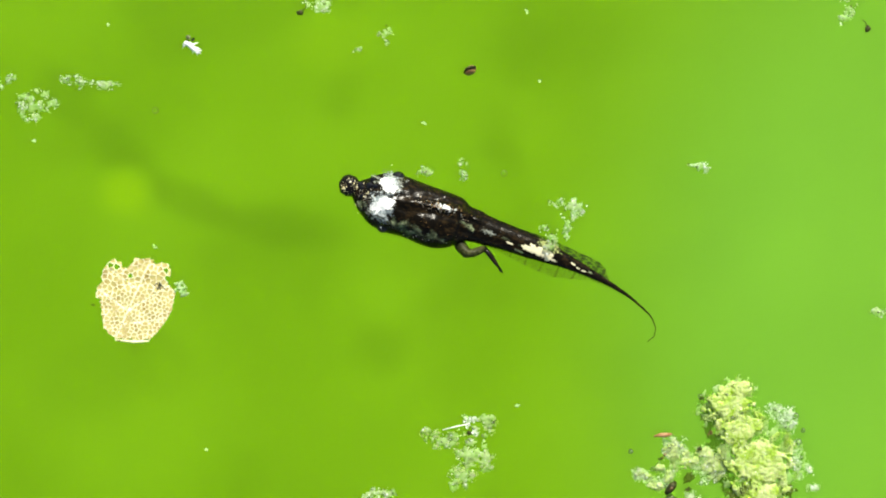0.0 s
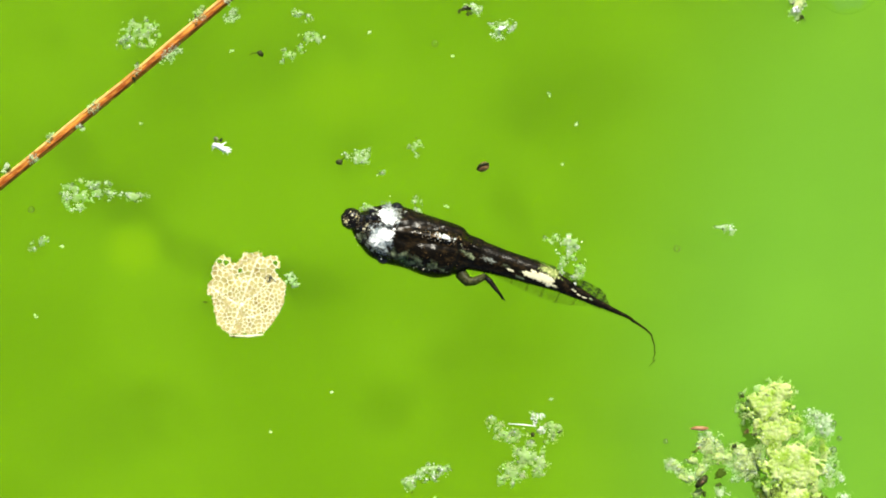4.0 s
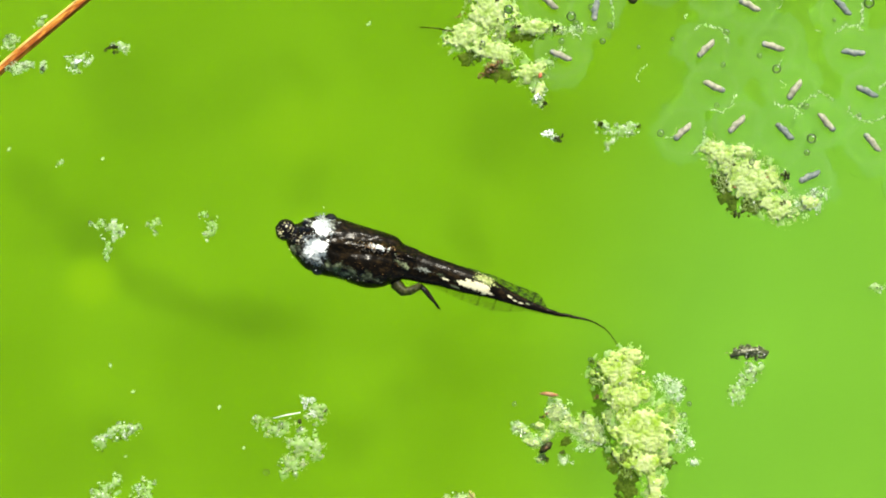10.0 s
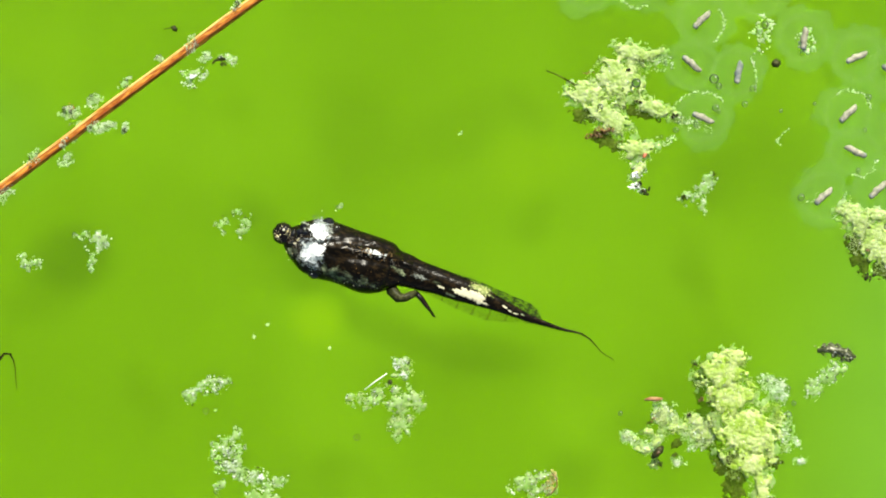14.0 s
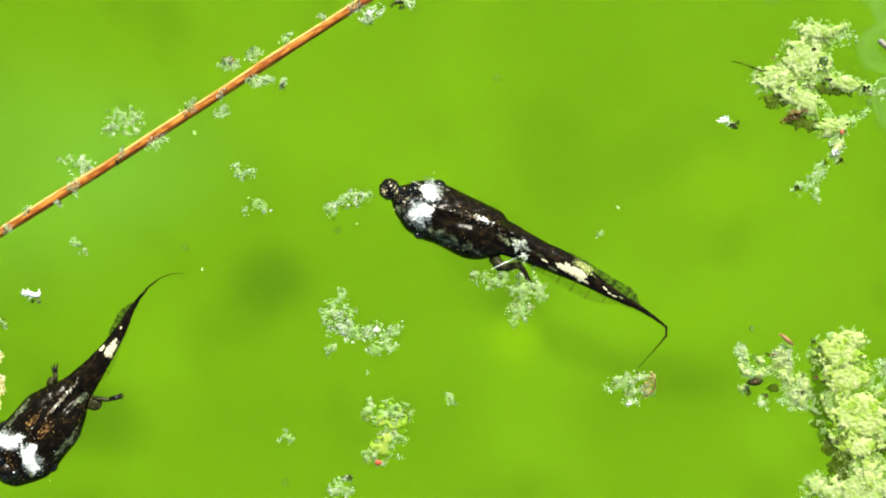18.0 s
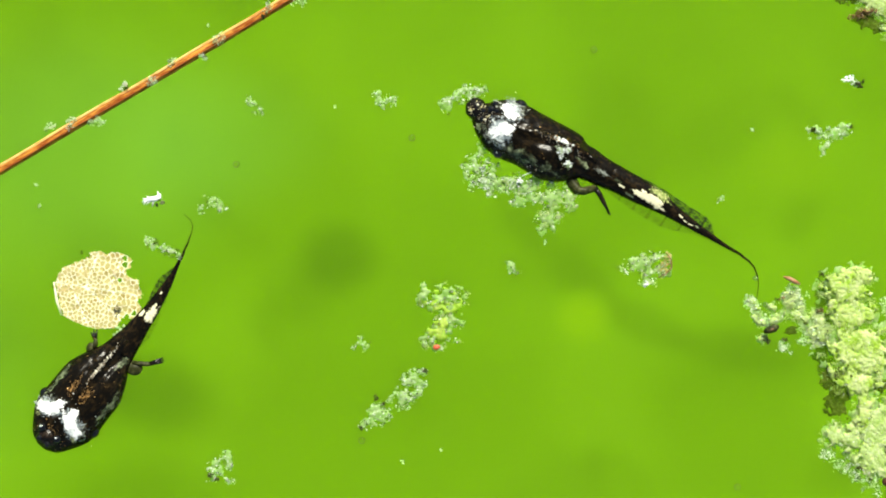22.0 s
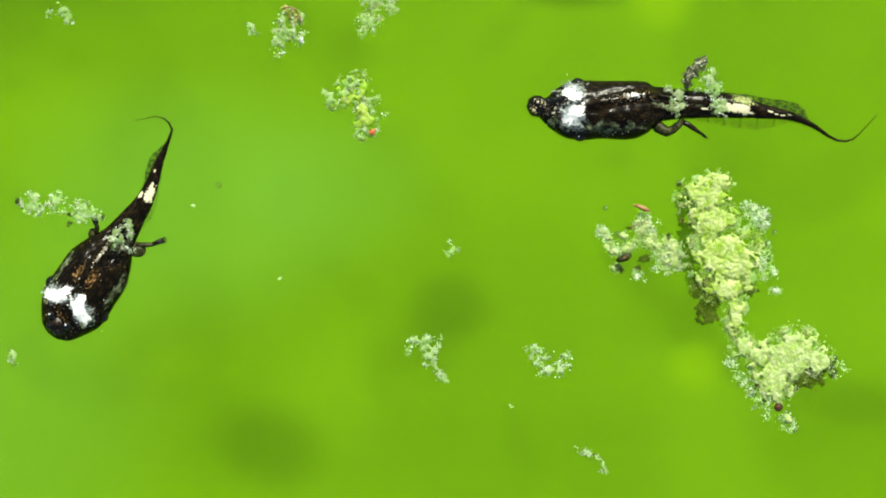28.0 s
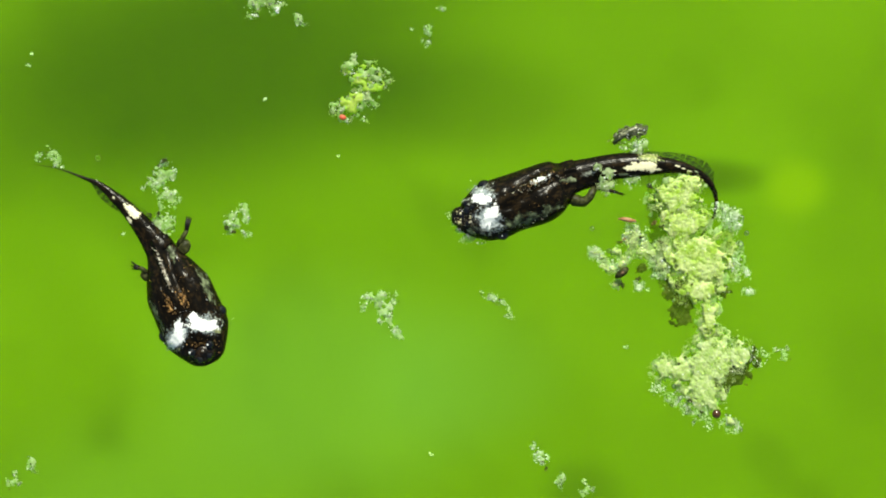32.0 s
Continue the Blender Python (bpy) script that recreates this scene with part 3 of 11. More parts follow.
def smooth_rows(rows, times=4):
    """More rings between the given ones."""
    out = []
    for i in range(len(rows) - 1):
        p = [rows[max(i - 1, 0)], rows[i], rows[i + 1], rows[min(i + 2, len(rows) - 1)]]
        for k in range(times):
            u = k / times
            out.append(tuple(0.5 * (2 * p[1][j] + (p[2][j] - p[0][j]) * u + (2 * p[0][j] - 5 * p[1][j] + 4 * p[2][j] - p[3][j]) * u * u + (-p[0][j] + 3 * p[1][j] - 3 * p[2][j] + p[3][j]) * u ** 3) for j in range(5)))
    return out + [rows[-1]]


def flecks(tad, rows, name, count, box, size, material, seed, label=""):
    """A dusting of small skin flecks inside a box, which also stand in for wet glints, as one part."""
    rng = np.random.default_rng(seed)
    pts = []
    while len(pts) < count:
        x, y = rng.normal((box[0] + box[1]) / 2, (box[1] - box[0]) / 4), rng.normal((box[2] + box[3]) / 2, (box[3] - box[2]) / 4)
        pts.append((x, y, skin_height(rows, x, y) - 0.3))
    return grains(name, pts, size, material, tad, seed, label)


def tadpole_leaning():
    global RELIEF
    tad = root("tadpole", "black-brown tadpole with white cheeks and whip tail at the surface", "tadpole", "tadpoles")
    rows = smooth_rows([A_NOSE, (-51, -12, 2, 21, 16), (-42, -13, 2, 29, 22), (-34, -12, 2, 36, 28), (-16, -12, 2, 47, 36), (0, -11, 2, 52, 40), (24, -11, 2, 53, 42), (50, -10, 2, 51.5, 42), (90, -11, 2, 52.5, 42), (112, -9.5, 2, 51, 39), (130, -6.5, 1, 46, 34), (139, -6, 0, 40, 29), (146, -5, 0, 36, 26), (158, 0, 0, 30.5, 23), (172, 2, 0, 27.5, 20)], 6)
    ridge = line_through([(0, -6), (29, -3), (93, 11), (138, 16), (180, 12)])
    RELIEF = functools.partial(back_relief, ridge)
    part("body", loft(rows, 72, 0, RELIEF), BODY_SKIN, tad, "glossy dark brown skin")
    patch("grey_patch", rows, 4, 24, 26, 25, 0, GREY_PATCH, tad, 14, "grey-blue skin round the white cheek", 0.3, 0.5)
    patch("grey_patch", rows, -8, -34, 34, 28, -40, GREY_PATCH, tad, 15, "", 0.3, 0.5)
    patch("white_patch", rows, -5, 15, 20, 13, -33, WHITE_PATCH, tad, 4, "bright silver-white cheek patch", 0.2)
    patch("white_patch", rows, 0, -20, 27, 16, 52, WHITE_PATCH, tad, 9, "bright silver-white cheek patch", 0.22)
    patch("pale_patch", rows, 0, 20, 24, 27, 10, HALO, tad, 34, "pale grey rim of the white cheek", 0.25, 0.7)
    patch("pale_patch", rows, -2, -24, 36, 28, -30, HALO, tad, 35, "", 0.25, 0.7)
    patch("mottled_patch", rows, 62, -44, 50, 13, 2, FLANK, tad, 5, "grey-green mottled flank", 0.4)
    patch("mottled_patch", rows, 34, -45, 26, 15, -4, FLANK, tad, 16, "", 0.4)
    patch("mottled_patch", rows, 106, -41, 32, 10, 8, FLANK, tad, 6, "", 0.4)
    patch("mottled_patch", rows, 154, -4, 24, 12, 3, FLANK, tad, 7, "", 0.4)
    patch("mottled_patch", rows, -34, -30, 14, 16, 20, FLANK, tad, 8, "", 0.45)
    patch("mottled_patch", rows, -28, 18, 12, 12, 20, GREY_PATCH, tad, 12, "", 0.45)
    flecks(tad, rows, "white_dusting", 60, (-26, 24, -44, 36), (0.4, 1.1), WHITE, 25, "white dusting round the cheek patches")
    flecks(tad, rows, "silver_dusting", 60, (86, 120, 9, 16), (0.8, 2.2), WHITE, 21, "line of silver flecks on the back")
    flecks(tad, rows, "silver_dusting", 70, (24, 160, -1, 16), (0.5, 1.3), SILVER, 27)
    flecks(tad, rows, "copper_dusting", 110, (60, 150, 2, 22), (0.5, 1.3), COPPER, 22)
    flecks(tad, rows, "pale_dusting", 50, (30, 150, -40, 0), (0.3, 0.7), COPPER, 23)
    flecks(tad, rows, "white_dusting", 34, (24, 90, -58, -42), (0.4, 1.0), SILVER, 28)
    flecks(tad, rows, "gold_dusting", 150, (-52, -20, -38, 8), (0.25, 0.9), SILVER, 24)
    flecks(tad, rows, "gold_dusting", 16, (-48, -24, -34, 2), (0.9, 1.8), GOLD, 29)
    for x, y in ((8, 33), (12, -54)):
        eye = part("eye", ball(x, y, 12, 13, 0.85, 0, 3), EYE, tad, "black glossy eye")
        # The eye's highlight, modelled as a small white ball.
        part("eye_glint", ball(x - 2, y - 4, 21.5, 1.6, 0.5, 0.2, 2, random.Random(3)), SPARK, eye)
    for k, (x, y, r) in enumerate([(-34, 4, 7), (-40, -18, 5), (-32, 16, 6), (-24, 6, 5), (-45, -4, 5)]):
        part("nostril_bump", ball(x, y, skin_height(rows, x, y), r, 0.6, 0.1, 2, random.Random(k)), EYE, tad)
    knob = mouth_knob(tad, -66, -7, 19.5, 5, GOLD)
    leg(tad, [(144, -30, -4), (152, -41, -2), (167, -49, 0), (178, -45, 2), (194, -30, 2)], [(191, -30, 3), (205, -37, 3), (218, -46, 2), (231, -55, 1)], [(240, -61, 1), (236, -61, 0), (233, -59, 0)])
    width = line_through([(0, 31), (30, 27), (60, 24.5), (90, 23), (120, 22), (150, 18.5), (180, 14), (210, 10.5), (240, 7.5), (270, 5.0), (300, 3.2), (330, 2.1), (360, 1.3), (390, 0.7), (450, 0.35)])
    upper = line_through([(105, 0), (150, 6), (180, 10), (215, 15), (240, 18), (255, 14), (256, 0)])
    lower = line_through([(48, 0), (98, 10), (150, 18), (200, 22), (213, 11), (222, 4), (300, 1), (330, 0)])

    def pale(s0, s1, r):
        if s0 == 120:
            return [(22, -3, 36, 12, -6, CREAM), (30, 13, 30, 9, -4, DOTTED)]
        if s0 == 150:
            return [(-8, -3, 36, 12, -6, CREAM), (0, 12, 30, 9, -4, DOTTED)]
        if s0 == 90:
            return [(26, -6, 20, 5.5, -6, CREAM), (10, -6, 9, 3, -4, FLANK), (12, -15, 14, 3, -4, FLANK)]
        if s0 in (30, 60):
            return [(14, -4, 18, 6, 3, FLANK), (22, -8, 9, 2.4, 0, CREAM)] if s0 == 60 else [(8, -2, 20, 8, 3, GREY_PATCH)]
        if s0 == 180:
            return [(20, 1, 6, 2.4, -10, CREAM), (31, -2, 5, 1.8, 0, CREAM)]
        if s0 == 210:
            return [(12, -2, 6, 1.8, 4, CREAM), (24, 1, 6, 1.6, -6, FLANK)]
        return []
    return tad, tail_pieces(tad, 150, [30] * 8 + [15] * 12, width, {"upper": (FIN_DARK, upper), "lower": (FIN_CLEAR, lower)}, pale), knob


def tadpole_upright():
    global RELIEF
    tad = root("tadpole", "black-brown tadpole with white cheeks and copper back at the surface", "tadpole", "tadpoles")
    rows = smooth_rows([B_NOSE, (-68, 0, 2, 28, 18), (-50, 0, 2, 42, 29), (-28, 0, 2, 55, 37), (-8, 0, 2, 61, 42), (30, 0, 2, 60, 43), (66, 0, 2, 59, 41), (90, 0, 1, 51, 36), (108, 0, 0, 43, 30), (124, 0, 0, 34, 24), (142, 0, 0, 28, 20), (166, 0, 0, 23, 16)], 6)
    RELIEF = functools.partial(back_relief, line_through([(0, 5), (60, 5), (80, 6), (170, 3)]))
    part("body", loft(rows, 72, 0, RELIEF), BODY_SKIN, tad, "glossy dark brown skin")
    for y, k, lab in ((-1, 14, "grey-blue skin round the white cheek"), (1, 15, "")):
        patch("grey_patch", rows, -6, 5 + 32 * y, 36, 24, -58 * y, GREY_PATCH, tad, k, lab, 0.3, 0.5)
    patch("pale_patch", rows, -8, -21, 38, 22, 62, HALO, tad, 34, "pale grey rim of the white cheek", 0.25, 0.7)
    patch("pale_patch", rows, -9, 33, 36, 21, -60, HALO, tad, 35, "", 0.25, 0.7)
    patch("white_patch", rows, -10, -21, 32, 15, 62, WHITE_PATCH, tad, 4, "bright silver-white cheek patch", 0.15)
    patch("white_patch", rows, 8, -10, 16, 11, 20, WHITE_PATCH, tad, 24, "", 0.2)
    patch("white_patch", rows, -11, 33, 31, 15, -60, WHITE_PATCH, tad, 9, "bright silver-white cheek patch", 0.15)
    patch("white_patch", rows, 7, 20, 15, 10, -20, WHITE_PATCH, tad, 29, "", 0.2)
    patch("mottled_patch", rows, -28, -37, 9, 8, -50, OLIVE, tad, 5, "olive mottled cheek", 0.4)
    patch("mottled_patch", rows, -30, 42, 10, 7, 50, OLIVE, tad, 6, "", 0.4)
    patch("mottled_patch", rows, 50, -50, 42, 11, 2, FLANK, tad, 7, "grey-green mottled flank", 0.5)
    patch("mottled_patch", rows, 40, 50, 42, 11, -2, FLANK, tad, 8, "", 0.5)
    patch("mottled_patch", rows, 134, -18, 30, 9, 12, FLANK, tad, 10, "", 0.5)
    flecks(tad, rows, "white_dusting", 44, (-20, 26, -44, 50), (0.4, 1.2), WHITE, 26, "white dusting round the cheek patches")
    flecks(tad, rows, "copper_dusting", 110, (32, 66, -13, 0), (0.8, 1.9), COPPER, 31, "copper-gold flecks on the back")
    flecks(tad, rows, "copper_dusting", 90, (30, 64, 12, 26), (0.8, 1.9), COPPER, 32, "copper-gold flecks on the back")
    flecks(tad, rows, "silver_dusting", 90, (72, 150, 2, 10), (0.7, 1.8), SILVER, 33, "line of silver flecks on the back")
    flecks(tad, rows, "silver_dusting", 40, (74, 100, 3, 9), (0.7, 1.8), SILVER, 36)
    flecks(tad, rows, "pale_dusting", 90, (20, 150, -40, 40), (0.4, 0.9), COPPER, 34)
    flecks(tad, rows, "gold_dusting", 90, (-66, -30, -28, 28), (0.6, 1.6), COPPER, 35)
    for y in (-1, 1):
        eye = part("eye", ball(2, 53 * y, 8, 12, 0.9, 0, 3), EYE, tad, "black glossy eye")
        part("eye_rim", tube([(2 + 8 * math.cos(a), 53 * y + 8 * math.sin(a), 15) for a in np.linspace(3.3, 6.0, 9)], [0.2, 0.4, 0.6, 0.7, 0.7, 0.7, 0.6, 0.4, 0.2], 6), WHITE, eye, "thin silver eye rim")
    knob = part("mouth", ball(-52, 2, 20, 22, 0.7, 0.05, 3, random.Random(2), 0.85), SKIN, tad, "wet black mouth held at the surface")
    for x, y, r in ((-44, 19, 8), (-44, -15, 8), (-62, 11, 6), (-62, -7, 6)):
        part("nostril_bump", ball(x, y, 33, r, 0.8, 0.05, 2, random.Random(1)), EYE, knob)
        if x > -50:
            # White ball in place of a wet highlight on the bump.
            part("glint", ball(x + 1, y + 3, 33 + r * 0.75, r * 0.2, 0.5, 0.2, 2, random.Random(2)), SPARK, knob)
    part("lip", ball(-52, 2, 33, 7, 0.5, 0.05, 2, random.Random(3)), SKIN, knob)
    part("hind_leg", ball(132, -38, -2, 12, 0.6, 0.06, 3, random.Random(4), 1.35, -65), LIMB, tad, "rounded olive thigh of a budding leg")
    foot = part("foot", tube([(140, -30, 2), (147, -43, 2), (155, -54, 1), (160, -60, 0)], [4, 4.5, 4, 2]), LIMB, tad, "small olive foot with closed toes")
    for k, t in enumerate([(178, -71, 0), (180, -67, 0), (174, -73, 0), (172, -64, 0)]):
        part("toe", tube([(154, -54 + k % 2, 1), ((154 + t[0]) / 2 + 1, (t[1] - 54) / 2, 1), t], [3.0, 2.6, 1.0], 6), SKIN, foot)
    part("hind_leg", ball(112, 42, -3, 9, 0.6, 0.06, 3, random.Random(5), 1.3, 40), LIMB, tad, "rounded olive thigh of a budding leg")
    foot = part("foot", tube([(118, 38, 2), (125, 42, 2), (130, 46, 1), (132, 49, 0)], [4, 4.5, 3.6, 2]), LIMB, tad, "small olive foot with spread toes")
    for t in [(141, 60, 0), (135, 61, 0), (147, 56, 0)]:
        part("toe", tube([(128, 44, 1), ((128 + t[0]) / 2, (46 + t[1]) / 2, 1), t], [2.8, 2.2, 0.9], 6), SKIN, foot)
    width = line_through([(0, 27.5), (23, 23), (46, 19), (69, 16), (92, 13), (115, 10.5), (138, 8), (161, 5.2), (184, 3.0), (207, 1.8), (240, 0.8), (276, 0.4)])
    upper = line_through([(96, 0), (115, 7), (130, 11), (151, 10), (168, 3), (172, 0)])
    lower = line_through([(20, 0), (40, 7), (62, 10), (80, 3), (100, 4), (130, 2), (150, 0)])

    def pale(s0, s1, r):
        if s0 == 69:
            return [(12, -5, 27, 9, 4, CREAM), (6, 9, 11, 4, -5, CREAM)]
        if s0 == 92:
            return [(-11, -5, 27, 9, 4, CREAM)]
        if s0 == 115:
            return [(8, 1, 5, 2.5, 5, CREAM)]
        return []
    return tad, tail_pieces(tad, 145, [23] * 6 + [13] * 11, width, {"upper": (FIN_DARK, upper), "lower": (FIN_CLEAR, lower)}, pale)


RELIEF = None
tad_a, tad_a_tail, tad_a_mouth = tadpole_leaning()
tad_b, tad_b_tail = tadpole_upright()


# ---- algae clumps ----
def bubbles(parent, pts):
    for x, y, z, r in pts:
        ob = part("air_bubble", ball(x, y, z, r, 0.9, 0, 3), BUBBLE, parent, "clear round air bubble")
        ob.visible_shadow = False
        # A dark ring imitates the refracted edge, a white dot the highlight.
        part("bubble_rim", tube([(x + r * 0.86 * math.cos(a), y + r * 0.86 * math.sin(a), z + r * 0.25) for a in np.linspace(0, 2 * math.pi, 13)], max(0.8, r * 0.22), 6), DARK_GREEN, ob)
        part("bubble_glint", ball(x + r * 0.25, y + r * 0.4, z + r * 0.85, max(0.7, r * 0.18), 0.5, 0, 1), SPARK, ob)


def crumbs(parent, seed, rows, material=GRIT, name="dark_crumb"):
    """Each crumb is a small uneven heap of grit."""
    for k, (x, y, rx, ry, turn) in enumerate(rows):
        heap = scatter([(x, y, rx, ry, turn, 1)], 16, min(rx, ry) * 0.8, seed + k, 0.3, 6)
        grains(name, [(a, b, c + 9) for a, b, c in heap], (min(rx, ry) * 0.22, min(rx, ry) * 0.5), material, parent, seed + k)


def clump(name, label, shapes, count, seed, height, under=(), fringe=(), shaded=(), size=(0.8, 2.3), tone=CREAMY, under_tone=SOFT):
    """Floating algae: a pale crust of grains over a green mat, dark mats and shade films below, a glassy fringe."""
    c = root(name, label, "algae", "algae clumps")
    big = count > 4000
    core = 0.6 if big else 0.2
    film("algae_mat", [(x, y, rx * 0.97, ry * 0.97, tn, k) for x, y, rx, ry, tn, k in shapes], 1.4, height * (0.7 if big else 0.5), under_tone, c, seed, 0.5 if big else 0.75, 15 if big else 11, "soft pale lumpy algae mat", 0.7, 0.95 if big else 0.3, 2.7 if big else 2.0)
    pts_top = [(x, y, z * 0.8 + height * 0.34) for x, y, z in fuzz(shapes, int(count * (1.1 if big else 0.9)), height, seed, 0.70 if big else 0.85, 13, 3.4, 26, core)]
    grains("crust", pts_top, (size[0] * 0.34, size[1] * 0.36), tone, c, seed, "pale feathery algae crust")
    film("soft_rim", [(x, y, rx * 1.1 + 2, ry * 1.1 + 2, tn, k) for x, y, rx, ry, tn, k in shapes], 2.4, height * 0.2, FILM, c, seed + 7, 0.8, 12, "see-through fuzzy rim", 1.6, 0.4)
    # Lower algae; the clump's shadow on it is put into the dark colour.
    if under:
        film("dark_mat", under, 1.8, 4, MURK, c, seed + 2, 0.5, 11, "dark green sunken algae with shadow in its colour", 2.0, 0.8)
    # Shade along the clump's edge, put in as a film.
    if shaded:
        film("shade_mat", shaded, 2.0, 0.8, SHADE_GREEN, c, seed + 12, 0.4, 16, "soft dark green film painted as the clump's shade", 0.0, 0.8)
    if fringe:
        pts = fuzz(fringe, count // 7 if count > 4000 else count, 8, seed + 3, 0.7, 12, 2.4)
        grains("fringe", pts, (0.4, 1.1), MILKY, c, seed + 3, "glassy pale fringe")
        beads("bead", [(x, y, z + 2) for x, y, z in pts[::40]], (0.8, 2.2), c, seed + 8, "glassy wet beads")
        froth([(x, y, z + 4) for x, y, z in scatter(fringe, max(8, min(count // 200, 34)), 9, seed + 6, 0.6, 12)], (0.9, 2.6), c, seed)
    beads("bead", [(x, y, z + height * 0.35) for x, y, z in pts_top[::220]], (0.8, 2.0), c, seed + 9)
    grains("grit", [(x, y, z + height * 0.42) for x, y, z in scatter(shapes, count // 260, height, seed + 4, 0.5)], (0.5, 1.5), GRIT, c, seed + 4)
    # Wet sparkle on the crust, imitated with white grains.
    grains("sparkle", [(x, y, z + height * 0.55) for x, y, z in scatter(shapes, count // 160, height, seed + 5, 0.5) + scatter(fringe or shapes, count // 60, 8, seed + 15, 0.6)], (0.4, 1.2), SPARK, c, seed + 5, "small white grains drawn as wet glints")
    return c


# the origin lies at the heart of the clump
clump_main = clump("algae_clump", "large pale yellow-green floating algae clump with a dark lower edge",
                   [(-3, -8, 68, 58, 5, 9), (-28, 50, 42, 36, 15, 3.2), (-50, 94, 45, 34, 20, 3.2), (-30, 122, 26, 21, 5, 1.1), (9, -63, 42, 24, 13, 1.8), (30, -110, 19, 36, 5, 1.3)],
                   15000, 11, 19, [(-34, -69, 28, 24, 5, 2), (-18, -102, 24, 40, 9, 1.6), (50, -62, 16, 12, 5, 0.5)],
                   [(52, 67, 15, 24, 15, 1.4), (67, -4, 12, 34, 5, 0.5), (86, -23, 6, 12, 35, 0.2), (95, -56, 9, 7, 5, 0.25), (27, 83, 14, 14, 5, 0.3)],
                   [(-66, -6, 22, 66, 9, 2), (-81, 77, 20, 34, 5, 1)], (0.8, 2.3), PALE, MAT)
crumbs(clump_main, 5, [(-104, 20, 4, 3, 0), (-72, 44, 6, 4, 30), (-98, 108, 5, 4, 0), (-30, -60, 6, 4, 0), (6, -58, 7, 3, 30)])
crumbs(clump_main, 9, [(-84, 48, 6, 4, 20), (-64, 58, 8, 3, 30)], RUST, "rusty_crumb")
bubbles(clump_main, [(68, 72, 6, 5), (80, 46, 6, 4), (72, 26, 6, 4.5), (60, -12, 6, 4), (-100, 112, 6, 4)])

# the origin lies at the small red scrap beside the clump
clump_left = clump("algae_clump", "small open cluster of glassy pale algae with reddish scrap",
                   [(18, -27, 17, 16, 1, 1.2), (46, -46, 30, 15, 1, 2.2), (88, -62, 20, 21, 21, 2.2), (74, -36, 18, 11, -29, 0.8), (10, -71, 17, 8, 61, 0.7), (-37, -70, 16, 6, -19, 0.4), (-17, -89, 17, 8, -19, 0.5), (-7, -58, 9, 8, 11, 0.2), (6, -115, 9, 8, 11, 0.3)],
                   3900, 13, 10, [(43, -80, 15, 11, 21, 0.5), (8, -113, 8, 6, 11, 0.2)],
                   [(-39, -71, 20, 8, -19, 0.7), (-4, -84, 18, 12, 31, 0.6), (19, -23, 24, 18, 1, 0.9), (79, -62, 28, 24, 31, 1), (46, -109, 12, 7, -9, 0.3), (-45, -70, 10, 8, 11, 0.3)])
part("red_scrap", tube([(-17, -2, 12), (-7, 0, 14), (4, 0, 14), (15, 1, 12)], [1.2, 3.6, 4.2, 1.6]), PINK, clump_left, "small reddish plant scrap")
part("seed_husk", tube([(0, -104, 14), (6, -97, 16), (13, -89, 16), (18, -83, 14)], [3, 6.5, 7, 3]), GRIT, clump_left, "dark brown seed husk")
part("husk_core", tube([(6, -98, 20), (12, -91, 21)], [2.6, 3]), RUST, clump_left)
crumbs(clump_left, 6, [(-8, -42, 4, 3, 20), (14, -116, 7, 5, 0), (64, -26, 4, 3, 0), (40, -96, 5, 4, 0)])
crumbs(clump_left, 19, [(0, -36, 6, 4, 60)], RUST, "rusty_crumb")
bubbles(clump_left, [(-58, -28, 4, 4), (-20, -60, 6, 4), (10, -20, 8, 3.5)])

clump_lower = clump("algae_clump", "rounded pale green floating algae clump with a small brown snail shell",
                    [(66, 62, 58, 48, 0, 10), (18, 40, 30, 40, 10, 3), (104, 30, 26, 26, 0, 2), (6, 122, 23, 18, 0, 1.4), (20, 92, 24, 28, 0, 1.4), (4, -30, 8, 10, 0, 0.2)],
                    8500, 23, 14, [(80, 12, 55, 24, 0, 2), (40, 40, 20, 20, 0, 0.6)], [(-20, 40, 16, 60, 4, 2), (-30, 110, 14, 10, 0, 0.5), (125, 0, 16, 20, 0, 0.5), (4, -34, 14, 20, 0, 0.8)])
part("snail_shell", ball(0, 0, 18, 8, 0.8, 0.04, 3, random.Random(6)), SHELL, clump_lower, "tiny round dark brown snail shell")
bubbles(clump_lower, [(-16, 66, 8, 4), (-8, 88, 8, 3.5), (-20, 20, 8, 3)])
crumbs(clump_lower, 15, [(-14, 22, 4, 3, 0), (-10, 50, 4, 4, 0), (118, 34, 4, 3, 0), (30, 106, 5, 3, 60)])

# the origin lies at the brown scrap in this clump
clump_upper = clump("algae_clump", "spreading yellow-green floating algae clump with brown scraps and bubbles",
                    [(8, 106, 44, 42, 10, 5), (-38, 66, 42, 24, 25, 2.6), (5, 40, 54, 26, -20, 3.4), (82, 75, 50, 14, -6, 1.8), (76, -2, 32, 18, 20, 1.2), (20, 158, 40, 20, 0, 1.4), (86, -36, 12, 24, 0, 0.6), (40, 160, 36, 12, 30, 0.8)],
                    7500, 37, 12, [(20, -4, 30, 16, 0, 1), (-30, 30, 30, 16, 20, 0.8), (60, 60, 40, 12, 0, 0.6)],
                    [(88, -40, 14, 26, 0, 1), (150, 70, 34, 12, 0, 0.8), (105, 18, 34, 10, 30, 0.8), (66, 158, 30, 14, 0, 0.8)])
crumbs(clump_upper, 25, [(4, 6, 12, 9, 20), (-14, -6, 8, 5, 60), (18, 16, 8, 5, 10), (-50, 100, 12, 3, 20)], RUST, "brown_scrap")
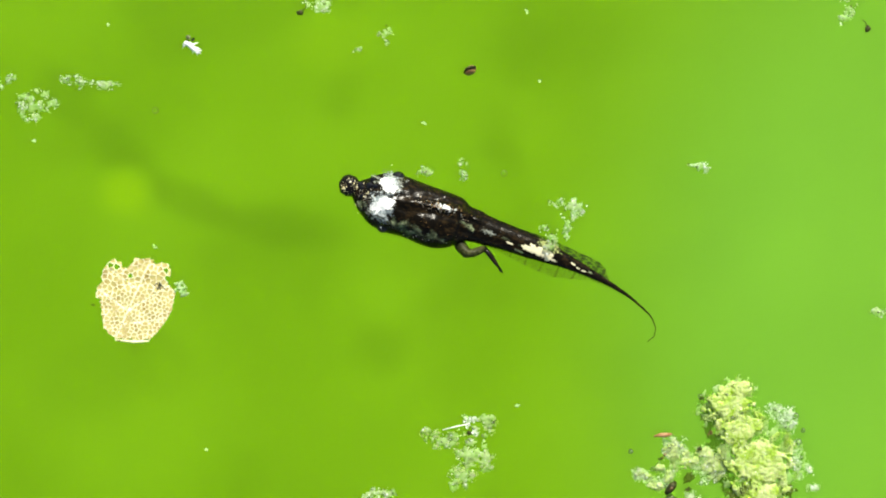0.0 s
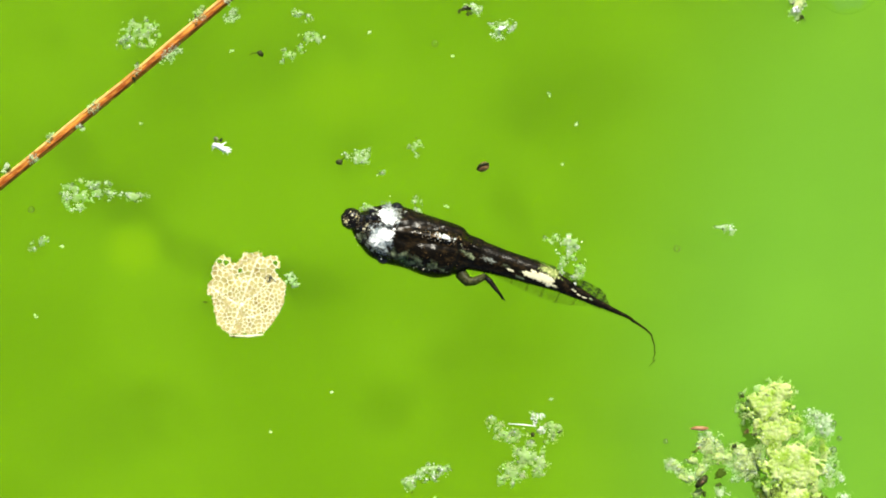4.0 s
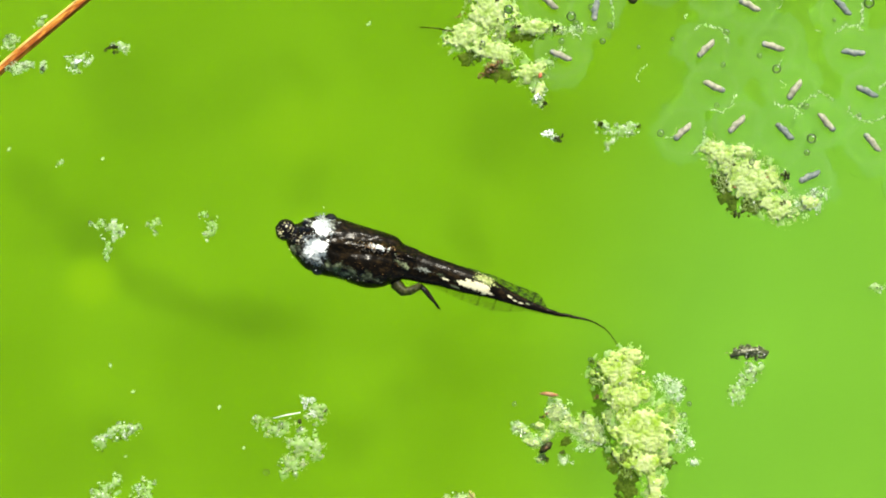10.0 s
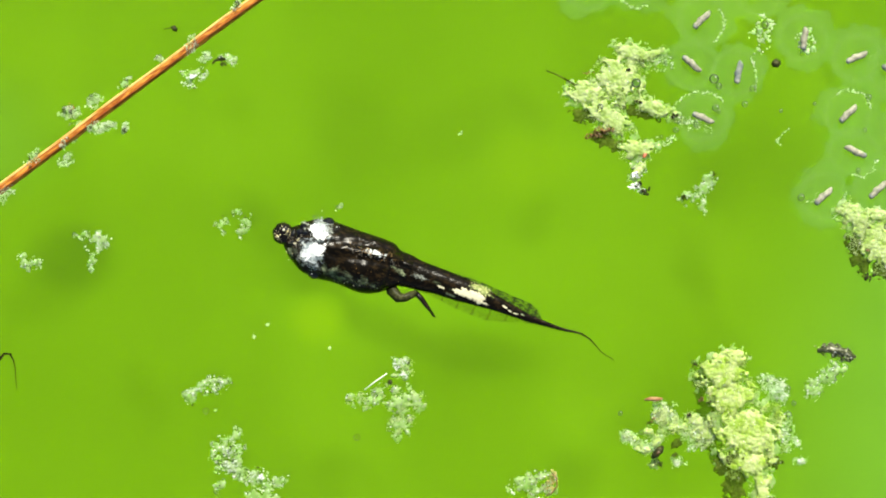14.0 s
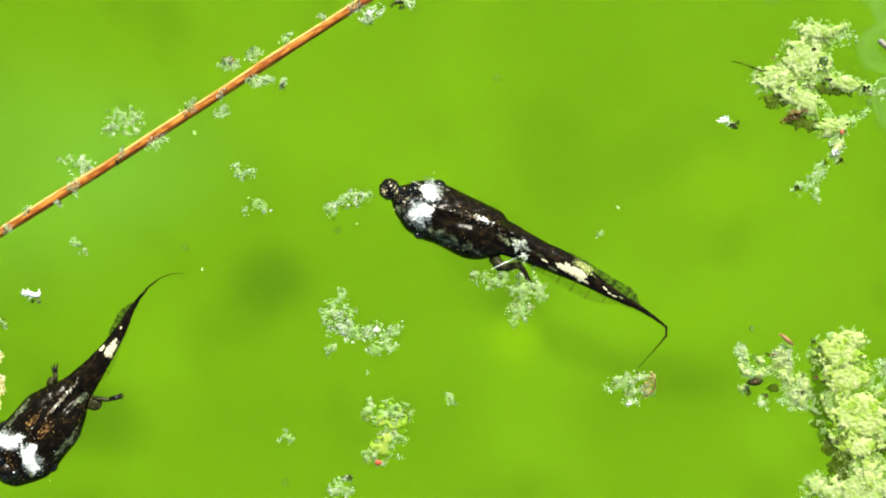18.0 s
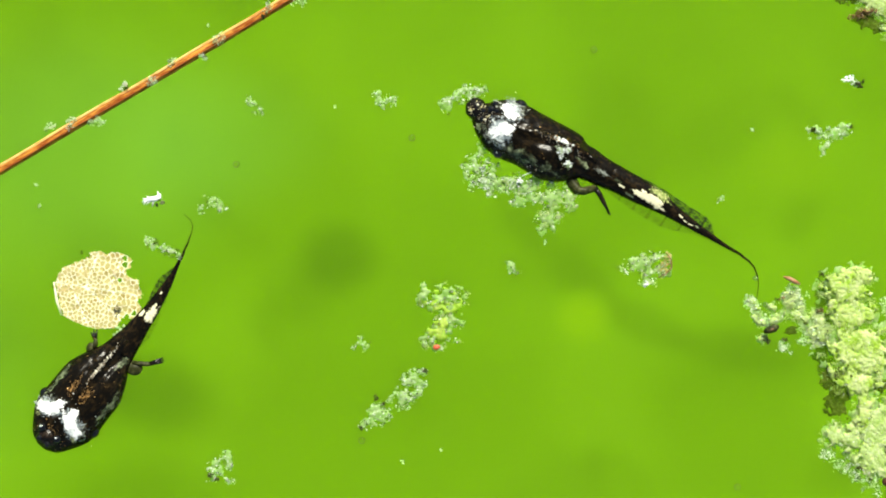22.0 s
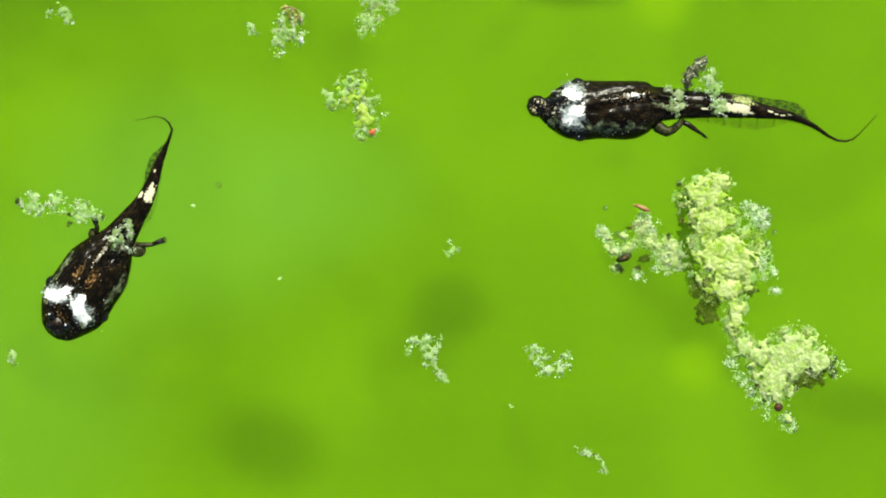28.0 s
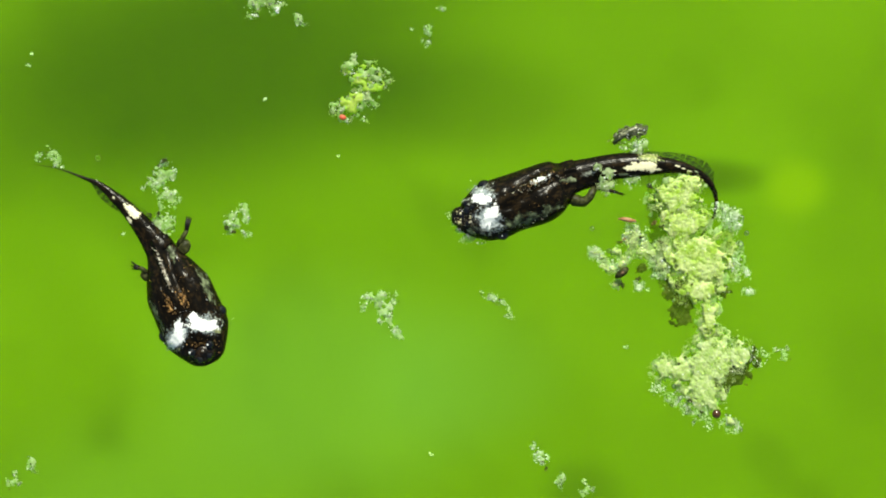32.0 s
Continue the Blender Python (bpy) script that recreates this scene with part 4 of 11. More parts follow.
crumbs(clump_upper, 35, [(120, 72, 8, 6, 0), (18, 124, 6, 5, 0), (50, 78, 8, 5, 0), (96, -62, 7, 6, 0), (-30, 14, 6, 4, 0), (36, 150, 6, 4, 0)])
grains("rusty_scrap", scatter([(2, 6, 18, 13, 20, 1)], 110, 12, 44, 0.4, 8), (0.8, 2.4), RUST, clump_upper, 44, "brown rotten plant scrap")
grains("tan_scrap", [(x, y, z + 4) for x, y, z in scatter([(4, 8, 14, 9, 20, 1)], 40, 12, 45, 0.4, 8)], (0.7, 1.8), LAMINA, clump_upper, 45)
# A bright glint built from white grains.
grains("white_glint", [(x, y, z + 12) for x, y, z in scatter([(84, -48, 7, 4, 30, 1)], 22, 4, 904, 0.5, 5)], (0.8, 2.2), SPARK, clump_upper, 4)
part("red_scrap", ball(90, -10, 14, 3.2, 0.7, 0.15, 2, random.Random(5), 1.7, 70), RED, clump_upper, "small red plant scrap")
part("hair_root", tube([(-120, 84, 0), (-96, 82, 2), (-70, 76, 4), (-44, 72, 6)], [0.8, 1.4, 1.8, 1.6], 6), MURK, clump_upper, "thin dark hair-like root")
bubbles(clump_upper, [(38, 108, 16, 8), (162, 70, 6, 5), (186, 108, 6, 6), (192, 104, 5, 4), (130, 50, 6, 5), (-10, 50, 14, 5)])

# the origin lies at the dark crumb on this clump
clump_side = clump("algae_clump", "pale cream-green grainy floating algae clump beside the frog eggs",
                   [(-60, -5, 62, 42, -36, 9), (-112, 44, 34, 24, -30, 2.6), (-20, -52, 42, 26, -30, 2.4), (-70, 45, 20, 14, 0, 0.7), (40, -50, 18, 14, 10, 0.5)],
                   6500, 51, 12, [(-104, -22, 18, 46, 20, 2), (-60, -52, 26, 20, 0, 1)], [(48, -46, 30, 20, 10, 2), (30, -64, 30, 12, 0, 0.6)], (), (0.9, 2.8))
crumbs(clump_side, 45, [(0, 0, 10, 7, 20), (-86, -60, 9, 8, 0), (-6, -48, 6, 4, 0), (-86, 24, 5, 3, 0)])
crumbs(clump_side, 55, [(-30, -2, 4, 2, 0), (-90, -16, 4, 2, 0)], PINK, "red_crumb")
bubbles(clump_side, [(-58, 26, 16, 5), (-52, 34, 14, 4)])


# ---- frog eggs ----
def egg_raft():
    raft = root("egg_raft", "floating raft of frog eggs, grey embryos in clear round jelly", "frog eggs")
    # embryo place and turn
    places = [(-25, 94, -35), (57, 85, 85), (0, 0, -18), (330, 100, -22), (494, 103, -42), (255, 22, 50), (374, 29, -12), (514, 23, 178), (270, -45, 160), (414, -45, 60), (543, -45, -22), (219, -126, 48), (314, -110, 50), (400, -121, -40), (471, -101, 135), (555, -135, -45), (446, -198, 30),
                                      (-12, 174, 50), (87, 230, 45), (-215, 223, 15), (-130, 233, -60), (170, 150, 88), (610, 30, 70), (640, -200, -50), (265, 122, 30), (600, -60, 10)]
    sheet = film("jelly_sheet", [(x, y, 72, 66, 40 * k, 1) for k, (x, y, turn) in enumerate(places)], 5.0, 1.0, HAZE, raft, 6, 0.12, 50, "thin milky jelly joining the eggs", 0.0)
    sheet.visible_shadow = False
    for k, (x, y, turn) in enumerate(places):
        rng = random.Random(k)
        egg = part("egg_jelly", ball(x, y, -9, 60 + rng.uniform(-6, 6), 0.16, 0.0, 3, rng, 1.04, rng.uniform(0, 90)), JELLY, raft, "clear jelly round one embryo")
        egg.visible_shadow = False
        rim = part("membrane", tube([(x + 41 * math.cos(a) + 3 * math.sin(3 * a + k), y + 39 * math.sin(a) + 3 * math.cos(2 * a + k), -2) for a in np.linspace(0, 2 * math.pi, 41)], 4.5 + rng.uniform(-1, 2), 6), RIM, egg, "faint pale jelly rim")
        rim.visible_shadow = False
        c, s = math.cos(radians(turn)), math.sin(radians(turn))
        rows = [(-20, 0, 8, 3, 3), (-16, 0.6, 8, 5.4, 4.6), (-10, -0.4, 8, 5.2, 5), (-4, 0.9, 8, 6.4, 5.4), (4, -0.8, 8, 5.6, 5), (11, -1.6, 8, 5.6, 4.4), (16, -0.9, 8, 4.2, 3.6), (20, 0.2, 8, 1.8, 2)]
        bm = loft(smooth_rows(rows, 2), 10)
        bmesh.ops.rotate(bm, verts=bm.verts, cent=(0, 0, 0), matrix=Matrix.Rotation(radians(turn), 3, "Z"))
        bmesh.ops.translate(bm, verts=bm.verts, vec=(x * U, y * U, 0))
        part("embryo", bm, EMBRYO_BLUE if k % 3 == 1 else EMBRYO, egg, "grey-white slug-shaped embryo")
        part("embryo_head", ball(x - 17 * c, y - 17 * s, 8.5, 5.2, 0.9, 0.12, 2, rng), EMBRYO_END, egg)
    rng = random.Random(8)
    bubbles(raft, [(15, 70, 4, 8), (24, 58, 4, 5), (84, 57, 4, 5), (72, 28, 4, 5), (290, 52, 4, 5), (381, -10, 4, 7.5), (286, -6, 4, 4), (180, -131, 4, 6), (447, -131, 4, 8), (440, -156, 4, 5), (540, 112, 4, 9), (425, -74, 4, 4.5), (436, -74, 4, 5), (378, 120, 4, 5), (136, 20, 4, 3), (195, 36, 4, 3), (530, -86, 4, 3), (480, 80, 4, 3), (350, 12, 4, 4), (278, -78, 4, 4), (-120, 20, 4, 4), (100, 170, 4, 6)])
    strands = [(300 + rng.gauss(0, 130), -40 + rng.gauss(0, 90), 90) for _ in range(26)]
    pts = []
    for x, y, _ in strands[:7]:
        a = rng.uniform(0, 6.28)
        for k in range(rng.randint(4, 18)):
            a += rng.uniform(-0.8, 0.8)
            x, y = x + 3 * math.cos(a), y + 3 * math.sin(a)
            pts.append((x, y, rng.uniform(1, 4)))
    for k, (x, y, turn) in enumerate(places):
        if k % 3 == 0:
            continue
        a, q = rng.uniform(0, 6.28), 44.0
        for _ in range(rng.randint(18, 44)):
            a += rng.uniform(0.01, 0.09)
            q += rng.uniform(-2.2, 2.2)
            pts += [(x + q * math.cos(a) + rng.gauss(0, 1), y + q * math.sin(a) + rng.gauss(0, 1), rng.uniform(0, 3)) for _ in range(2)]
    grains("slime_strand", pts, (0.5, 1.7), MILKY, raft, 8, "pale slimy strands between the eggs")
    grains("slime_patch", [(x + 95, y + 150, z) for x, y, z in scatter([(0, 0, 20, 34, 0, 1), (80, -5, 18, 22, 20, 1)], 160, 8, 77, 0.7, 14)], (1.4, 3.6), MILKY, raft, 9)
    part("dark_crumb", ball(123, 103, 6, 8, 0.8, 0.2, 2, random.Random(9)), GRIT, raft)
    return raft


eggs = egg_raft()


# ---- leaf skeleton ----
def leaf_fragment():
    lf = root("leaf_fragment", "torn cream-yellow fragment of a skeleton leaf with a fine vein net", "leaf")
    rng = random.Random(12)
    edge = [(-62, 50), (-54, 62), (-46, 69), (-33, 65), (-26, 56), (-16, 56), (-10, 64), (-6, 74), (10, 72), (22, 76), (33, 65), (44, 68), (57, 66), (63, 50), (56, 38), (62, 28), (72, 20), (70, 4), (68, -14), (60, -30), (50, -46), (40, -58), (32, -66), (6, -69), (-33, -68), (-44, -62), (-54, -52), (-60, -30), (-64, -4), (-73, 4), (-72, 18), (-64, 26), (-66, 38)]

    edge = [(0.96 * x, 1.02 * y) for x, y in edge]

    def inside(x, y):
        hit = False
        for (ax, ay), (bx, by) in zip(edge, edge[1:] + edge[:1]):
            if (ay > y) != (by > y) and x < (bx - ax) * (y - ay) / (by - ay) + ax:
                hit = not hit
        return hit
    seeds = []
    for _ in range(9000):
        p = (rng.uniform(-82, 82), rng.uniform(-82, 82) * rng.choice((1, 1, 0.7)))
        if all((p[0] - q[0]) ** 2 + (p[1] - q[1]) ** 2 > (56 if p[1] > 10 else 36) for q in seeds):
            seeds.append(p)
    seeds = np.array(seeds)
    ribs = [((-30, -70), (20, 66)), ((-10, -18), (58, 30)), ((-20, -44), (50, -30)), ((2, 20), (-52, 54)), ((-12, -20), (-64, 14))]

    def rib(x, y):
        best = 99
        for (ax, ay), (bx, by) in ribs:
            dx, dy = bx - ax, by - ay
            t = min(1, max(0, ((x - ax) * dx + (y - ay) * dy) / (dx * dx + dy * dy)))
            best = min(best, math.hypot(x - ax - t * dx, y - ay - t * dy))
        return best
    step, n = 1.2, 138
    net, web = bmesh.new(), bmesh.new()
    hold = [{}, {}]
    for j in range(n):
        for i in range(n):
            x, y = -82 + i * step, -82 + j * step
            wob = 2.2 * noise.noise(Vector((x / 9, y / 9, 4))) + 2.2 * noise.noise(Vector((x / 3.5, y / 3.5, 8)))
            if not inside(x + wob, y + wob):
                continue
            far = np.hypot(seeds[:, 0] - x, seeds[:, 1] - y)
            cell = int(far.argmin())
            d = np.sort(far)[:2]
            vein = (d[1] - d[0]) < 1.35 + 0.6 * noise.noise(Vector((x / 17, y / 17, 1))) or rib(x, y) < 1.3
            if not vein and cell % 20 < 2 and seeds[cell][1] > 30:
                continue
            bm, h, z = (net, hold[0], 3.0 - 0.35 * (d[1] - d[0])) if vein else (web, hold[1], 2.1)
            for a, b in ((0, 0), (1, 0), (1, 1), (0, 1)):
                if (i + a, j + b) not in h:
                    h[(i + a, j + b)] = bm.verts.new(((x + a * step) * U, (y + b * step) * U, (z + 1.2 * noise.noise(Vector((x / 20, y / 20, 7))) * 2) * U))
            bm.faces.new([h[(i + a, j + b)] for a, b in ((0, 0), (1, 0), (1, 1), (0, 1))])
    for bm, name, m, t in ((web, "lamina", LAMINA, 0.9), (net, "vein_net", VEIN, 1.6)):
        g = bmesh.ops.extrude_face_region(bm, geom=list(bm.faces))
        bmesh.ops.translate(bm, verts=[e for e in g["geom"] if isinstance(e, bmesh.types.BMVert)], vec=(0, 0, -t * U))
        bmesh.ops.recalc_face_normals(bm, faces=bm.faces)
        part(name, bm, m, lf, "pale raised veins" if name == "vein_net" else "thin brownish leaf skin", False)
    part("folded_edge", tube([(-30, -72, 3), (4, -73, 4), (30, -70, 3)], [1.5, 2.4, 1.4]), VEIN, lf)
    grains("brown_scrap", scatter([(40, 28, 13, 6, -20, 1)], 46, 4, 66, 0.6, 6), (1, 2.4), BARK, lf, 66, "brown torn scrap on the leaf")
    grains("clinging_debris", scatter([(82, 28, 14, 12, 0, 1)], 70, 5, 61, 0.7, 10), (1.2, 3.2), MILKY, lf, 61, "glassy debris at the torn edge")
    crumbs(lf, 65, [(-72, -12, 5, 3, 0), (-22, -73, 3, 2, 0)], MURK, "dark_crumb")
    return lf


leaf = leaf_fragment()


# ---- orange stalk ----
def orange_stalk():
    st = root("plant_stalk", "long thin orange-brown reed stalk floating with debris stuck to it", "stalk")
    line = [(-1250 + 2.2 * k, 5 * math.sin((-1250 + 2.2 * k) / 500) + 1.5 * math.sin((-1250 + 2.2 * k) / 160), 0) for k in range(1000)]
    part("stem", tube(line, [8.6 + 0.12 * math.cos(math.pi * k) + 0.7 * noise.noise(Vector((k / 9, 0, 5))) for k in range(1000)], 14), STALK, st, "finely ringed orange-brown stem", False)
    # The upper rib paints the stalk's lit edge; the lower is a dark band.
    for k, (oy, oz, r) in enumerate([(6.0, 6.2, 2.6), (-4, 8.2, 0.9)]):
        part("rib", tube([(x, y + oy + 0.7 * math.sin(x / 37 + k), oz) for x, y, z in line[::6]], r, 6), LIT_EDGE if k < 1 else RIB, st)
    rng = random.Random(3)
    for k, (x, y, n, w) in enumerate([(-18, 34, 120, 20), (27, 24, 110, 18), (2, -14, 90, 18), (24, -26, 80, 14), (46, -46, 50, 11), (92, 15, 70, 15), (-58, -3, 40, 12), (-72, -30, 70, 17), (-117, 9, 80, 20), 
                                     (-200, -12, 80, 22), (-262, 6, 50, 12), (-365, 1, 70, 16), (-404, -12, 40, 10), (168, 14, 40, 10), (225, 2, 70, 18), (232, -30, 60, 14), (330, 10, 40, 12), (520, 8, 30, 10),
            (-460, 6, 50, 12), (-503, -1, 50, 13), (-555, 15, 40, 10), (-624, -14, 60, 14),
            (-665, 5, 60, 15), (-700, 20, 40, 11)]):
        y0 = 5 * math.sin(x / 500) + 1.5 * math.sin(x / 160) + y
        shape = [(x, y0, w, w * 0.6, rng.uniform(-40, 40), 1)]
        grains("stuck_debris", [(a, b, c + 5) for a, b, c in scatter(shape, n * 3, 11, 80 + k, 0.7, 10)], (0.5, 1.4), MILKY, st, 80 + k, "pale debris stuck to the stem")
        froth([(a, b, c + 9) for a, b, c in scatter(shape, max(2, n // 9), 11, 180 + k, 0.7, 10)], (0.8, 2.4), st, 180 + k)
        if k % 4 == 0:
            crumbs(st, 90 + k, [(x + rng.uniform(-8, 8), y0 + rng.uniform(-6, 6), 5, 3.5, rng.uniform(0, 90))], GRIT, "stuck_crumb")
    crumbs(st, 140, [(-22, 46, 8, 3, 10), (-276, -9, 8, 6, 20)], GRIT, "stuck_crumb")
    grains("rusty_scrap", [(x, y, z + 4) for x, y, z in scatter([(-14, 36, 12, 6, 60, 1)], 40, 6, 141, 0.5, 6)], (0.8, 1.8), RIB, st, 141, "rusty plant scrap")
    return st


stalk = orange_stalk()


# ---- floating debris ----
def flake(label, shapes, count, seed, tone=MILKY, size=(1.4, 3.8), dark=10, sparkle=16, height=9, name="debris_flake"):
    f = root(name, label, "debris", "floating debris")
    film("film", shapes, 2.0, height * 0.5, FILM, f, seed, 0.75, 11, "soft see-through debris film", 1.2)
    grains("fluff", fuzz(shapes, int(count * 2.8), height, seed, 0.85, 10, 2.1, 20), (size[0] * 0.26, size[1] * 0.28), tone, f, seed)
    beads("bead", [(x, y, z + 2) for x, y, z in scatter(shapes, max(3, count // 26), height, seed + 3, 0.75, 11)], (0.7, 2.0), f, seed + 3, "glassy wet beads")
    froth([(x, y, z + 3) for x, y, z in scatter(shapes, max(2, count // 12), height, seed, 1.1, 10)], (0.8, 2.2), f, seed)
    if dark:
        grains("grit", scatter(shapes, dark * 2, height + 4, seed + 1, 0.9, 9), (0.6, 1.6), GRIT, f, seed + 1)
    # Wet highlights on the debris, put in as white grains.
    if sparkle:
        grains("gloss", [(x, y, z + 4) for x, y, z in scatter(shapes, int(sparkle * 3.6), height, seed, 1.2, 9)], (0.4, 1.3), SPARK, f, seed + 2, "white grains drawn as wet glints")
    return f


flake_d = flake("pale green-white algae flake with a thin white fibre on the water", [(28, -34, 34, 30, 0, 3), (20, 26, 14, 24, 5, 1.0), (-32, -36, 36, 15, 8, 1.5), (22, -78, 20, 26, 10, 1.4), (-20, -14, 34, 8, 46, 0.6), (-70, -33, 9, 8, 0, 0.3)], 760, 101, CREAMY, (1.6, 4.4), 16, 44, 12)
part("white_fibre", tube([(-44, -17, 14), (-25, 0, 16), (-6, 15, 16)], [0.8, 1.2, 0.8], 6), SPARK, flake_d, "thin straight white fibre")
part("dark_seed", ball(0, 0, 14, 4.5, 0.8, 0.1, 2, random.Random(1)), GRIT, flake_d)
flake_e = flake("two-part greyish debris flake on the water", [(0, 0, 26, 15, 20, 2), (20, 6, 14, 12, 0, 0.8), (-40, -18, 12, 16, 0, 1), (6, -44, 3, 3, 0, 0.05)], 210, 111, MILKY, (1.3, 3.4), 34, 30)
flake_h = flake("long bent flake of glassy grey-white debris", [(0, 10, 22, 26, 0, 2.4), (16, -20, 22, 14, -30, 1.4), (54, -34, 24, 16, 0, 2), (90, -44, 26, 10, 20, 1.2), (24, 34, 10, 16, 0, 0.4), (70, -66, 30, 14, 0, 0.9)], 460, 121, MILKY, (1.3, 3.6), 60, 70)
grains("white_glint", [(x, y, z + 12) for x, y, z in scatter([(66, -34, 8, 5, 30, 1)], 22, 4, 902, 0.5, 5)], (0.8, 2.2), SPARK, flake_h, 2, "white grains drawn as a bright glint")
flake_f = flake("pale green debris flake with a curled brown bark scrap", [(-20, 0, 34, 18, 10, 2.4), (10, 12, 24, 14, 0, 1.4), (-6, -28, 16, 10, 0, 0.6), (14, -10, 22, 16, 0, 1)], 300, 131, CREAMY, (1.6, 4.2), 20, 24)
part("bark_scrap", tube([(24, 24, 12), (34, 14, 14), (36, 0, 14), (28, -12, 13), (14, -20, 12)], [0.8, 1.5, 1.7, 1.4, 0.7]), RUST, flake_f, "curled brown bark scrap")
grains("bark_crust", scatter([(26, 4, 10, 22, -8, 1)], 150, 12, 137, 0.5, 7), (0.7, 2.0), LAMINA, flake_f, 137, "tan bark crumbs")
grains("white_glint", [(x, y, z + 10) for x, y, z in scatter([(-6, -34, 6, 4, 30, 1)], 22, 4, 903, 0.5, 5)], (0.8, 2.2), SPARK, flake_f, 3)
flake_g = flake("olive-green algae flake with a bright red speck", [(20, 84, 40, 24, 0, 2.4), (26, 44, 26, 18, 0, 1.6), (2, 20, 30, 18, 20, 1.6), (0, 2, 14, 10, 0, 0.6), (-14, 92, 16, 22, 0, 0.7), (36, 8, 8, 6, 0, 0.2)], 430, 141, MOSSY, (1.6, 4.4), 26, 30, 12)
film("green_mat", [(14, 80, 36, 22, 0, 2), (10, 30, 22, 20, 0, 1)], 2.2, 7, GREEN, flake_g, 145, 0.5, 20, "soft green algae mat")
part("red_speck", ball(0, 0, 12, 5, 0.7, 0.15, 2, random.Random(4), 1.3), RED, flake_g, "bright red speck")
flake_j = flake("dark grey bark fragment trailing pale debris", [(-8, -34, 26, 16, 50, 2), (-32, -62, 16, 20, 0, 1.2), (6, -22, 16, 14, 0, 1)], 240, 151, MILKY, (1.4, 3.6), 20, 20)
part("bark_fragment", tube([(-32, 6, 4), (-12, 11, 6), (14, 8, 6), (36, 0, 4)], [3, 7, 7, 3]), BARK, flake_j, "knobbly dark grey-brown bark")
# White grains imitate sparkle on the wet bark.
grains("bark_glint", scatter([(2, 6, 32, 10, -10, 1)], 60, 17, 156, 0.5, 9), (0.6, 1.5), SPARK, flake_j, 156)
grains("bark_crust", scatter([(2, 6, 34, 12, -10, 1)], 420, 14, 155, 0.5, 9), (0.8, 2.4), BARK, flake_j, 155, "rough bark crust")
flake_r = flake("branched pale green algae flake", [(0, 0, 34, 10, 30, 2), (22, 18, 14, 14, 0, 1.2), (-26, -4, 14, 10, 0, 0.8), (2, -20, 8, 22, 0, 0.8)], 230, 161, MILKY, (1.5, 4.0), 12, 16)
crumbs(flake_r, 165, [(-32, -10, 8, 6, 20), (30, 26, 4, 3, 0)], MURK)
flake_q = flake("small white shell bit with a black grain", [(0, 0, 12, 6, -30, 1)], 24, 171, MILKY, (1.2, 2.8), 8, 8)
grains("white_shell_bit", [(x, y, z + 7) for x, y, z in scatter([(-11, 6, 10, 7, 20, 1)], 30, 4, 905, 0.5, 6)], (1.0, 2.6), SPARK, flake_q, 5)
crumbs(flake_q, 172, [(9, -5, 8, 6, -30), (14, 2, 4, 3, 0)], GRIT, "black_grain")
bit_bb = flake("two black grains in glassy debris", [(14, 2, 14, 12, 0, 1)], 50, 181, MILKY, (1.2, 3.0), 4, 6)
crumbs(bit_bb, 183, [(0, 4, 8, 6, 20), (6, -6, 7, 5, 0), (-10, -2, 5, 4, 0)], GRIT, "black_grain")
bit_bb2 = flake("pale glassy debris flake with white glints", [(0, 0, 24, 14, 10, 1), (-6, -14, 12, 10, 0, 0.4)], 120, 191, MILKY, (1.2, 3.2), 12, 26)
grains("white_glint", [(x, y, z + 9) for x, y, z in scatter([(0, -4, 6, 4, 30, 1)], 22, 4, 907, 0.5, 5)], (0.8, 2.2), SPARK, bit_bb2, 7)
flake_sed = flake("soft greyish tuft of algae beside the stalk", [(0, 0, 34, 28, 0, 2), (-24, -14, 20, 14, 0, 0.8)], 260, 201, MILKY, (1.6, 4.0), 10, 12, 7)
white_w = root("shell_fragment", "ragged bright white insect-skin fragment on the water", "debris", "floating debris")
part("white_piece", tube([(-13, 1, 5), (-8, 4, 7), (-2, 1, 8), (5, -6, 7), (12, -12, 5), (18, -14, 4)], [2.4, 5, 5, 4.6, 3.0, 0.8], 10), SPARK, white_w, "curled white skin with ragged points")
for k, (x, y, ex, ey) in enumerate([(0, 0, 13, 5), (5, -4, 17, -6), (10, -10, 20, -9), (2, -4, 4, -15), (-10, 2, -15, -5), (8, -9, 12, -18)]):
    part("white_point", tube([(x, y, 7), ((x + ex) / 2 + 1, (y + ey) / 2, 7), (ex, ey, 4)], [2.2, 1.5, 0.6], 6), SPARK, white_w)
part("grey_knob", ball(-4, 14, 6, 4.2, 0.8, 0.15, 2, random.Random(12)), BARK, white_w, "small grey head end")
crumbs(white_w, 211, [(4, 10, 4, 3, 30), (-4, 7, 4, 2.4, 0)], EYE, "black_grain")
seed_d = root("seed", "small oval brown seed with a dark rim", "seed", "floating debris")
part("seed_coat", ball(0, 0, 4, 8, 0.8, 0.06, 3, random.Random(3), 1.5, 25), RUST, seed_d)
part("seed_rim", tube([(-11, -5, 8), (-6, 3, 11), (2, 5, 11), (10, 6, 9)], [1.5, 2.5, 2.5, 1.5]), GRIT, seed_d)
flake_g1 = flake("thin white crescent of debris", [(0, 0, 14, 9, -30, 1), (-20, 4, 12, 3, 0, 0.3)], 46, 221, MILKY, (1.4, 3.4), 4, 14)
flake_und = flake("pale glassy debris clinging beside a tadpole", [(4, 8, 24, 16, 20, 2), (-16, 18, 20, 7, 0, 0.6), (-4, -26, 9, 24, -20, 0.8)], 200, 231, MILKY, (1.4, 3.6), 10, 30)
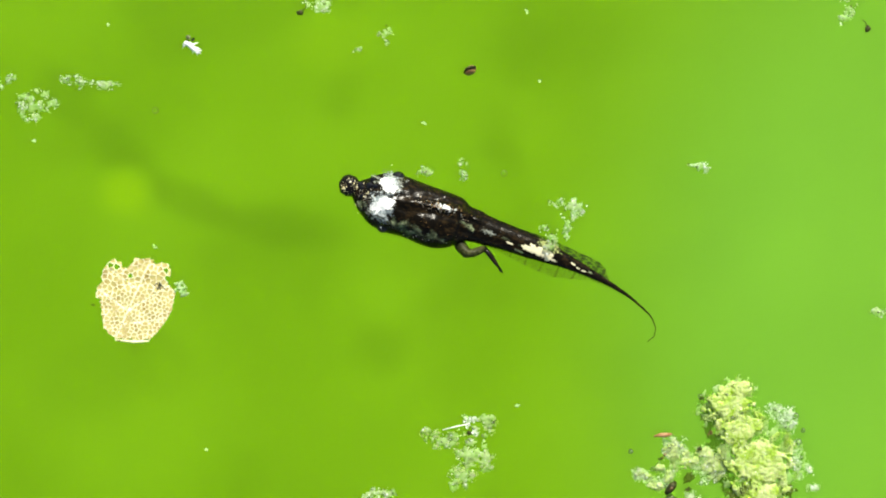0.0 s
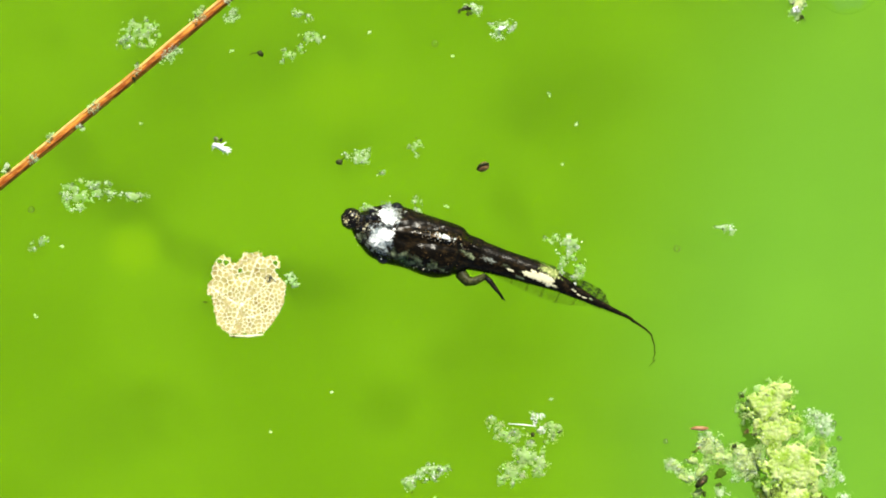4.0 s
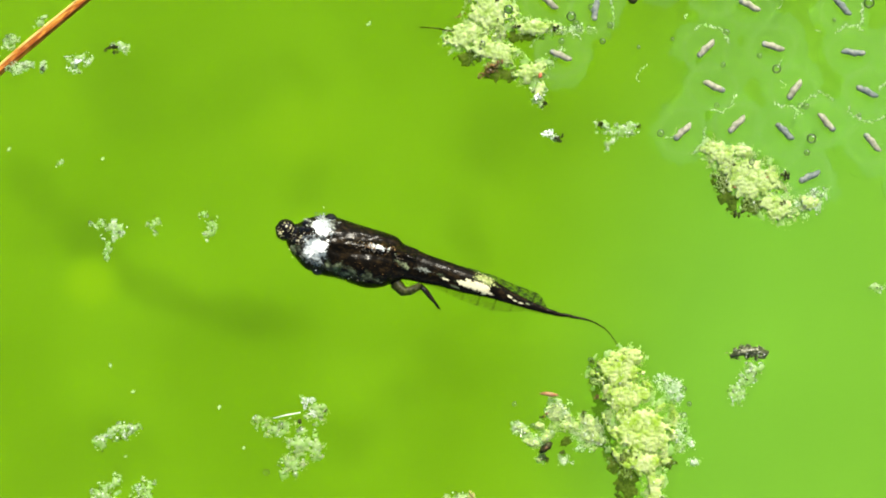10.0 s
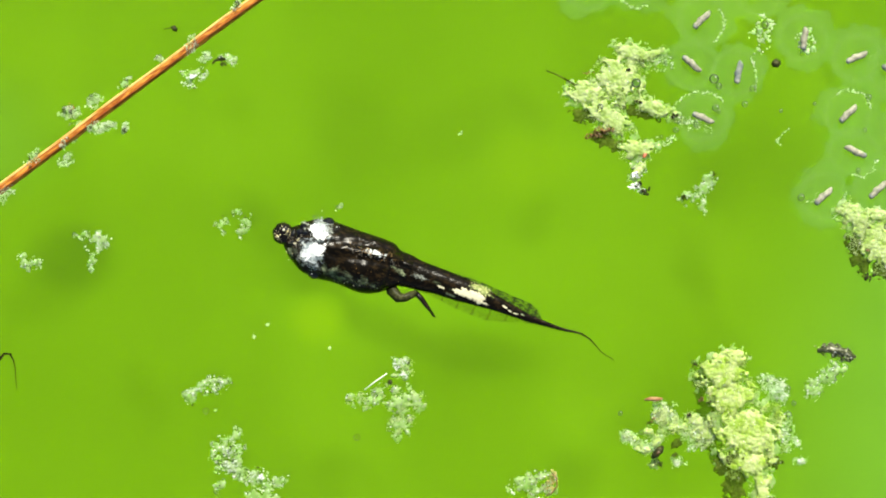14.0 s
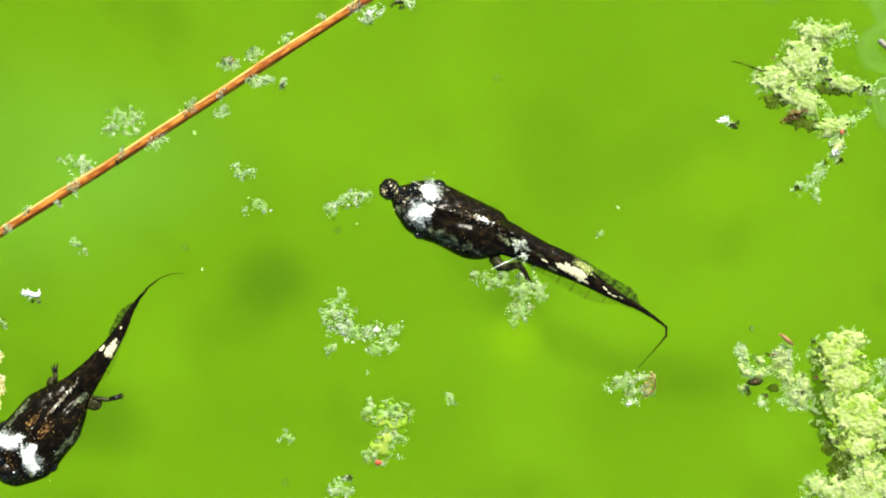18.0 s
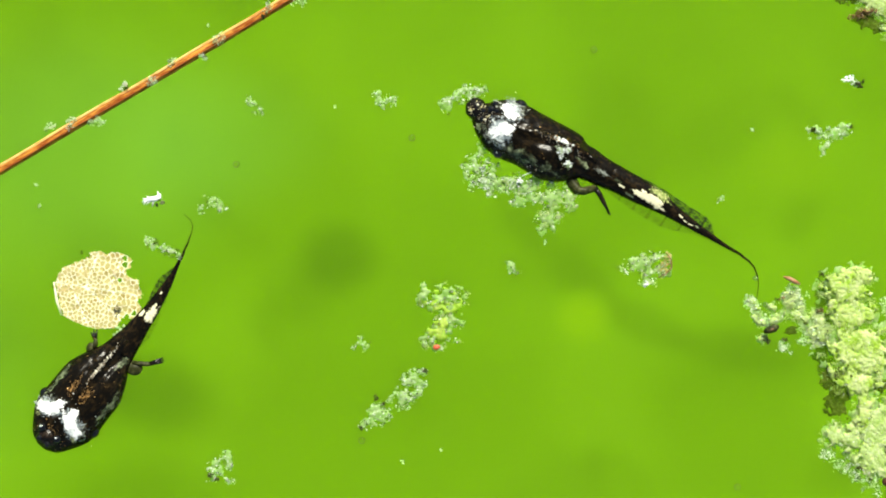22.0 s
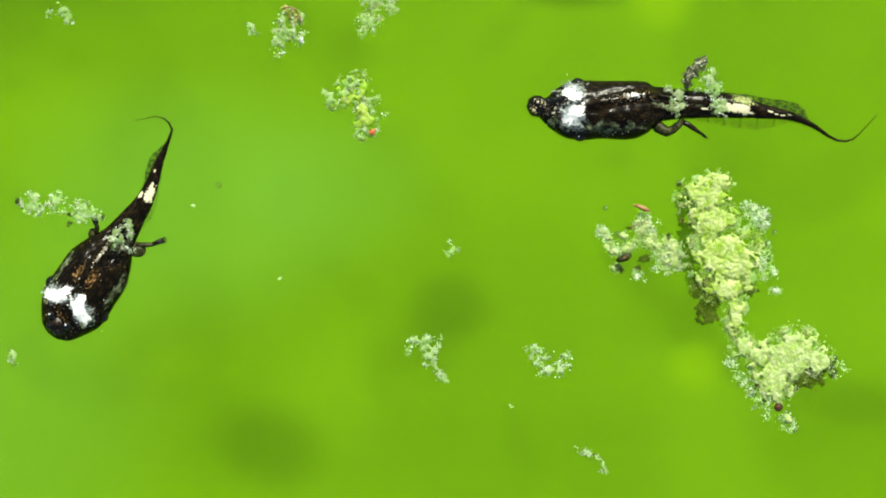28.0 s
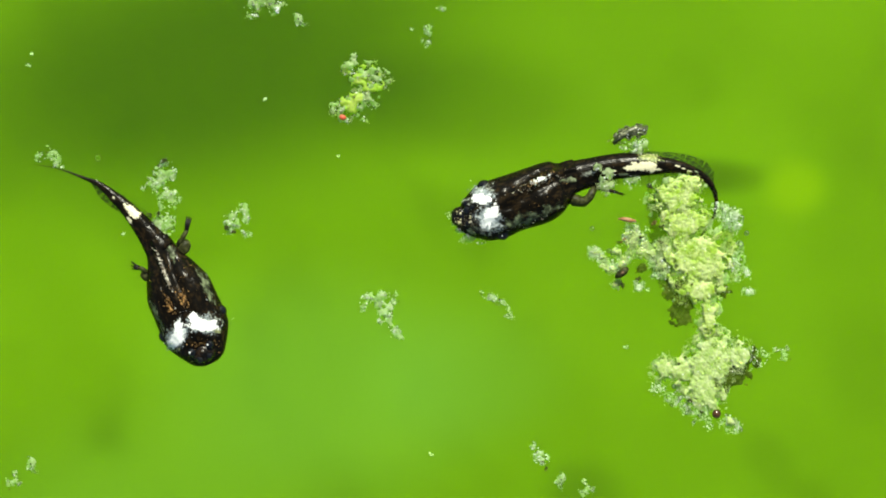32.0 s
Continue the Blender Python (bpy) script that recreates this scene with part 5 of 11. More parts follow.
flake_k = flake("string of pale glassy debris with dark knobs", [(16, 14, 24, 18, 20, 2), (30, 28, 14, 10, 0, 0.8), (0, -22, 18, 22, 0, 1.4), (-34, -58, 22, 18, 30, 1.6), (-56, -78, 14, 10, 0, 0.5)], 380, 241, MILKY, (1.4, 3.8), 24, 40)
crumbs(flake_k, 245, [(34, 34, 6, 5, 20), (-44, -28, 9, 4, -20), (-60, -86, 6, 4, 0), (-30, -36, 6, 4, 30)])
flake_v = flake("pale grainy algae flake with a thin tail", [(0, 0, 32, 18, 10, 2), (8, -22, 14, 16, 0, 0.9), (24, -46, 8, 30, 35, 0.9)], 330, 251, MILKY, (1.6, 4.0), 10, 16)
flake_y = flake("loose cluster of glassy white debris", [(-6, 8, 22, 18, 0, 1.4), (14, -12, 26, 14, 10, 1.6), (-26, 26, 10, 8, 0, 0.5), (34, 10, 10, 8, 0, 0.5)], 230, 261, MILKY, (1.4, 3.6), 18, 40)
flake_z = flake("short curved thread of glassy debris", [(-6, 6, 26, 6, -25, 1.6), (20, -18, 8, 10, 0, 0.5)], 90, 271, MILKY, (1.2, 3.0), 14, 14)
flake_zz = flake("small white debris flake with dark grains", [(0, 0, 16, 12, -40, 1.4), (-14, 20, 6, 8, 0, 0.3)], 80, 281, MILKY, (1.2, 3.2), 16, 20)
crumbs(flake_zz, 285, [(8, -20, 5, 4, 0)])
flake_n = flake("small pale flake of debris", [(0, 0, 20, 12, 10, 1.4), (-18, 14, 10, 6, 0, 0.3)], 90, 291, MILKY, (1.2, 3.2), 10, 12)
flake_u = flake("dark-speckled debris flake beside the leaf", [(-14, 8, 16, 10, -30, 1), (16, -6, 22, 9, -25, 1)], 110, 301, MILKY, (1.2, 3.0), 40, 14)
flake_p = flake("pale glassy debris tuft near a tadpole", [(0, 0, 26, 20, -20, 1.4), (-18, -14, 10, 8, 0, 0.4), (10, 20, 10, 16, 0, 0.4)], 180, 311, MILKY, (1.4, 3.6), 8, 20)
crumbs(flake_p, 313, [(-20, -6, 7, 5, 20), (-10, -13, 6, 4, 0)], GRIT, "black_grain")
flake_15 = flake("small pale debris flake", [(0, 0, 18, 12, 0, 1), (10, -16, 10, 8, 0, 0.5)], 90, 321, MILKY, (1.2, 3.2), 6, 10)

flake_back = flake("bluish-white glassy debris caught on the back of a tadpole", [(0, 0, 15, 9, 60, 2), (-8, 10, 9, 7, 0, 0.8), (6, -14, 6, 10, 0, 0.7)], 70, 331, MILKY, (1.2, 3.0), 3, 40, 4)
TUFTS = [flake("tiny tuft of pale translucent debris on the water", s, n, 400 + 7 * k, MILKY, (1.0, 2.8), d, g // 2, 6, "debris_tuft")
         for k, (s, n, d, g) in enumerate([([(0, 0, 14, 10, 0, 1)], 40, 3, 6), ([(0, 0, 20, 8, 20, 1), (14, 10, 8, 6, 0, 0.4)], 60, 6, 10), ([(0, 0, 10, 14, 0, 1), (-12, 8, 8, 5, 0, 0.4)], 48, 2, 4), ([(0, 0, 9, 7, 0, 1)], 22, 1, 3), ([(0, 0, 22, 12, -20, 1), (-20, -12, 8, 8, 0, 0.4)], 80, 12, 12)])]
flake_tail = flake("pale green algae scrap draped over the tail of a tadpole", [(4, -4, 13, 26, 12, 2), (-10, 26, 8, 10, 30, 0.6), (12, 14, 9, 12, 0, 0.5)], 190, 341, CREAMY, (1.4, 3.6), 4, 12, 9)
tuft = {k: TUFTS[k] if k < 5 else copy_thing(TUFTS[(k * 3 + 1) % 5], at(0, 0)) for k in range(43) if k not in (6, 7, 9, 20, 22, 26, 39, 41)}
tuft[39] = flake_tail
tuft[9] = flake("small soft tuft of pale glassy debris", [(0, 0, 12, 18, 20, 1.4), (-12, 10, 9, 8, 0, 0.5), (8, -20, 6, 8, 0, 0.4)], 110, 371, MILKY, (1.2, 3.2), 4, 12, 5, "debris_tuft")
tuft[6] = flake("short string of pale glassy debris on the water", [(-19, 17, 17, 8, -42, 1), (14, -14, 20, 8, -46, 1.2), (0, 0, 10, 6, -42, 0.4)], 110, 351, MILKY, (1.2, 3.2), 12, 16, 6, "debris_tuft")
tuft[7] = flake("thin spreading tuft of see-through pale algae", [(0, 0, 24, 34, 10, 2), (14, 18, 14, 16, 0, 0.8), (-6, -26, 12, 14, 0, 0.6)], 200, 361, MILKY, (1.2, 3.2), 10, 20, 5, "debris_tuft")


FLECKS = [root("debris_fleck", "tiny pale fleck on the water", "debris", "floating flecks") for _ in range(3)]
for k, f in enumerate(FLECKS):
    beads("bead", [(0, 0, 3), (3 + k, 2, 2)], (1.0, 2.2), f, 505 + k)
    grains("pale_grain", scatter([(0, 0, 3 + k, 2.2, 30 * k, 1)], 5 + 2 * k, 3, 500 + k, 0.4, 8), (0.7, 1.6), MILKY, f, 500 + k)
fleck = {k: FLECKS[k] if k < 3 else copy_thing(FLECKS[k % 3], at(0, 0)) for k in range(39) if k != 10}
one = root("air_bubble", "tiny clear air bubble floating on the water", "bubble", "floating bubbles")
shell = part("film", ball(0, 0, 2, 5.5, 0.9, 0, 3), BUBBLE, one)
shell.visible_shadow = False
# Refraction at the bubble's edge, modelled as a dark ring.
part("dark_rim", tube([(4.6 * math.cos(a), 4.6 * math.sin(a), 0.5) for a in np.linspace(0, 2 * math.pi, 15)], 1.3, 6), GRIT, one)
bubble = [one] + [copy_thing(one, at(0, 0)) for k in range(1, 13)]
two = root("dark_grain", "small dark brown grain floating on the water", "grain", "floating grains")
part("husk", ball(0, 0, 3, 4.8, 0.8, 0.26, 2, random.Random(8), 1.3), GRIT, two)
part("hair", tube([(4, 3, 4), (10, 9, 4), (12, 16, 3)], [0.9, 0.7, 0.4], 6), GRIT, two)
grain = {k: copy_thing(two, at(0, 0)) if k else two for k in (0, 1, 2, 4)}


# ---- drift and swimming ----
def motions():
    walk(clump_left, [(0, at(389, -328, 2)), (0.5, at(387, -295, -1)), (1, at(412, -290, -3)), (1.5, at(417, -259, -4)), (2, at(426, -246, -5)), (2.5, at(431, -203, -5)), (3, at(437, -189, -5)), (3.5, at(434, -181, -5)), (4, at(434, -173, -4)), (4.5, at(433, -165, -4)), (5, at(433, -157, -4)), (5.5, at(433, -149, -4)), (6, at(430, -141, -4)), (6.5, at(426, -133, -5)), (7, at(429, -108, -5)), (7.5, at(423, -98, -8)), (8, at(401, -81, -12)), (8.5, at(376, -64, -13)), (9, at(338, -45, -14)), (9.5, at(296, -37, -12)), (10, at(275, -28, -10)), (10.5, at(237, -15, -9)), (11, at(187, -1, -11)), (11.5, at(143, 10, -11)), (12, at(88, 10, -11)), (12.5, at(29, 28, -9)), (13, at(-11, 29, -6)), (13.5, at(-82, 51, -3)), (14, at(-117, 56, -2)), (14.5, at(-174, 63, -2)), (15, at(-205, 68, -1)), (15.5, at(-247, 72, -2)), (16, at(-277, 98, -10)), (16.5, at(-304, 126, -20)), (17, at(-331, 156, -30)), (17.5, at(-358, 185, -39)), (18, at(-387, 216, -43)), (18.5, at(-437, 226, -30)), (19, at(-473, 225, -18)), (19.5, at(-490, 221, -12)), (20, at(-506, 223, -9)), (20.5, at(-506, 229, -10)), (21, at(-529, 238, -16)), (21.5, at(-545, 243, -21)), (22, at(-552, 261, -29)), (22.5, at(-578, 274, -41)), (23, at(-596, 288, -42)), (23.5, at(-646, 314, -45)), (24, at(-683, 331, -42)), (24.5, at(-732, 350, -39)), (25, at(-781, 366, -35)), (25.5, at(-831, 382, -31)), (26, at(-881, 399, -26)), (26.5, at(-933, 420, -23)), (27, at(-1002, 471, -25)), (27.5, at(-1045, 487, -27)), (28, at(-1101, 520, -26)), (28.5, at(-1170, 576, -24)), (29, at(-1233, 644, -27)), (29.5, at(-1291, 708, -23)), (30, at(-1326, 750, -24)), (30.5, at(-1363, 821, -21)), (31, at(-1399, 862, -20)), (31.5, at(-1453, 930, -18)), (32, at(-1469, 980, -12))])
    walk(clump_main, [(0, at(558, -369, 2)), (0.5, at(554, -344, -1)), (1, at(578, -345, -3)), (1.5, at(581, -317, -4)), (2, at(590, -305, -5)), (2.5, at(594, -264, -5)), (3, at(600, -250, -5)), (3.5, at(598, -241, -5)), (4, at(598, -232, -4)), (4.5, at(598, -223, -4)), (5, at(598, -215, -4)), (5.5, at(597, -206, -4)), (6, at(595, -197, -4)), (6.5, at(589, -193, -5)), (7, at(592, -168, -5)), (7.5, at(586, -159, -5)), (8, at(564, -144, -6)), (8.5, at(538, -130, -7)), (9, at(498, -113, -8)), (9.5, at(459, -100, -6)), (10, at(439, -86, -4)), (10.5, at(402, -71, -3)), (11, at(350, -61, -5)), (11.5, at(307, -50, -5)), (12, at(251, -50, -5)), (12.5, at(193, -32, -5)), (13, at(154, -27, -4)), (13.5, at(84, -2, -3)), (14, at(49, 5, -2)), (14.5, at(-7, 11, -2)), (15, at(-38, 19, -1)), (15.5, at(-81, 21, -2)), (16, at(-120, 23, -3)), (16.5, at(-156, 34, -4)), (17, at(-192, 47, -5)), (17.5, at(-228, 59, -6)), (18, at(-257, 90, -8)), (18.5, at(-297, 119, -8)), (19, at(-314, 138, -8)), (19.5, at(-328, 127, -9)), (20, at(-339, 120, -9)), (20.5, at(-339, 126, -10)), (21, at(-380, 132, -11)), (21.5, at(-409, 131, -12)), (22, at(-429, 143, -13)), (22.5, at(-448, 147, -13)), (23, at(-458, 150, -13)), (23.5, at(-505, 174, -12)), (24, at(-541, 189, -12)), (24.5, at(-590, 207, -12)), (25, at(-631, 239, -12)), (25.5, at(-676, 269, -12)), (26, at(-723, 299, -12)), (26.5, at(-773, 332, -11)), (27, at(-842, 381, -11)), (27.5, at(-894, 404, -9)), (28, at(-952, 441, -7)), (28.5, at(-1022, 496, -6)), (29, at(-1086, 563, -6)), (29.5, at(-1153, 624, -6)), (30, at(-1192, 666, -6)), (30.5, at(-1229, 735, -6)), (31, at(-1263, 775, -6)), (31.5, at(-1325, 856, -6)), (32, at(-1343, 919, -6))])
    walk(clump_lower, [(0, at(702, -629, 40)), (0.5, at(706, -598, 40)), (1, at(732, -597, 40)), (1.5, at(736, -572, 40)), (2, at(743, -562, 40)), (2.5, at(747, -521, 40)), (3, at(753, -511, 40)), (3.5, at(750, -507, 40)), (4, at(745, -503, 39)), (4.5, at(739, -499, 39)), (5, at(734, -495, 39)), (5.5, at(728, -491, 39)), (6, at(719, -488, 39)), (6.5, at(705, -484, 39)), (7, at(699, -462, 39)), (7.5, at(677, -456, 38)), (8, at(637, -443, 38)), (8.5, at(591, -427, 38)), (9, at(536, -411, 38)), (9.5, at(471, -402, 38)), (10, at(435, -395, 38)), (10.5, at(382, -388, 38)), (11, at(319, -377, 38)), (11.5, at(270, -364, 38)), (12, at(206, -359, 38)), (12.5, at(142, -336, 38)), (13, at(114, -338, 38)), (13.5, at(43, -314, 38)), (14, at(21, -307, 38)), (14.5, at(-36, -298, 38)), (15, at(-47, -293, 38)), (15.5, at(-94, -289, 38)), (16, at(-128, -268, 39)), (16.5, at(-160, -240, 39)), (17, at(-191, -210, 39)), (17.5, at(-223, -179, 40)), (18, at(-262, -139, 40)), (18.5, at(-311, -127, 41)), (19, at(-322, -120, 41)), (19.5, at(-322, -125, 43)), (20, at(-319, -126, 44)), (20.5, at(-305, -117, 46)), (21, at(-374, -108, 47)), (21.5, at(-384, -108, 49)), (22, at(-387, -94, 51)), (22.5, at(-415, -79, 53)), (23, at(-431, -67, 56)), (23.5, at(-479, -43, 58)), (24, at(-518, -24, 60)), (24.5, at(-569, -5, 64)), (25, at(-592, 15, 69)), (25.5, at(-616, 34, 74)), (26, at(-642, 53, 79)), (26.5, at(-670, 78, 81)), (27, at(-686, 123, 80)), (27.5, at(-771, 134, 59)), (28, at(-862, 169, 32)), (28.5, at(-959, 222, 20)), (29, at(-1056, 289, 12)), (29.5, at(-1133, 349, 4)), (30, at(-1182, 394, 0)), (30.5, at(-1220, 466, 7)), (31, at(-1254, 507, 20)), (31.5, at(-1307, 577, 35)), (32, at(-1313, 638, 52))])
    walk(clump_upper, [(0, at(514, 582, -10)), (0.5, at(527, 603, -10)), (1, at(555, 589, -10)), (1.5, at(553, 599, -10)), (2, at(553, 598, -10)), (2.5, at(552, 634, -10)), (3, at(553, 635, -10)), (3.5, at(544, 630, -10)), (4, at(529, 627, -10)), (4.5, at(513, 624, -10)), (5, at(496, 621, -10)), (5.5, at(479, 619, -10)), (6, at(456, 614, -10)), (6.5, at(430, 612, -10)), (7, at(416, 609, -9)), (7.5, at(398, 595, -11)), (8, at(369, 583, -10)), (8.5, at(327, 576, -7)), (9, at(279, 568, -7)), (9.5, at(217, 559, -2)), (10, at(168, 541, 2)), (10.5, at(99, 519, 2)), (11, at(27, 500, 1)), (11.5, at(-29, 491, -1)), (12, at(-80, 485, -5)), (12.5, at(-126, 498, -11)), (13, at(-152, 499, -16)), (13.5, at(-200, 518, -17)), (14, at(-217, 521, -17)), (14.5, at(-253, 522, -18)), (15, at(-268, 523, -19)), (15.5, at(-290, 515, -20)), (16, at(-297, 522, -17)), (16.5, at(-303, 533, -14)), (17, at(-313, 548, -11)), (17.5, at(-330, 566, -9)), (18, at(-377, 606, -9)), (18.5, at(-409, 643, -13)), (19, at(-400, 671, -15)), (19.5, at(-383, 691, -16)), (20, at(-364, 709, -17)), (20.5, at(-346, 722, -17)), (21, at(-402, 731, -18)), (21.5, at(-434, 729, -18)), (22, at(-432, 727, -18)), (22.5, at(-452, 737, -18)), (23, at(-463, 745, -18)), (23.5, at(-525, 775, -18)), (24, at(-579, 803, -18)), (24.5, at(-648, 832, -18)), (25, at(-708, 871, -18)), (25.5, at(-769, 956, -18)), (26, at(-832, 1043, -18)), (26.5, at(-901, 1134, -18)), (27, at(-1008, 1246, -18)), (27.5, at(-1076, 1327, -18)), (32, at(-1564, 2246, -18))])
    walk(clump_side, [(0, at(1127, 267, 3)), (6, at(1097, 332, 3)), (6.5, at(1074, 333, 3)), (7, at(1059, 345, 3)), (7.5, at(1020, 345, 3)), (8, at(957, 354, 3)), (8.5, at(884, 367, 3)), (9, at(810, 378, 3)), (9.5, at(739, 369, 3)), (10, at(690, 358, 3)), (10.5, at(629, 343, 3)), (11, at(569, 325, 3)), (11.5, at(527, 319, 2)), (12, at(488, 310, -0)), (12.5, at(449, 319, -1)), (13, at(430, 316, -1)), (13.5, at(372, 332, -1)), (14, at(350, 333, -1)), (14.5, at(304, 330, -1)), (15, at(299, 329, -1)), (15.5, at(245, 327, -1)), (16, at(210, 338, -1)), (16.5, at(179, 360, -1)), (17, at(149, 385, -1)), (17.5, at(116, 410, -1)), (18, at(66, 450, -1)), (18.5, at(19, 475, -1)), (19, at(-1, 488, -1)), (19.5, at(-3, 493, -1)), (20, at(-0, 498, -1)), (20.5, at(14, 503, -1)), (21, at(-17, 507, -1)), (21.5, at(-23, 506, -1)), (22, at(-15, 518, -1)), (24.5, at(-229, 636, -1)), (25, at(-279, 674, -1)), (25.5, at(-334, 758, -1)), (26, at(-393, 844, -1)), (26.5, at(-456, 934, -1)), (27, at(-562, 1049, -1)), (27.5, at(-633, 1130, -1)), (28, at(-714, 1212, -1)), (28.5, at(-814, 1309, -1)), (32, at(-1147, 2023, -1))])
    walk(eggs, [(0, at(678, 577, -3)), (0.5, at(691, 599, -3)), (1, at(720, 587, -3)), (1.5, at(718, 597, -3)), (2, at(718, 597, -3)), (2.5, at(718, 633, -3)), (3, at(720, 635, -3)), (3.5, at(711, 630, -3)), (4, at(697, 627, -3)), (4.5, at(681, 625, -3)), (5, at(665, 622, -3)), (5.5, at(649, 620, -3)), (6, at(628, 616, -3)), (6.5, at(602, 615, -3)), (7, at(595, 615, -3)), (7.5, at(576, 604, -3)), (8, at(536, 600, -3)), (8.5, at(482, 600, -2)), (9, at(419, 595, -3)), (9.5, at(347, 586, -3)), (10, at(296, 570, -2)), (10.5, at(234, 548, -0)), (11, at(174, 532, -0)), (11.5, at(132, 528, 0)), (12, at(96, 523, 0)), (12.5, at(57, 535, -1)), (13, at(32, 536, -1)), (13.5, at(-14, 550, -2)), (14, at(-29, 552, -3)), (14.5, at(-62, 548, -3)), (15, at(-75, 547, -3)), (15.5, at(-103, 539, -3)), (16, at(-112, 549, -3)), (16.5, at(-118, 563, -3)), (17, at(-123, 578, -3)), (17.5, at(-140, 596, -3)), (18, at(-187, 636, -3)), (18.5, at(-219, 673, -3)), (19, at(-210, 701, -3)), (19.5, at(-193, 721, -3)), (20, at(-174, 739, -3)), (20.5, at(-156, 752, -3)), (21, at(-212, 761, -3)), (21.5, at(-244, 759, -3)), (22, at(-242, 757, -3)), (22.5, at(-262, 767, -3)), (23, at(-273, 775, -3)), (23.5, at(-335, 805, -3)), (24, at(-389, 833, -3)), (24.5, at(-458, 862, -3)), (25, at(-518, 901, -3)), (25.5, at(-579, 986, -3)), (26, at(-642, 1073, -3)), (26.5, at(-711, 1164, -3)), (27, at(-818, 1276, -3)), (27.5, at(-886, 1357, -3)), (28, at(-963, 1440, -3)), (28.5, at(-1057, 1540, -3)), (29, at(-1145, 1654, -3)), (29.5, at(-1223, 1761, -3)), (30, at(-1271, 1850, -3)), (30.5, at(-1309, 1966, -3)), (31, at(-1342, 2061, -3)), (31.5, at(-1382, 2176, -3)), (32, at(-1374, 2276, -3))])
    walk(leaf, [(0, at(-545, -91, -4)), (0.5, at(-513, -58, -3)), (1, at(-465, -56, -3)), (1.5, at(-445, -29, -2)), (2, at(-422, -16, -1)), (2.5, at(-405, 25, -1)), (3, at(-388, 38, 0)), (3.5, at(-374, 49, 0)), (4, at(-367, 62, 0)), (4.5, at(-360, 75, 0)), (5, at(-354, 87, 1)), (5.5, at(-349, 98, 3)), (6, at(-352, 99, 17)), (6.5, at(-408, 80, 75)), (7, at(-458, 77, 130)), (7.5, at(-507, 67, 165)), (8, at(-584, 65, 178)), (8.5, at(-668, 60, 190)), (9, at(-755, 47, 200)), (9.5, at(-819, 32, 205)), (10, at(-817, 19, 209)), (10.5, at(-863, 18, 213)), (11, at(-983, 13, 217)), (14.5, at(-1577, 135, 244)), (15, at(-1598, 148, 247)), (15.5, at(-1684, 157, 251)), (16, at(-1723, 156, 254)), (16.5, at(-1756, 153, 258)), (17, at(-1786, 151, 261)), (17.5, at(-1815, 148, 264)), (18, at(-1843, 149, 267)), (18.5, at(-1881, 144, 269)), (19, at(-1870, 131, 271)), (19.5, at(-1858, 142, 273)), (20, at(-1831, 164, 275)), (20.5, at(-1794, 180, 276)), (21, at(-1807, 191, 278)), (21.5, at(-1804, 220, 280)), (22, at(-1780, 242, 281)), (22.5, at(-1821, 276, 282)), (23, at(-1846, 284, 283)), (23.5, at(-1933, 316, 284)), (24, at(-2035, 332, 286)), (24.5, at(-2163, 335, 290)), (25, at(-2277, 347, 293)), (25.5, at(-2389, 361, 296)), (26, at(-2501, 375, 298)), (32, at(-3068, 1035, 304))])
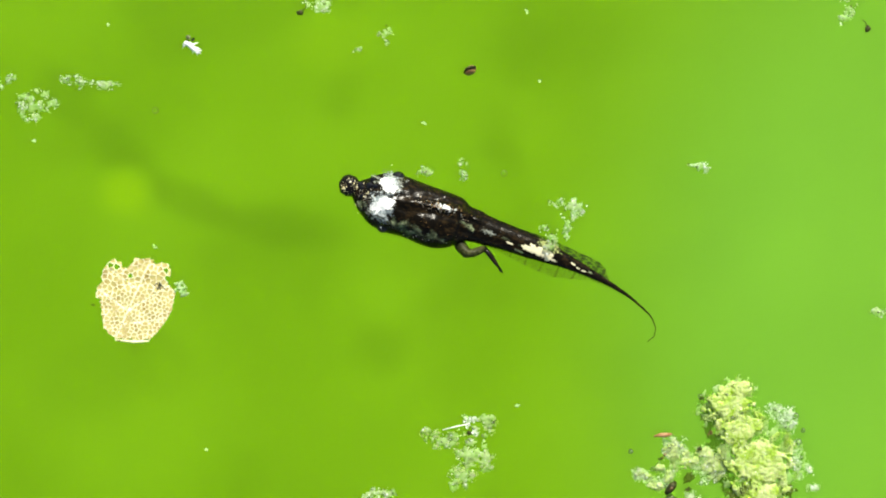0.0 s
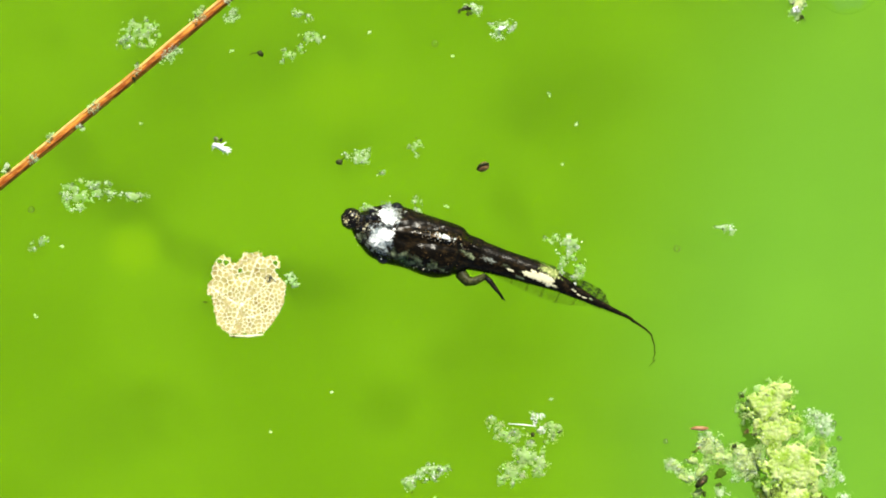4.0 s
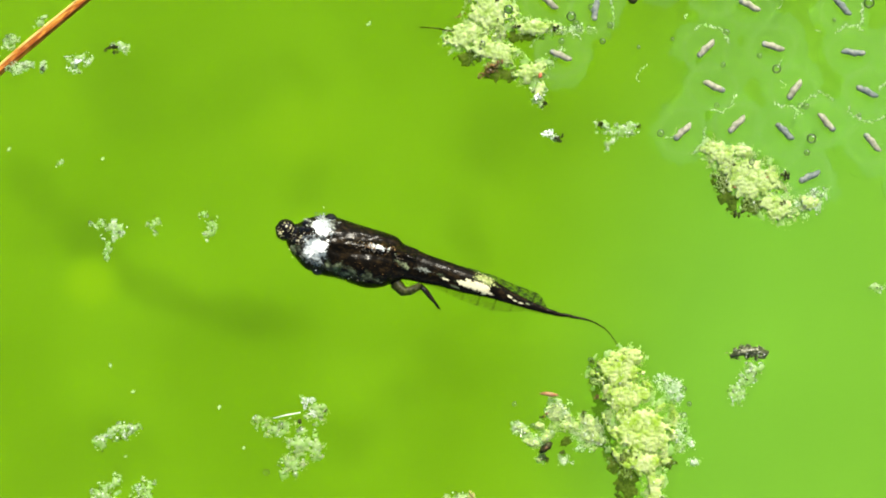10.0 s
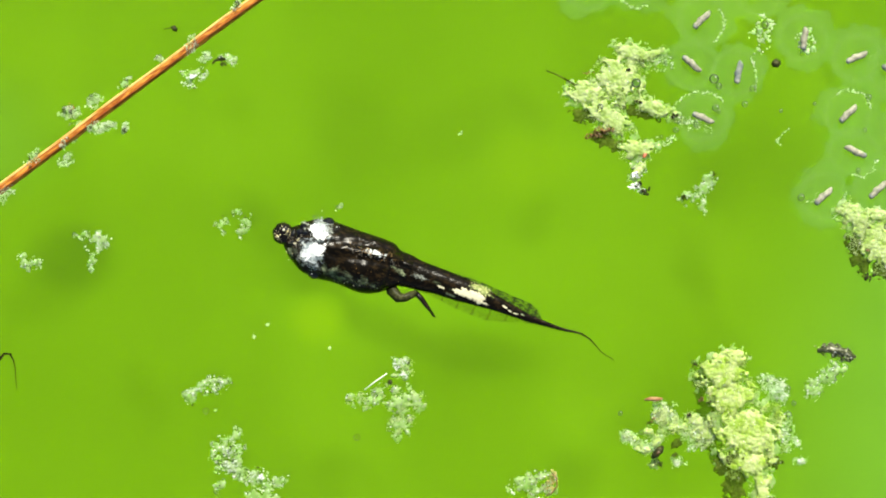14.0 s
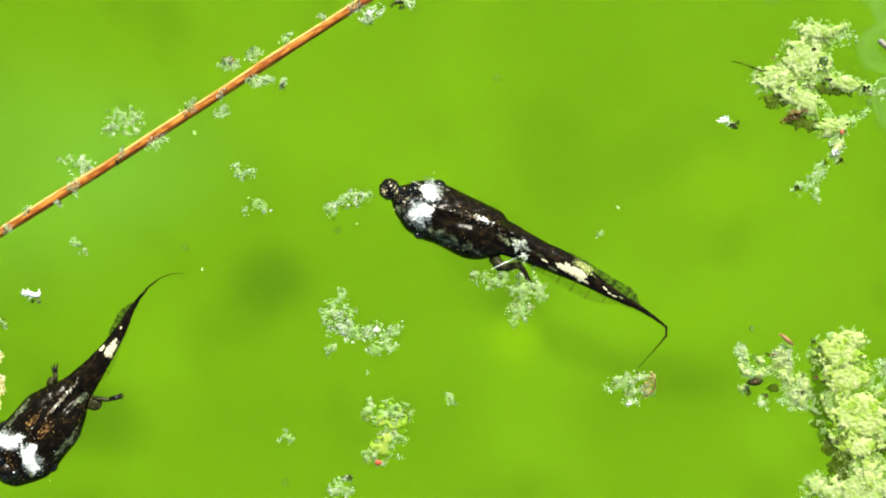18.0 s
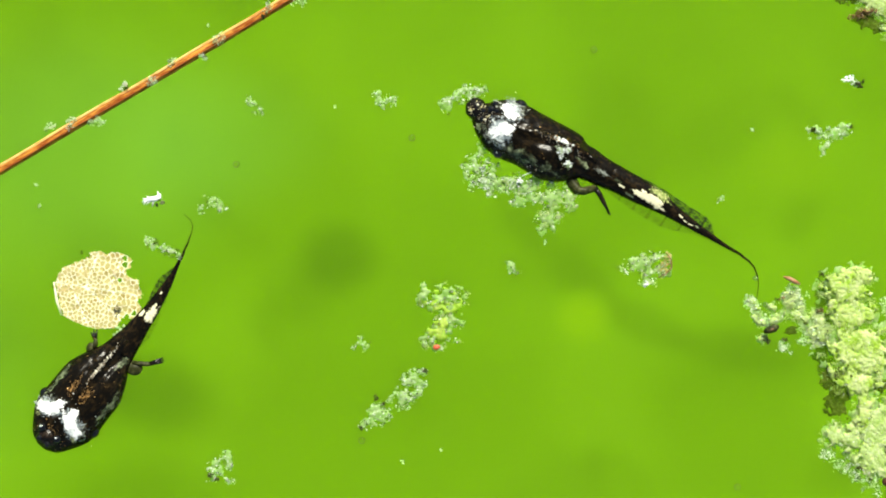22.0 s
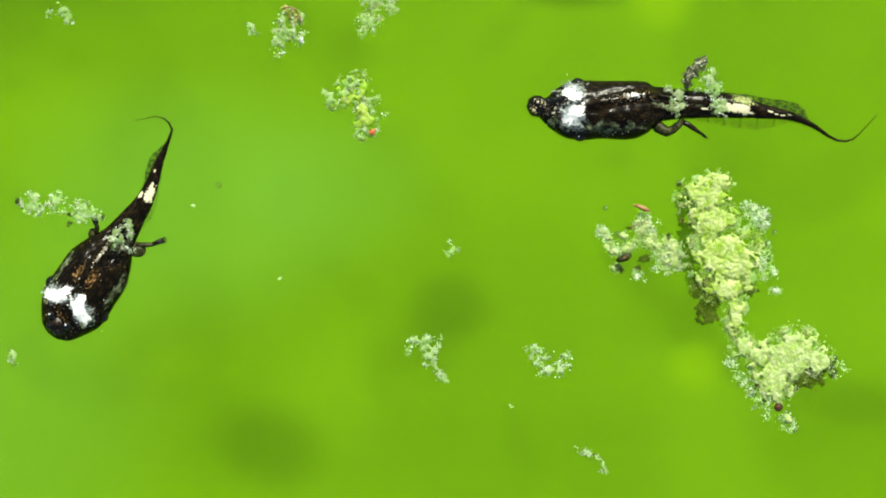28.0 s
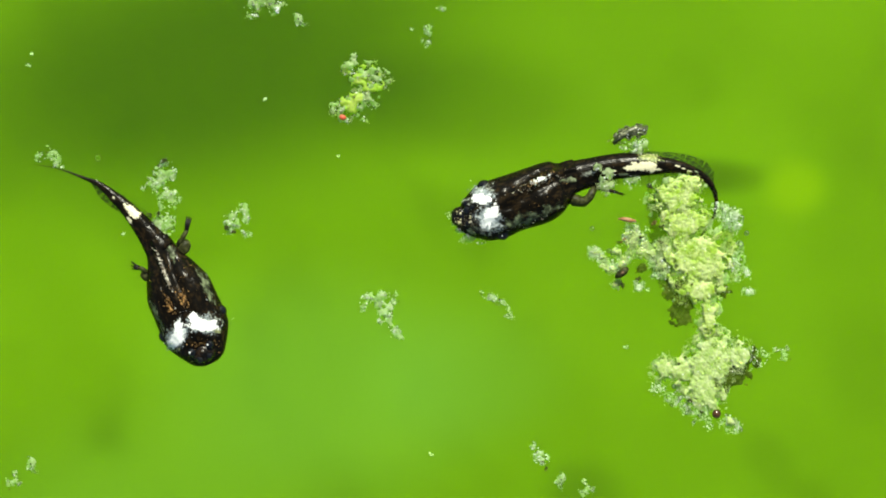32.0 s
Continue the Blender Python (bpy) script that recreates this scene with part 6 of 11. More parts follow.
    walk(stalk, [(0, at(-319, 885, 37.0)), (0.5, at(-337, 860, 37.0)), (1, at(-359, 717, 37.0)), (1.5, at(-354, 707, 36.8)), (2, at(-350, 702, 39.7)), (2.5, at(-336, 724, 40.8)), (3, at(-335, 694, 39.9)), (3.5, at(-353, 655, 39.0)), (4, at(-355, 625, 39.0)), (4.5, at(-370, 612, 40.1)), (5, at(-382, 601, 40.2)), (5.5, at(-396, 590, 40.3)), (6, at(-400, 568, 39.3)), (6.5, at(-429, 545, 40.1)), (7, at(-435, 538, 38.9)), (7.5, at(-445, 519, 41.2)), (8, at(-495, 526, 39.4)), (8.5, at(-553, 525, 38.8)), (9, at(-611, 529, 39.2)), (9.5, at(-684, 525, 37.6)), (10, at(-683, 557, 39.0)), (10.5, at(-710, 544, 39.0)), (11, at(-804, 531, 39.0)), (11.5, at(-832, 535, 39.0)), (12, at(-890, 533, 39.0)), (12.5, at(-984, 536, 37.4)), (13, at(-1025, 520, 36.8)), (13.5, at(-1094, 546, 35.8)), (14, at(-1114, 545, 35.8)), (14.5, at(-1172, 587, 37.1)), (15, at(-1182, 554, 34.4)), (15.5, at(-1220, 563, 33.4)), (16, at(-1246, 584, 32.3)), (16.5, at(-1270, 606, 32.3)), (17, at(-1293, 628, 31.3)), (17.5, at(-1317, 649, 31.3)), (18, at(-1338, 683, 31.9)), (18.5, at(-1352, 733, 32.3)), (19, at(-1341, 739, 31.7)), (19.5, at(-1322, 756, 32.3)), (20, at(-1306, 778, 31.9)), (20.5, at(-1283, 799, 32.1)), (21, at(-1291, 825, 31.3)), (21.5, at(-1273, 845, 30.5)), (22, at(-1252, 876, 30.7)), (22.5, at(-1311, 872, 28.7)), (23, at(-1339, 890, 28.7)), (23.5, at(-1419, 907, 28.7)), (24, at(-1493, 913, 27.6)), (24.5, at(-1582, 933, 27.6)), (25, at(-1633, 935, 25.7)), (25.5, at(-1676, 934, 22.8)), (26, at(-1723, 939, 20.9)), (26.5, at(-1779, 955, 17.9)), (27, at(-1877, 987, 18.0)), (27.5, at(-1934, 1002, 18.0)), (28, at(-1987, 1031, 18.0)), (28.5, at(-2020, 1078, 18.0)), (29, at(-2098, 1169, 18.0)), (29.5, at(-2140, 1259, 18.0)), (30, at(-2163, 1317, 18.0)), (30.5, at(-2171, 1406, 18.0)), (31, at(-2194, 1439, 18.0)), (31.5, at(-2269, 1533, 18.0)), (32, at(-2289, 1631, 18.0))])
    walk(tad_a, [(0, at(-98, 96, -20)), (0.5, at(-108, 117, -19)), (1, at(-88, 110, -19)), (1.5, at(-93, 129, -18)), (2, at(-95, 138, -19)), (2.5, at(-101, 173, -18)), (3, at(-106, 178, -18)), (3.5, at(-113, 180, -18)), (4, at(-119, 184, -18)), (4.5, at(-127, 187, -18)), (5, at(-135, 191, -18)), (5.5, at(-144, 196, -18)), (6, at(-135, 201, -18)), (6.5, at(-111, 210, -22)), (7, at(-85, 235, -21)), (7.5, at(-76, 239, -20)), (8, at(-91, 243, -18)), (8.5, at(-116, 248, -17)), (9, at(-148, 265, -21)), (9.5, at(-157, 260, -19)), (10, at(-129, 249, -17)), (10.5, at(-157, 245, -18)), (11, at(-220, 251, -19)), (11.5, at(-284, 254, -19)), (12, at(-361, 254, -18)), (12.5, at(-450, 274, -18)), (13, at(-524, 280, -18)), (13.5, at(-631, 318, -19)), (14, at(-710, 335, -19)), (14.5, at(-810, 354, -19)), (15, at(-886, 372, -20)), (15.5, at(-963, 386, -22)), (16, at(-977, 394, -23)), (16.5, at(-989, 408, -24)), (17, at(-1001, 426, -25)), (17.5, at(-1013, 445, -26)), (18, at(-1022, 459, -25)), (18.5, at(-1038, 468, -24)), (19, at(-1058, 475, -23)), (19.5, at(-1043, 488, -26)), (20, at(-1028, 502, -28)), (20.5, at(-1014, 514, -28)), (21, at(-1033, 523, -28)), (21.5, at(-1045, 528, -28)), (22, at(-1055, 542, -28)), (22.5, at(-1095, 561, -28)), (23, at(-1106, 577, -27)), (23.5, at(-1136, 599, -26)), (24, at(-1127, 627, -28)), (24.5, at(-1145, 660, -29)), (25, at(-1122, 653, -21)), (25.5, at(-1096, 648, -12)), (26, at(-1071, 644, -3)), (26.5, at(-1052, 644, 5)), (27, at(-1081, 679, 6)), (27.5, at(-1128, 683, 4)), (28, at(-1223, 704, 0)), (28.5, at(-1333, 740, 1)), (29, at(-1433, 785, 2)), (29.5, at(-1523, 826, 4)), (30, at(-1583, 843, 5)), (30.5, at(-1635, 889, 5)), (31, at(-1678, 918, 5)), (31.5, at(-1726, 974, 9)), (32, at(-1719, 1004, 19))])
    walk(tad_a_tail[0], [(0, at(150, 0, 1)), (1, at(150, 0, 2)), (2, at(150, 0, 1)), (3, at(150, 0, 1)), (5.5, at(150, 0, 1)), (6, at(150, 0, 1)), (7, at(150, 0, 1)), (7.5, at(150, 0, 1)), (8, at(150, 0, 1)), (9, at(150, 0, 1)), (10, at(150, 0, 1)), (11, at(150, 0, 1)), (12, at(150, 0, 1)), (13, at(150, 0, 1)), (14, at(150, 0, 1)), (15, at(150, 0, 1)), (15.5, at(150, 0, 1)), (17.5, at(150, 0, 0)), (18, at(150, 0, 1)), (19, at(150, 0, 0)), (20, at(150, 0, 1)), (21, at(150, 0, 1)), (22, at(150, 0, 1)), (23, at(150, 0, 2)), (24, at(150, 0, 1)), (24.5, at(150, 0, 0)), (26.5, at(150, 0, -1)), (27, at(150, 0, -0)), (28, at(150, 0, -1)), (29, at(150, 0, -1)), (30, at(150, 0, -0)), (31, at(150, 0, 5)), (32, at(150, 0, -4))])
    walk(tad_a_tail[1], [(0, at(180, 0, 1)), (1, at(180, 1, 2)), (2, at(180, 1, 1)), (3, at(180, 1, 1)), (5.5, at(180, 0, 1)), (6, at(180, 1, 2)), (7, at(180, 0, 1)), (7.5, at(180, 1, 1)), (8, at(180, 0, 1)), (9, at(180, 1, 2)), (10, at(180, 0, 1)), (11, at(180, 1, 1)), (12, at(180, 0, 1)), (13, at(180, 0, 1)), (14, at(180, 0, 1)), (15, at(180, 0, 1)), (15.5, at(180, 0, 1)), (17.5, at(180, 0, 0)), (18, at(180, 1, 1)), (19, at(180, 0, 1)), (20, at(180, 0, 1)), (21, at(180, 0, 1)), (22, at(180, 0, 1)), (23, at(180, 1, 2)), (24, at(180, 0, 1)), (24.5, at(180, 0, 0)), (26.5, at(180, -1, -1)), (27, at(180, -0, -1)), (28, at(180, -0, -1)), (29, at(180, -1, -1)), (30, at(180, -0, -0)), (31, at(180, 3, 5)), (32, at(180, -2, -4))])
    walk(tad_a_tail[2], [(0, at(210, 1, 0)), (1, at(210, 2, 1)), (2, at(210, 1, 1)), (3, at(210, 1, 1)), (5.5, at(210, 1, 1)), (6, at(210, 2, 1)), (7, at(210, 1, 1)), (7.5, at(210, 1, 1)), (8, at(210, 1, 1)), (9, at(210, 2, 1)), (10, at(210, 1, 1)), (11, at(210, 1, 1)), (12, at(210, 1, 1)), (13, at(210, 1, 0)), (14, at(210, 1, 1)), (15, at(210, 1, 0)), (15.5, at(210, 1, 1)), (17.5, at(210, 0, 0)), (18, at(210, 1, 1)), (19, at(210, 1, 0)), (20, at(210, 1, 1)), (21, at(210, 1, 1)), (22, at(210, 1, 0)), (23, at(210, 3, 2)), (24, at(210, 1, 1)), (24.5, at(210, 0, 0)), (26.5, at(210, -1, -2)), (27, at(210, -1, -1)), (28, at(210, -1, -1)), (29, at(210, -1, -3)), (30, at(210, -0, -1)), (31, at(210, 5, 5)), (32, at(210, -4, -7))])
    walk(tad_a_tail[3], [(0, at(240, 1, -0)), (1, at(240, 2, -1)), (2, at(240, 1, 0)), (3, at(240, 2, -0)), (5.5, at(240, 1, -0)), (6, at(240, 2, 0)), (7, at(240, 1, 0)), (7.5, at(240, 2, -0)), (8, at(240, 1, 0)), (9, at(240, 2, -0)), (10, at(240, 1, -0)), (11, at(240, 2, 0)), (12, at(240, 1, -0)), (13, at(240, 1, -0)), (14, at(240, 1, -0)), (15, at(240, 1, -0)), (15.5, at(240, 1, 0)), (17.5, at(240, 0, 0)), (18, at(240, 2, -0)), (19, at(240, 1, -0)), (20, at(240, 1, -0)), (21, at(240, 1, -0)), (22, at(240, 1, -0)), (23, at(240, 4, 2)), (24, at(240, 1, 0)), (24.5, at(240, 0, 0)), (26.5, at(240, -2, -6)), (27, at(240, -1, -4)), (28, at(240, -1, -3)), (29, at(240, -3, -5)), (30, at(240, -1, -5)), (31, at(240, 8, 4)), (32, at(240, -8, -14))])
    walk(tad_a_tail[4], [(0, at(270, 1, -2)), (1, at(270, 2, -3)), (2, at(270, 1, -1)), (3, at(270, 2, -3)), (5.5, at(270, 1, -2)), (6, at(270, 2, -2)), (7, at(270, 1, -1)), (7.5, at(270, 2, -2)), (8, at(270, 1, -1)), (9, at(270, 2, -3)), (10, at(270, 1, -1)), (11, at(270, 2, -1)), (12, at(270, 1, -2)), (13, at(270, 1, -3)), (14, at(270, 1, -1)), (15, at(270, 1, -2)), (15.5, at(270, 2, -2)), (17.5, at(270, 0, 0)), (18, at(270, 2, -3)), (19, at(270, 0, -2)), (20, at(270, 1, -2)), (21, at(270, 1, -2)), (22, at(270, 1, -2)), (23, at(270, 4, -0)), (24, at(270, 1, -2)), (24.5, at(270, 1, -0)), (26.5, at(270, -5, -14)), (27, at(270, -3, -9)), (28, at(270, -3, -7)), (29, at(270, -6, -9)), (30, at(270, -4, -10)), (31, at(270, 10, 2)), (32, at(269, -15, -19))])
    walk(tad_a_tail[5], [(0, at(300, -0, -4)), (1, at(300, 0, -7)), (2, at(300, 1, -2)), (3, at(300, 0, -7)), (5.5, at(300, 0, -5)), (6, at(300, 1, -6)), (7, at(300, 1, -3)), (7.5, at(300, 1, -5)), (8, at(300, 1, -2)), (9, at(300, 0, -7)), (10, at(300, 1, -4)), (11, at(300, 1, -4)), (12, at(300, 0, -4)), (13, at(300, -1, -8)), (14, at(300, 0, -4)), (15, at(300, -0, -6)), (15.5, at(300, 1, -7)), (17.5, at(300, 1, 1)), (18, at(300, 0, -7)), (19, at(300, -1, -8)), (20, at(300, 0, -5)), (21, at(300, 0, -6)), (22, at(300, -0, -5)), (23, at(300, 4, -5)), (24, at(300, 0, -6)), (24.5, at(300, 0, -1)), (26.5, at(299, -13, -18)), (27, at(300, -8, -9)), (28, at(300, -6, -10)), (29, at(299, -10, -12)), (30, at(299, -9, -12)), (31, at(300, 11, -3)), (32, at(297, -25, -20))])
    walk(tad_a_tail[6], [(0, at(330, -2, -6)), (1, at(330, -4, -10)), (2, at(330, -0, -3)), (3, at(330, -4, -10)), (5.5, at(330, -3, -8)), (6, at(330, -2, -10)), (7, at(330, -1, -5)), (7.5, at(330, -2, -7)), (8, at(330, -1, -4)), (9, at(330, -3, -9)), (10, at(330, -2, -6)), (11, at(330, -1, -7)), (12, at(330, -2, -6)), (13, at(330, -5, -11)), (14, at(330, -2, -6)), (15, at(330, -3, -8)), (15.5, at(330, -3, -10)), (17.5, at(330, 1, 1)), (18, at(330, -4, -8)), (19, at(330, -5, -7)), (20, at(330, -2, -7)), (21, at(330, -3, -8)), (22, at(330, -3, -7)), (23, at(330, 2, -8)), (24, at(330, -3, -7)), (24.5, at(330, -0, -0)), (26.5, at(327, -22, -19)), (27, at(329, -13, -6)), (28, at(329, -12, -8)), (29, at(329, -16, -12)), (30, at(329, -15, -10)), (31, at(329, 9, -8)), (32, at(325, -35, -27))])
    walk(tad_a_tail[7], [(0, at(360, -5, -7)), (1, at(359, -9, -11)), (2, at(360, -2, -4)), (3, at(359, -9, -11)), (5.5, at(360, -7, -7)), (6, at(359, -7, -10)), (7, at(360, -3, -0)), (7.5, at(360, -5, -8)), (8, at(360, -3, -5)), (9, at(359, -8, -11)), (10, at(360, -5, -5)), (11, at(360, -5, -7)), (12, at(360, -5, -6)), (13, at(359, -10, -8)), (14, at(360, -5, -5)), (15, at(360, -7, -7)), (15.5, at(359, -8, -4)), (17.5, at(360, 2, 1)), (18, at(359, -8, -4)), (19, at(359, -8, 2)), (20, at(360, -6, -6)), (21, at(359, -7, -7)), (22, at(360, -6, -6)), (23, at(360, -2, -2)), (24, at(360, -6, 1)), (24.5, at(360, -0, 2)), (26.5, at(356, -32, -15)), (27, at(359, -16, -6)), (28, at(359, -16, -11)), (29, at(358, -23, -11)), (30, at(358, -21, -9)), (31, at(359, 5, -12)), (32, at(352, -49, -39))])
    walk(tad_a_tail[8], [(0, at(390, -9, -7)), (1, at(389, -14, -11)), (2, at(390, -4, -5)), (3, at(389, -15, -10)), (5.5, at(389, -10, -5)), (6, at(389, -13, -9)), (7, at(390, -4, 1)), (7.5, at(389, -9, -8)), (8, at(390, -5, -5)), (9, at(389, -13, -10)), (10, at(390, -7, -3)), (11, at(389, -9, -6)), (12, at(390, -8, -6)), (13, at(389, -15, -3)), (14, at(390, -8, -2)), (15, at(389, -11, -2)), (15.5, at(389, -11, -3)), (17.5, at(390, 2, 0)), (18, at(389, -10, -2)), (19, at(389, -7, 2)), (20, at(389, -9, -4)), (21, at(389, -11, -6)), (22, at(389, -9, -3)), (23, at(389, -3, 1)), (24, at(390, -6, 6)), (24.5, at(390, 1, -3)), (26.5, at(385, -39, -13)), (27, at(389, -19, -8)), (28, at(388, -22, -20)), (29, at(388, -28, -11)), (30, at(388, -25, -12)), (31, at(389, -1, -17)), (32, at(375, -68, -53, 0))])
    walk(tad_a_tail[9], [(0, at(404, -11, -8)), (1, at(403, -17, -11)), (2, at(405, -6, -6)), (3, at(403, -17, -7)), (5.5, at(404, -11, -4)), (6, at(404, -15, -8)), (7, at(405, -3, -0)), (7.5, at(404, -11, -7)), (8, at(405, -6, -5)), (9, at(404, -16, -10)), (10, at(405, -8, -1)), (11, at(404, -10, -5)), (12, at(404, -9, -4)), (13, at(404, -15, -0)), (14, at(405, -8, -1)), (15, at(404, -11, 1)), (15.5, at(404, -11, -2)), (17.5, at(405, 2, -3)), (18, at(404, -10, -4)), (19, at(404, -7, -1)), (20, at(404, -10, -2)), (21, at(404, -13, -7)), (22, at(404, -10, -2)), (23, at(404, -3, -2)), (24, at(404, -4, 3)), (24.5, at(405, 0, -7)), (26.5, at(399, -43, -12)), (27, at(404, -21, -20)), (28, at(402, -27, -25)), (29, at(402, -31, -12)), (30, at(402, -29, -13)), (31, at(403, -5, -23)), (32, at(384, -80, -67, 0))])
    walk(tad_a_tail[10], [(0, at(419, -13, -10)), (1, at(418, -20, -10)), (2, at(420, -7, -7)), (3, at(418, -19, -5)), (5.5, at(419, -13, -5)), (6, at(418, -17, -4)), (7, at(420, -3, -3)), (7.5, at(419, -13, -7)), (8, at(420, -8, -5)), (9, at(418, -19, -10)), (10, at(420, -8, 3)), (11, at(419, -11, -4)), (12, at(419, -11, -3)), (13, at(419, -16, 2)), (14, at(420, -8, 1)), (15, at(419, -11, 4)), (15.5, at(419, -12, -2)), (17.5, at(420, 1, -7)), (18, at(419, -11, -6)), (19, at(419, -7, -3)), (20, at(419, -11, -3)), (21, at(419, -14, -9)), (22, at(419, -11, -3)), (23, at(419, -4, -7)), (24, at(419, -3, -2)), (24.5, at(420, -1, -9)), (26.5, at(414, -46, -12)), (27, at(418, -26, -30)), (28, at(416, -33, -28)), (29, at(417, -34, -13)), (30, at(417, -32, -18)), (31, at(417, -11, -32)), (32, at(390, -94, -82, -4))])
    walk(tad_a_tail[11], [(0, at(434, -16, -13)), (1, at(433, -23, -9)), (2, at(435, -9, -9)), (3, at(433, -21, -5)), (5.5, at(434, -14, -7)), (6, at(433, -18, 4)), (7, at(435, -4, -8)), (7.5, at(434, -15, -8)), (8, at(435, -9, -6)), (9, at(433, -21, -11)), (10, at(435, -8, 5)), (11, at(434, -13, -5)), (12, at(434, -11, -3)), (13, at(434, -15, 5)), (14, at(435, -8, 1)), (15, at(434, -10, 4)), (15.5, at(434, -12, -0)), (17.5, at(435, -1, -10)), (18, at(434, -13, -8)), (19, at(434, -8, -7)), (20, at(434, -12, -7)), (21, at(434, -17, -11)), (22, at(434, -12, -4)), (23, at(434, -5, -10)), (24, at(434, -4, -4)), (24.5, at(435, -4, -10)), (26.5, at(429, -49, -13)), (27, at(431, -34, -34)), (28, at(429, -40, -34)), (29, at(432, -38, -16)), (30, at(431, -37, -29)), (31, at(429, -19, -42)), (32, at(392, -109, -97, -8))])
    walk(tad_a_tail[12], [(0, at(449, -19, -16)), (1, at(448, -25, -9)), (2, at(449, -11, -11)), (3, at(448, -22, -10)), (5.5, at(449, -16, -11)), (6, at(448, -17, 6)), (7, at(450, -6, -15)), (7.5, at(449, -17, -12)), (8, at(450, -11, -8)), (9, at(448, -24, -10)), (10, at(449, -6, 7)), (11, at(449, -14, -8)), (12, at(449, -12, -5)), (13, at(449, -14, 8)), (14, at(450, -8, 4)), (15, at(449, -9, 3)), (15.5, at(449, -13, 1)), (17.5, at(450, -3, -12)), (18, at(449, -15, -13)), (19, at(449, -9, -14)), (20, at(449, -14, -15)), (21, at(449, -20, -13)), (22, at(449, -13, -3)), (23, at(449, -8, -12)), (24, at(449, -5, -10)), (24.5, at(449, -6, -11)), (26.5, at(443, -53, -13)), (27, at(443, -42, -34)), (28, at(442, -49, -35)), (29, at(446, -42, -23)), (30, at(444, -44, -36)), (31, at(441, -29, -54)), (32, at(390, -124, -113, -12))])
    walk(tad_a_tail[13], [(0, at(463, -23, -18)), (1, at(463, -28, -10)), (2, at(464, -14, -13)), (3, at(463, -25, -13)), (5.5, at(464, -19, -16)), (6, at(463, -16, -7)), (7, at(464, -10, -23)), (7.5, at(464, -20, -18)), (8, at(464, -13, -10)), (9, at(463, -27, -8)), (10, at(464, -5, 7)), (11, at(464, -16, -14)), (12, at(464, -14, -10)), (13, at(464, -12, 12)), (14, at(465, -7, 8)), (15, at(464, -8, -2)), (15.5, at(464, -12, 4)), (17.5, at(464, -6, -17)), (18, at(464, -18, -16)), (19, at(464, -13, -24)), (20, at(464, -17, -24)), (21, at(463, -23, -15)), (22, at(464, -13, -5)), (23, at(464, -11, -13)), (24, at(464, -8, -19)), (24.5, at(464, -9, -13)), (26.5, at(458, -56, -13)), (27, at(456, -51, -33)), (28, at(454, -57, -27)), (29, at(460, -48, -36)), (30, at(457, -53, -41)), (31, at(449, -41, -64)), (32, at(385, -138, -127, -16))])
    walk(tad_a_tail[14], [(0, at(477, -28, -21)), (1, at(477, -30, -13)), (2, at(479, -18, -14)), (3, at(478, -28, -16)), (5.5, at(478, -23, -24)), (6, at(478, -17, -31)), (7, at(478, -16, -31)), (7.5, at(478, -25, -23)), (8, at(479, -15, -13)), (9, at(477, -29, -8)), (10, at(479, -3, 4)), (11, at(479, -20, -16)), (12, at(479, -16, -9)), (13, at(478, -9, 12)), (14, at(479, -5, 4)), (15, at(479, -9, -7)), (15.5, at(479, -11, 16)), (17.5, at(479, -11, -35)), (18, at(478, -23, -64)), (19, at(478, -19, -28)), (20, at(477, -24, -32)), (21, at(478, -27, -17)), (22, at(479, -15, -9)), (23, at(478, -14, -15)), (24, at(478, -12, -27)), (24.5, at(479, -12, -14)), (26.5, at(473, -59, -13)), (27, at(468, -59, -33)), (28, at(467, -64, -6)), (29, at(472, -57, -51)), (30, at(468, -62, -49)), (31, at(456, -55, -68)), (32, at(376, -150, -137, -20))])
    walk(tad_a_tail[15], [(0, at(491, -33, -25)), (1, at(492, -34, -20)), (2, at(493, -21, -13)), (3, at(492, -32, -21)), (5.5, at(492, -29, -43)), (6, at(491, -25, -58)), (7, at(491, -23, -42)), (7.5, at(492, -31, -21)), (8, at(494, -19, -16)), (9, at(492, -31, -2)), (10, at(494, -2, -3)), (11, at(493, -24, -8)), (12, at(494, -19, 5)), (13, at(493, -6, 7)), (14, at(494, -4, -13)), (15, at(494, -11, -9)), (15.5, at(493, -7, 47)), (16.5, at(492, -13, -7)), (17.5, at(491, -19, -61)), (18, at(484, -35, -102)), (19, at(491, -26, -27)), (20, at(490, -31, -37)), (21, at(492, -31, -15)), (22, at(494, -17, -22)), (23, at(493, -18, -17)), (24, at(492, -19, -26)), (24.5, at(493, -16, -16)), (26.5, at(487, -62, -13)), (27, at(481, -67, -33)), (28, at(482, -66, 16)), (29, at(481, -68, -58)), (30, at(478, -74, -65)), (31, at(462, -69, -67)), (32, at(365, -160, -143, -24))])
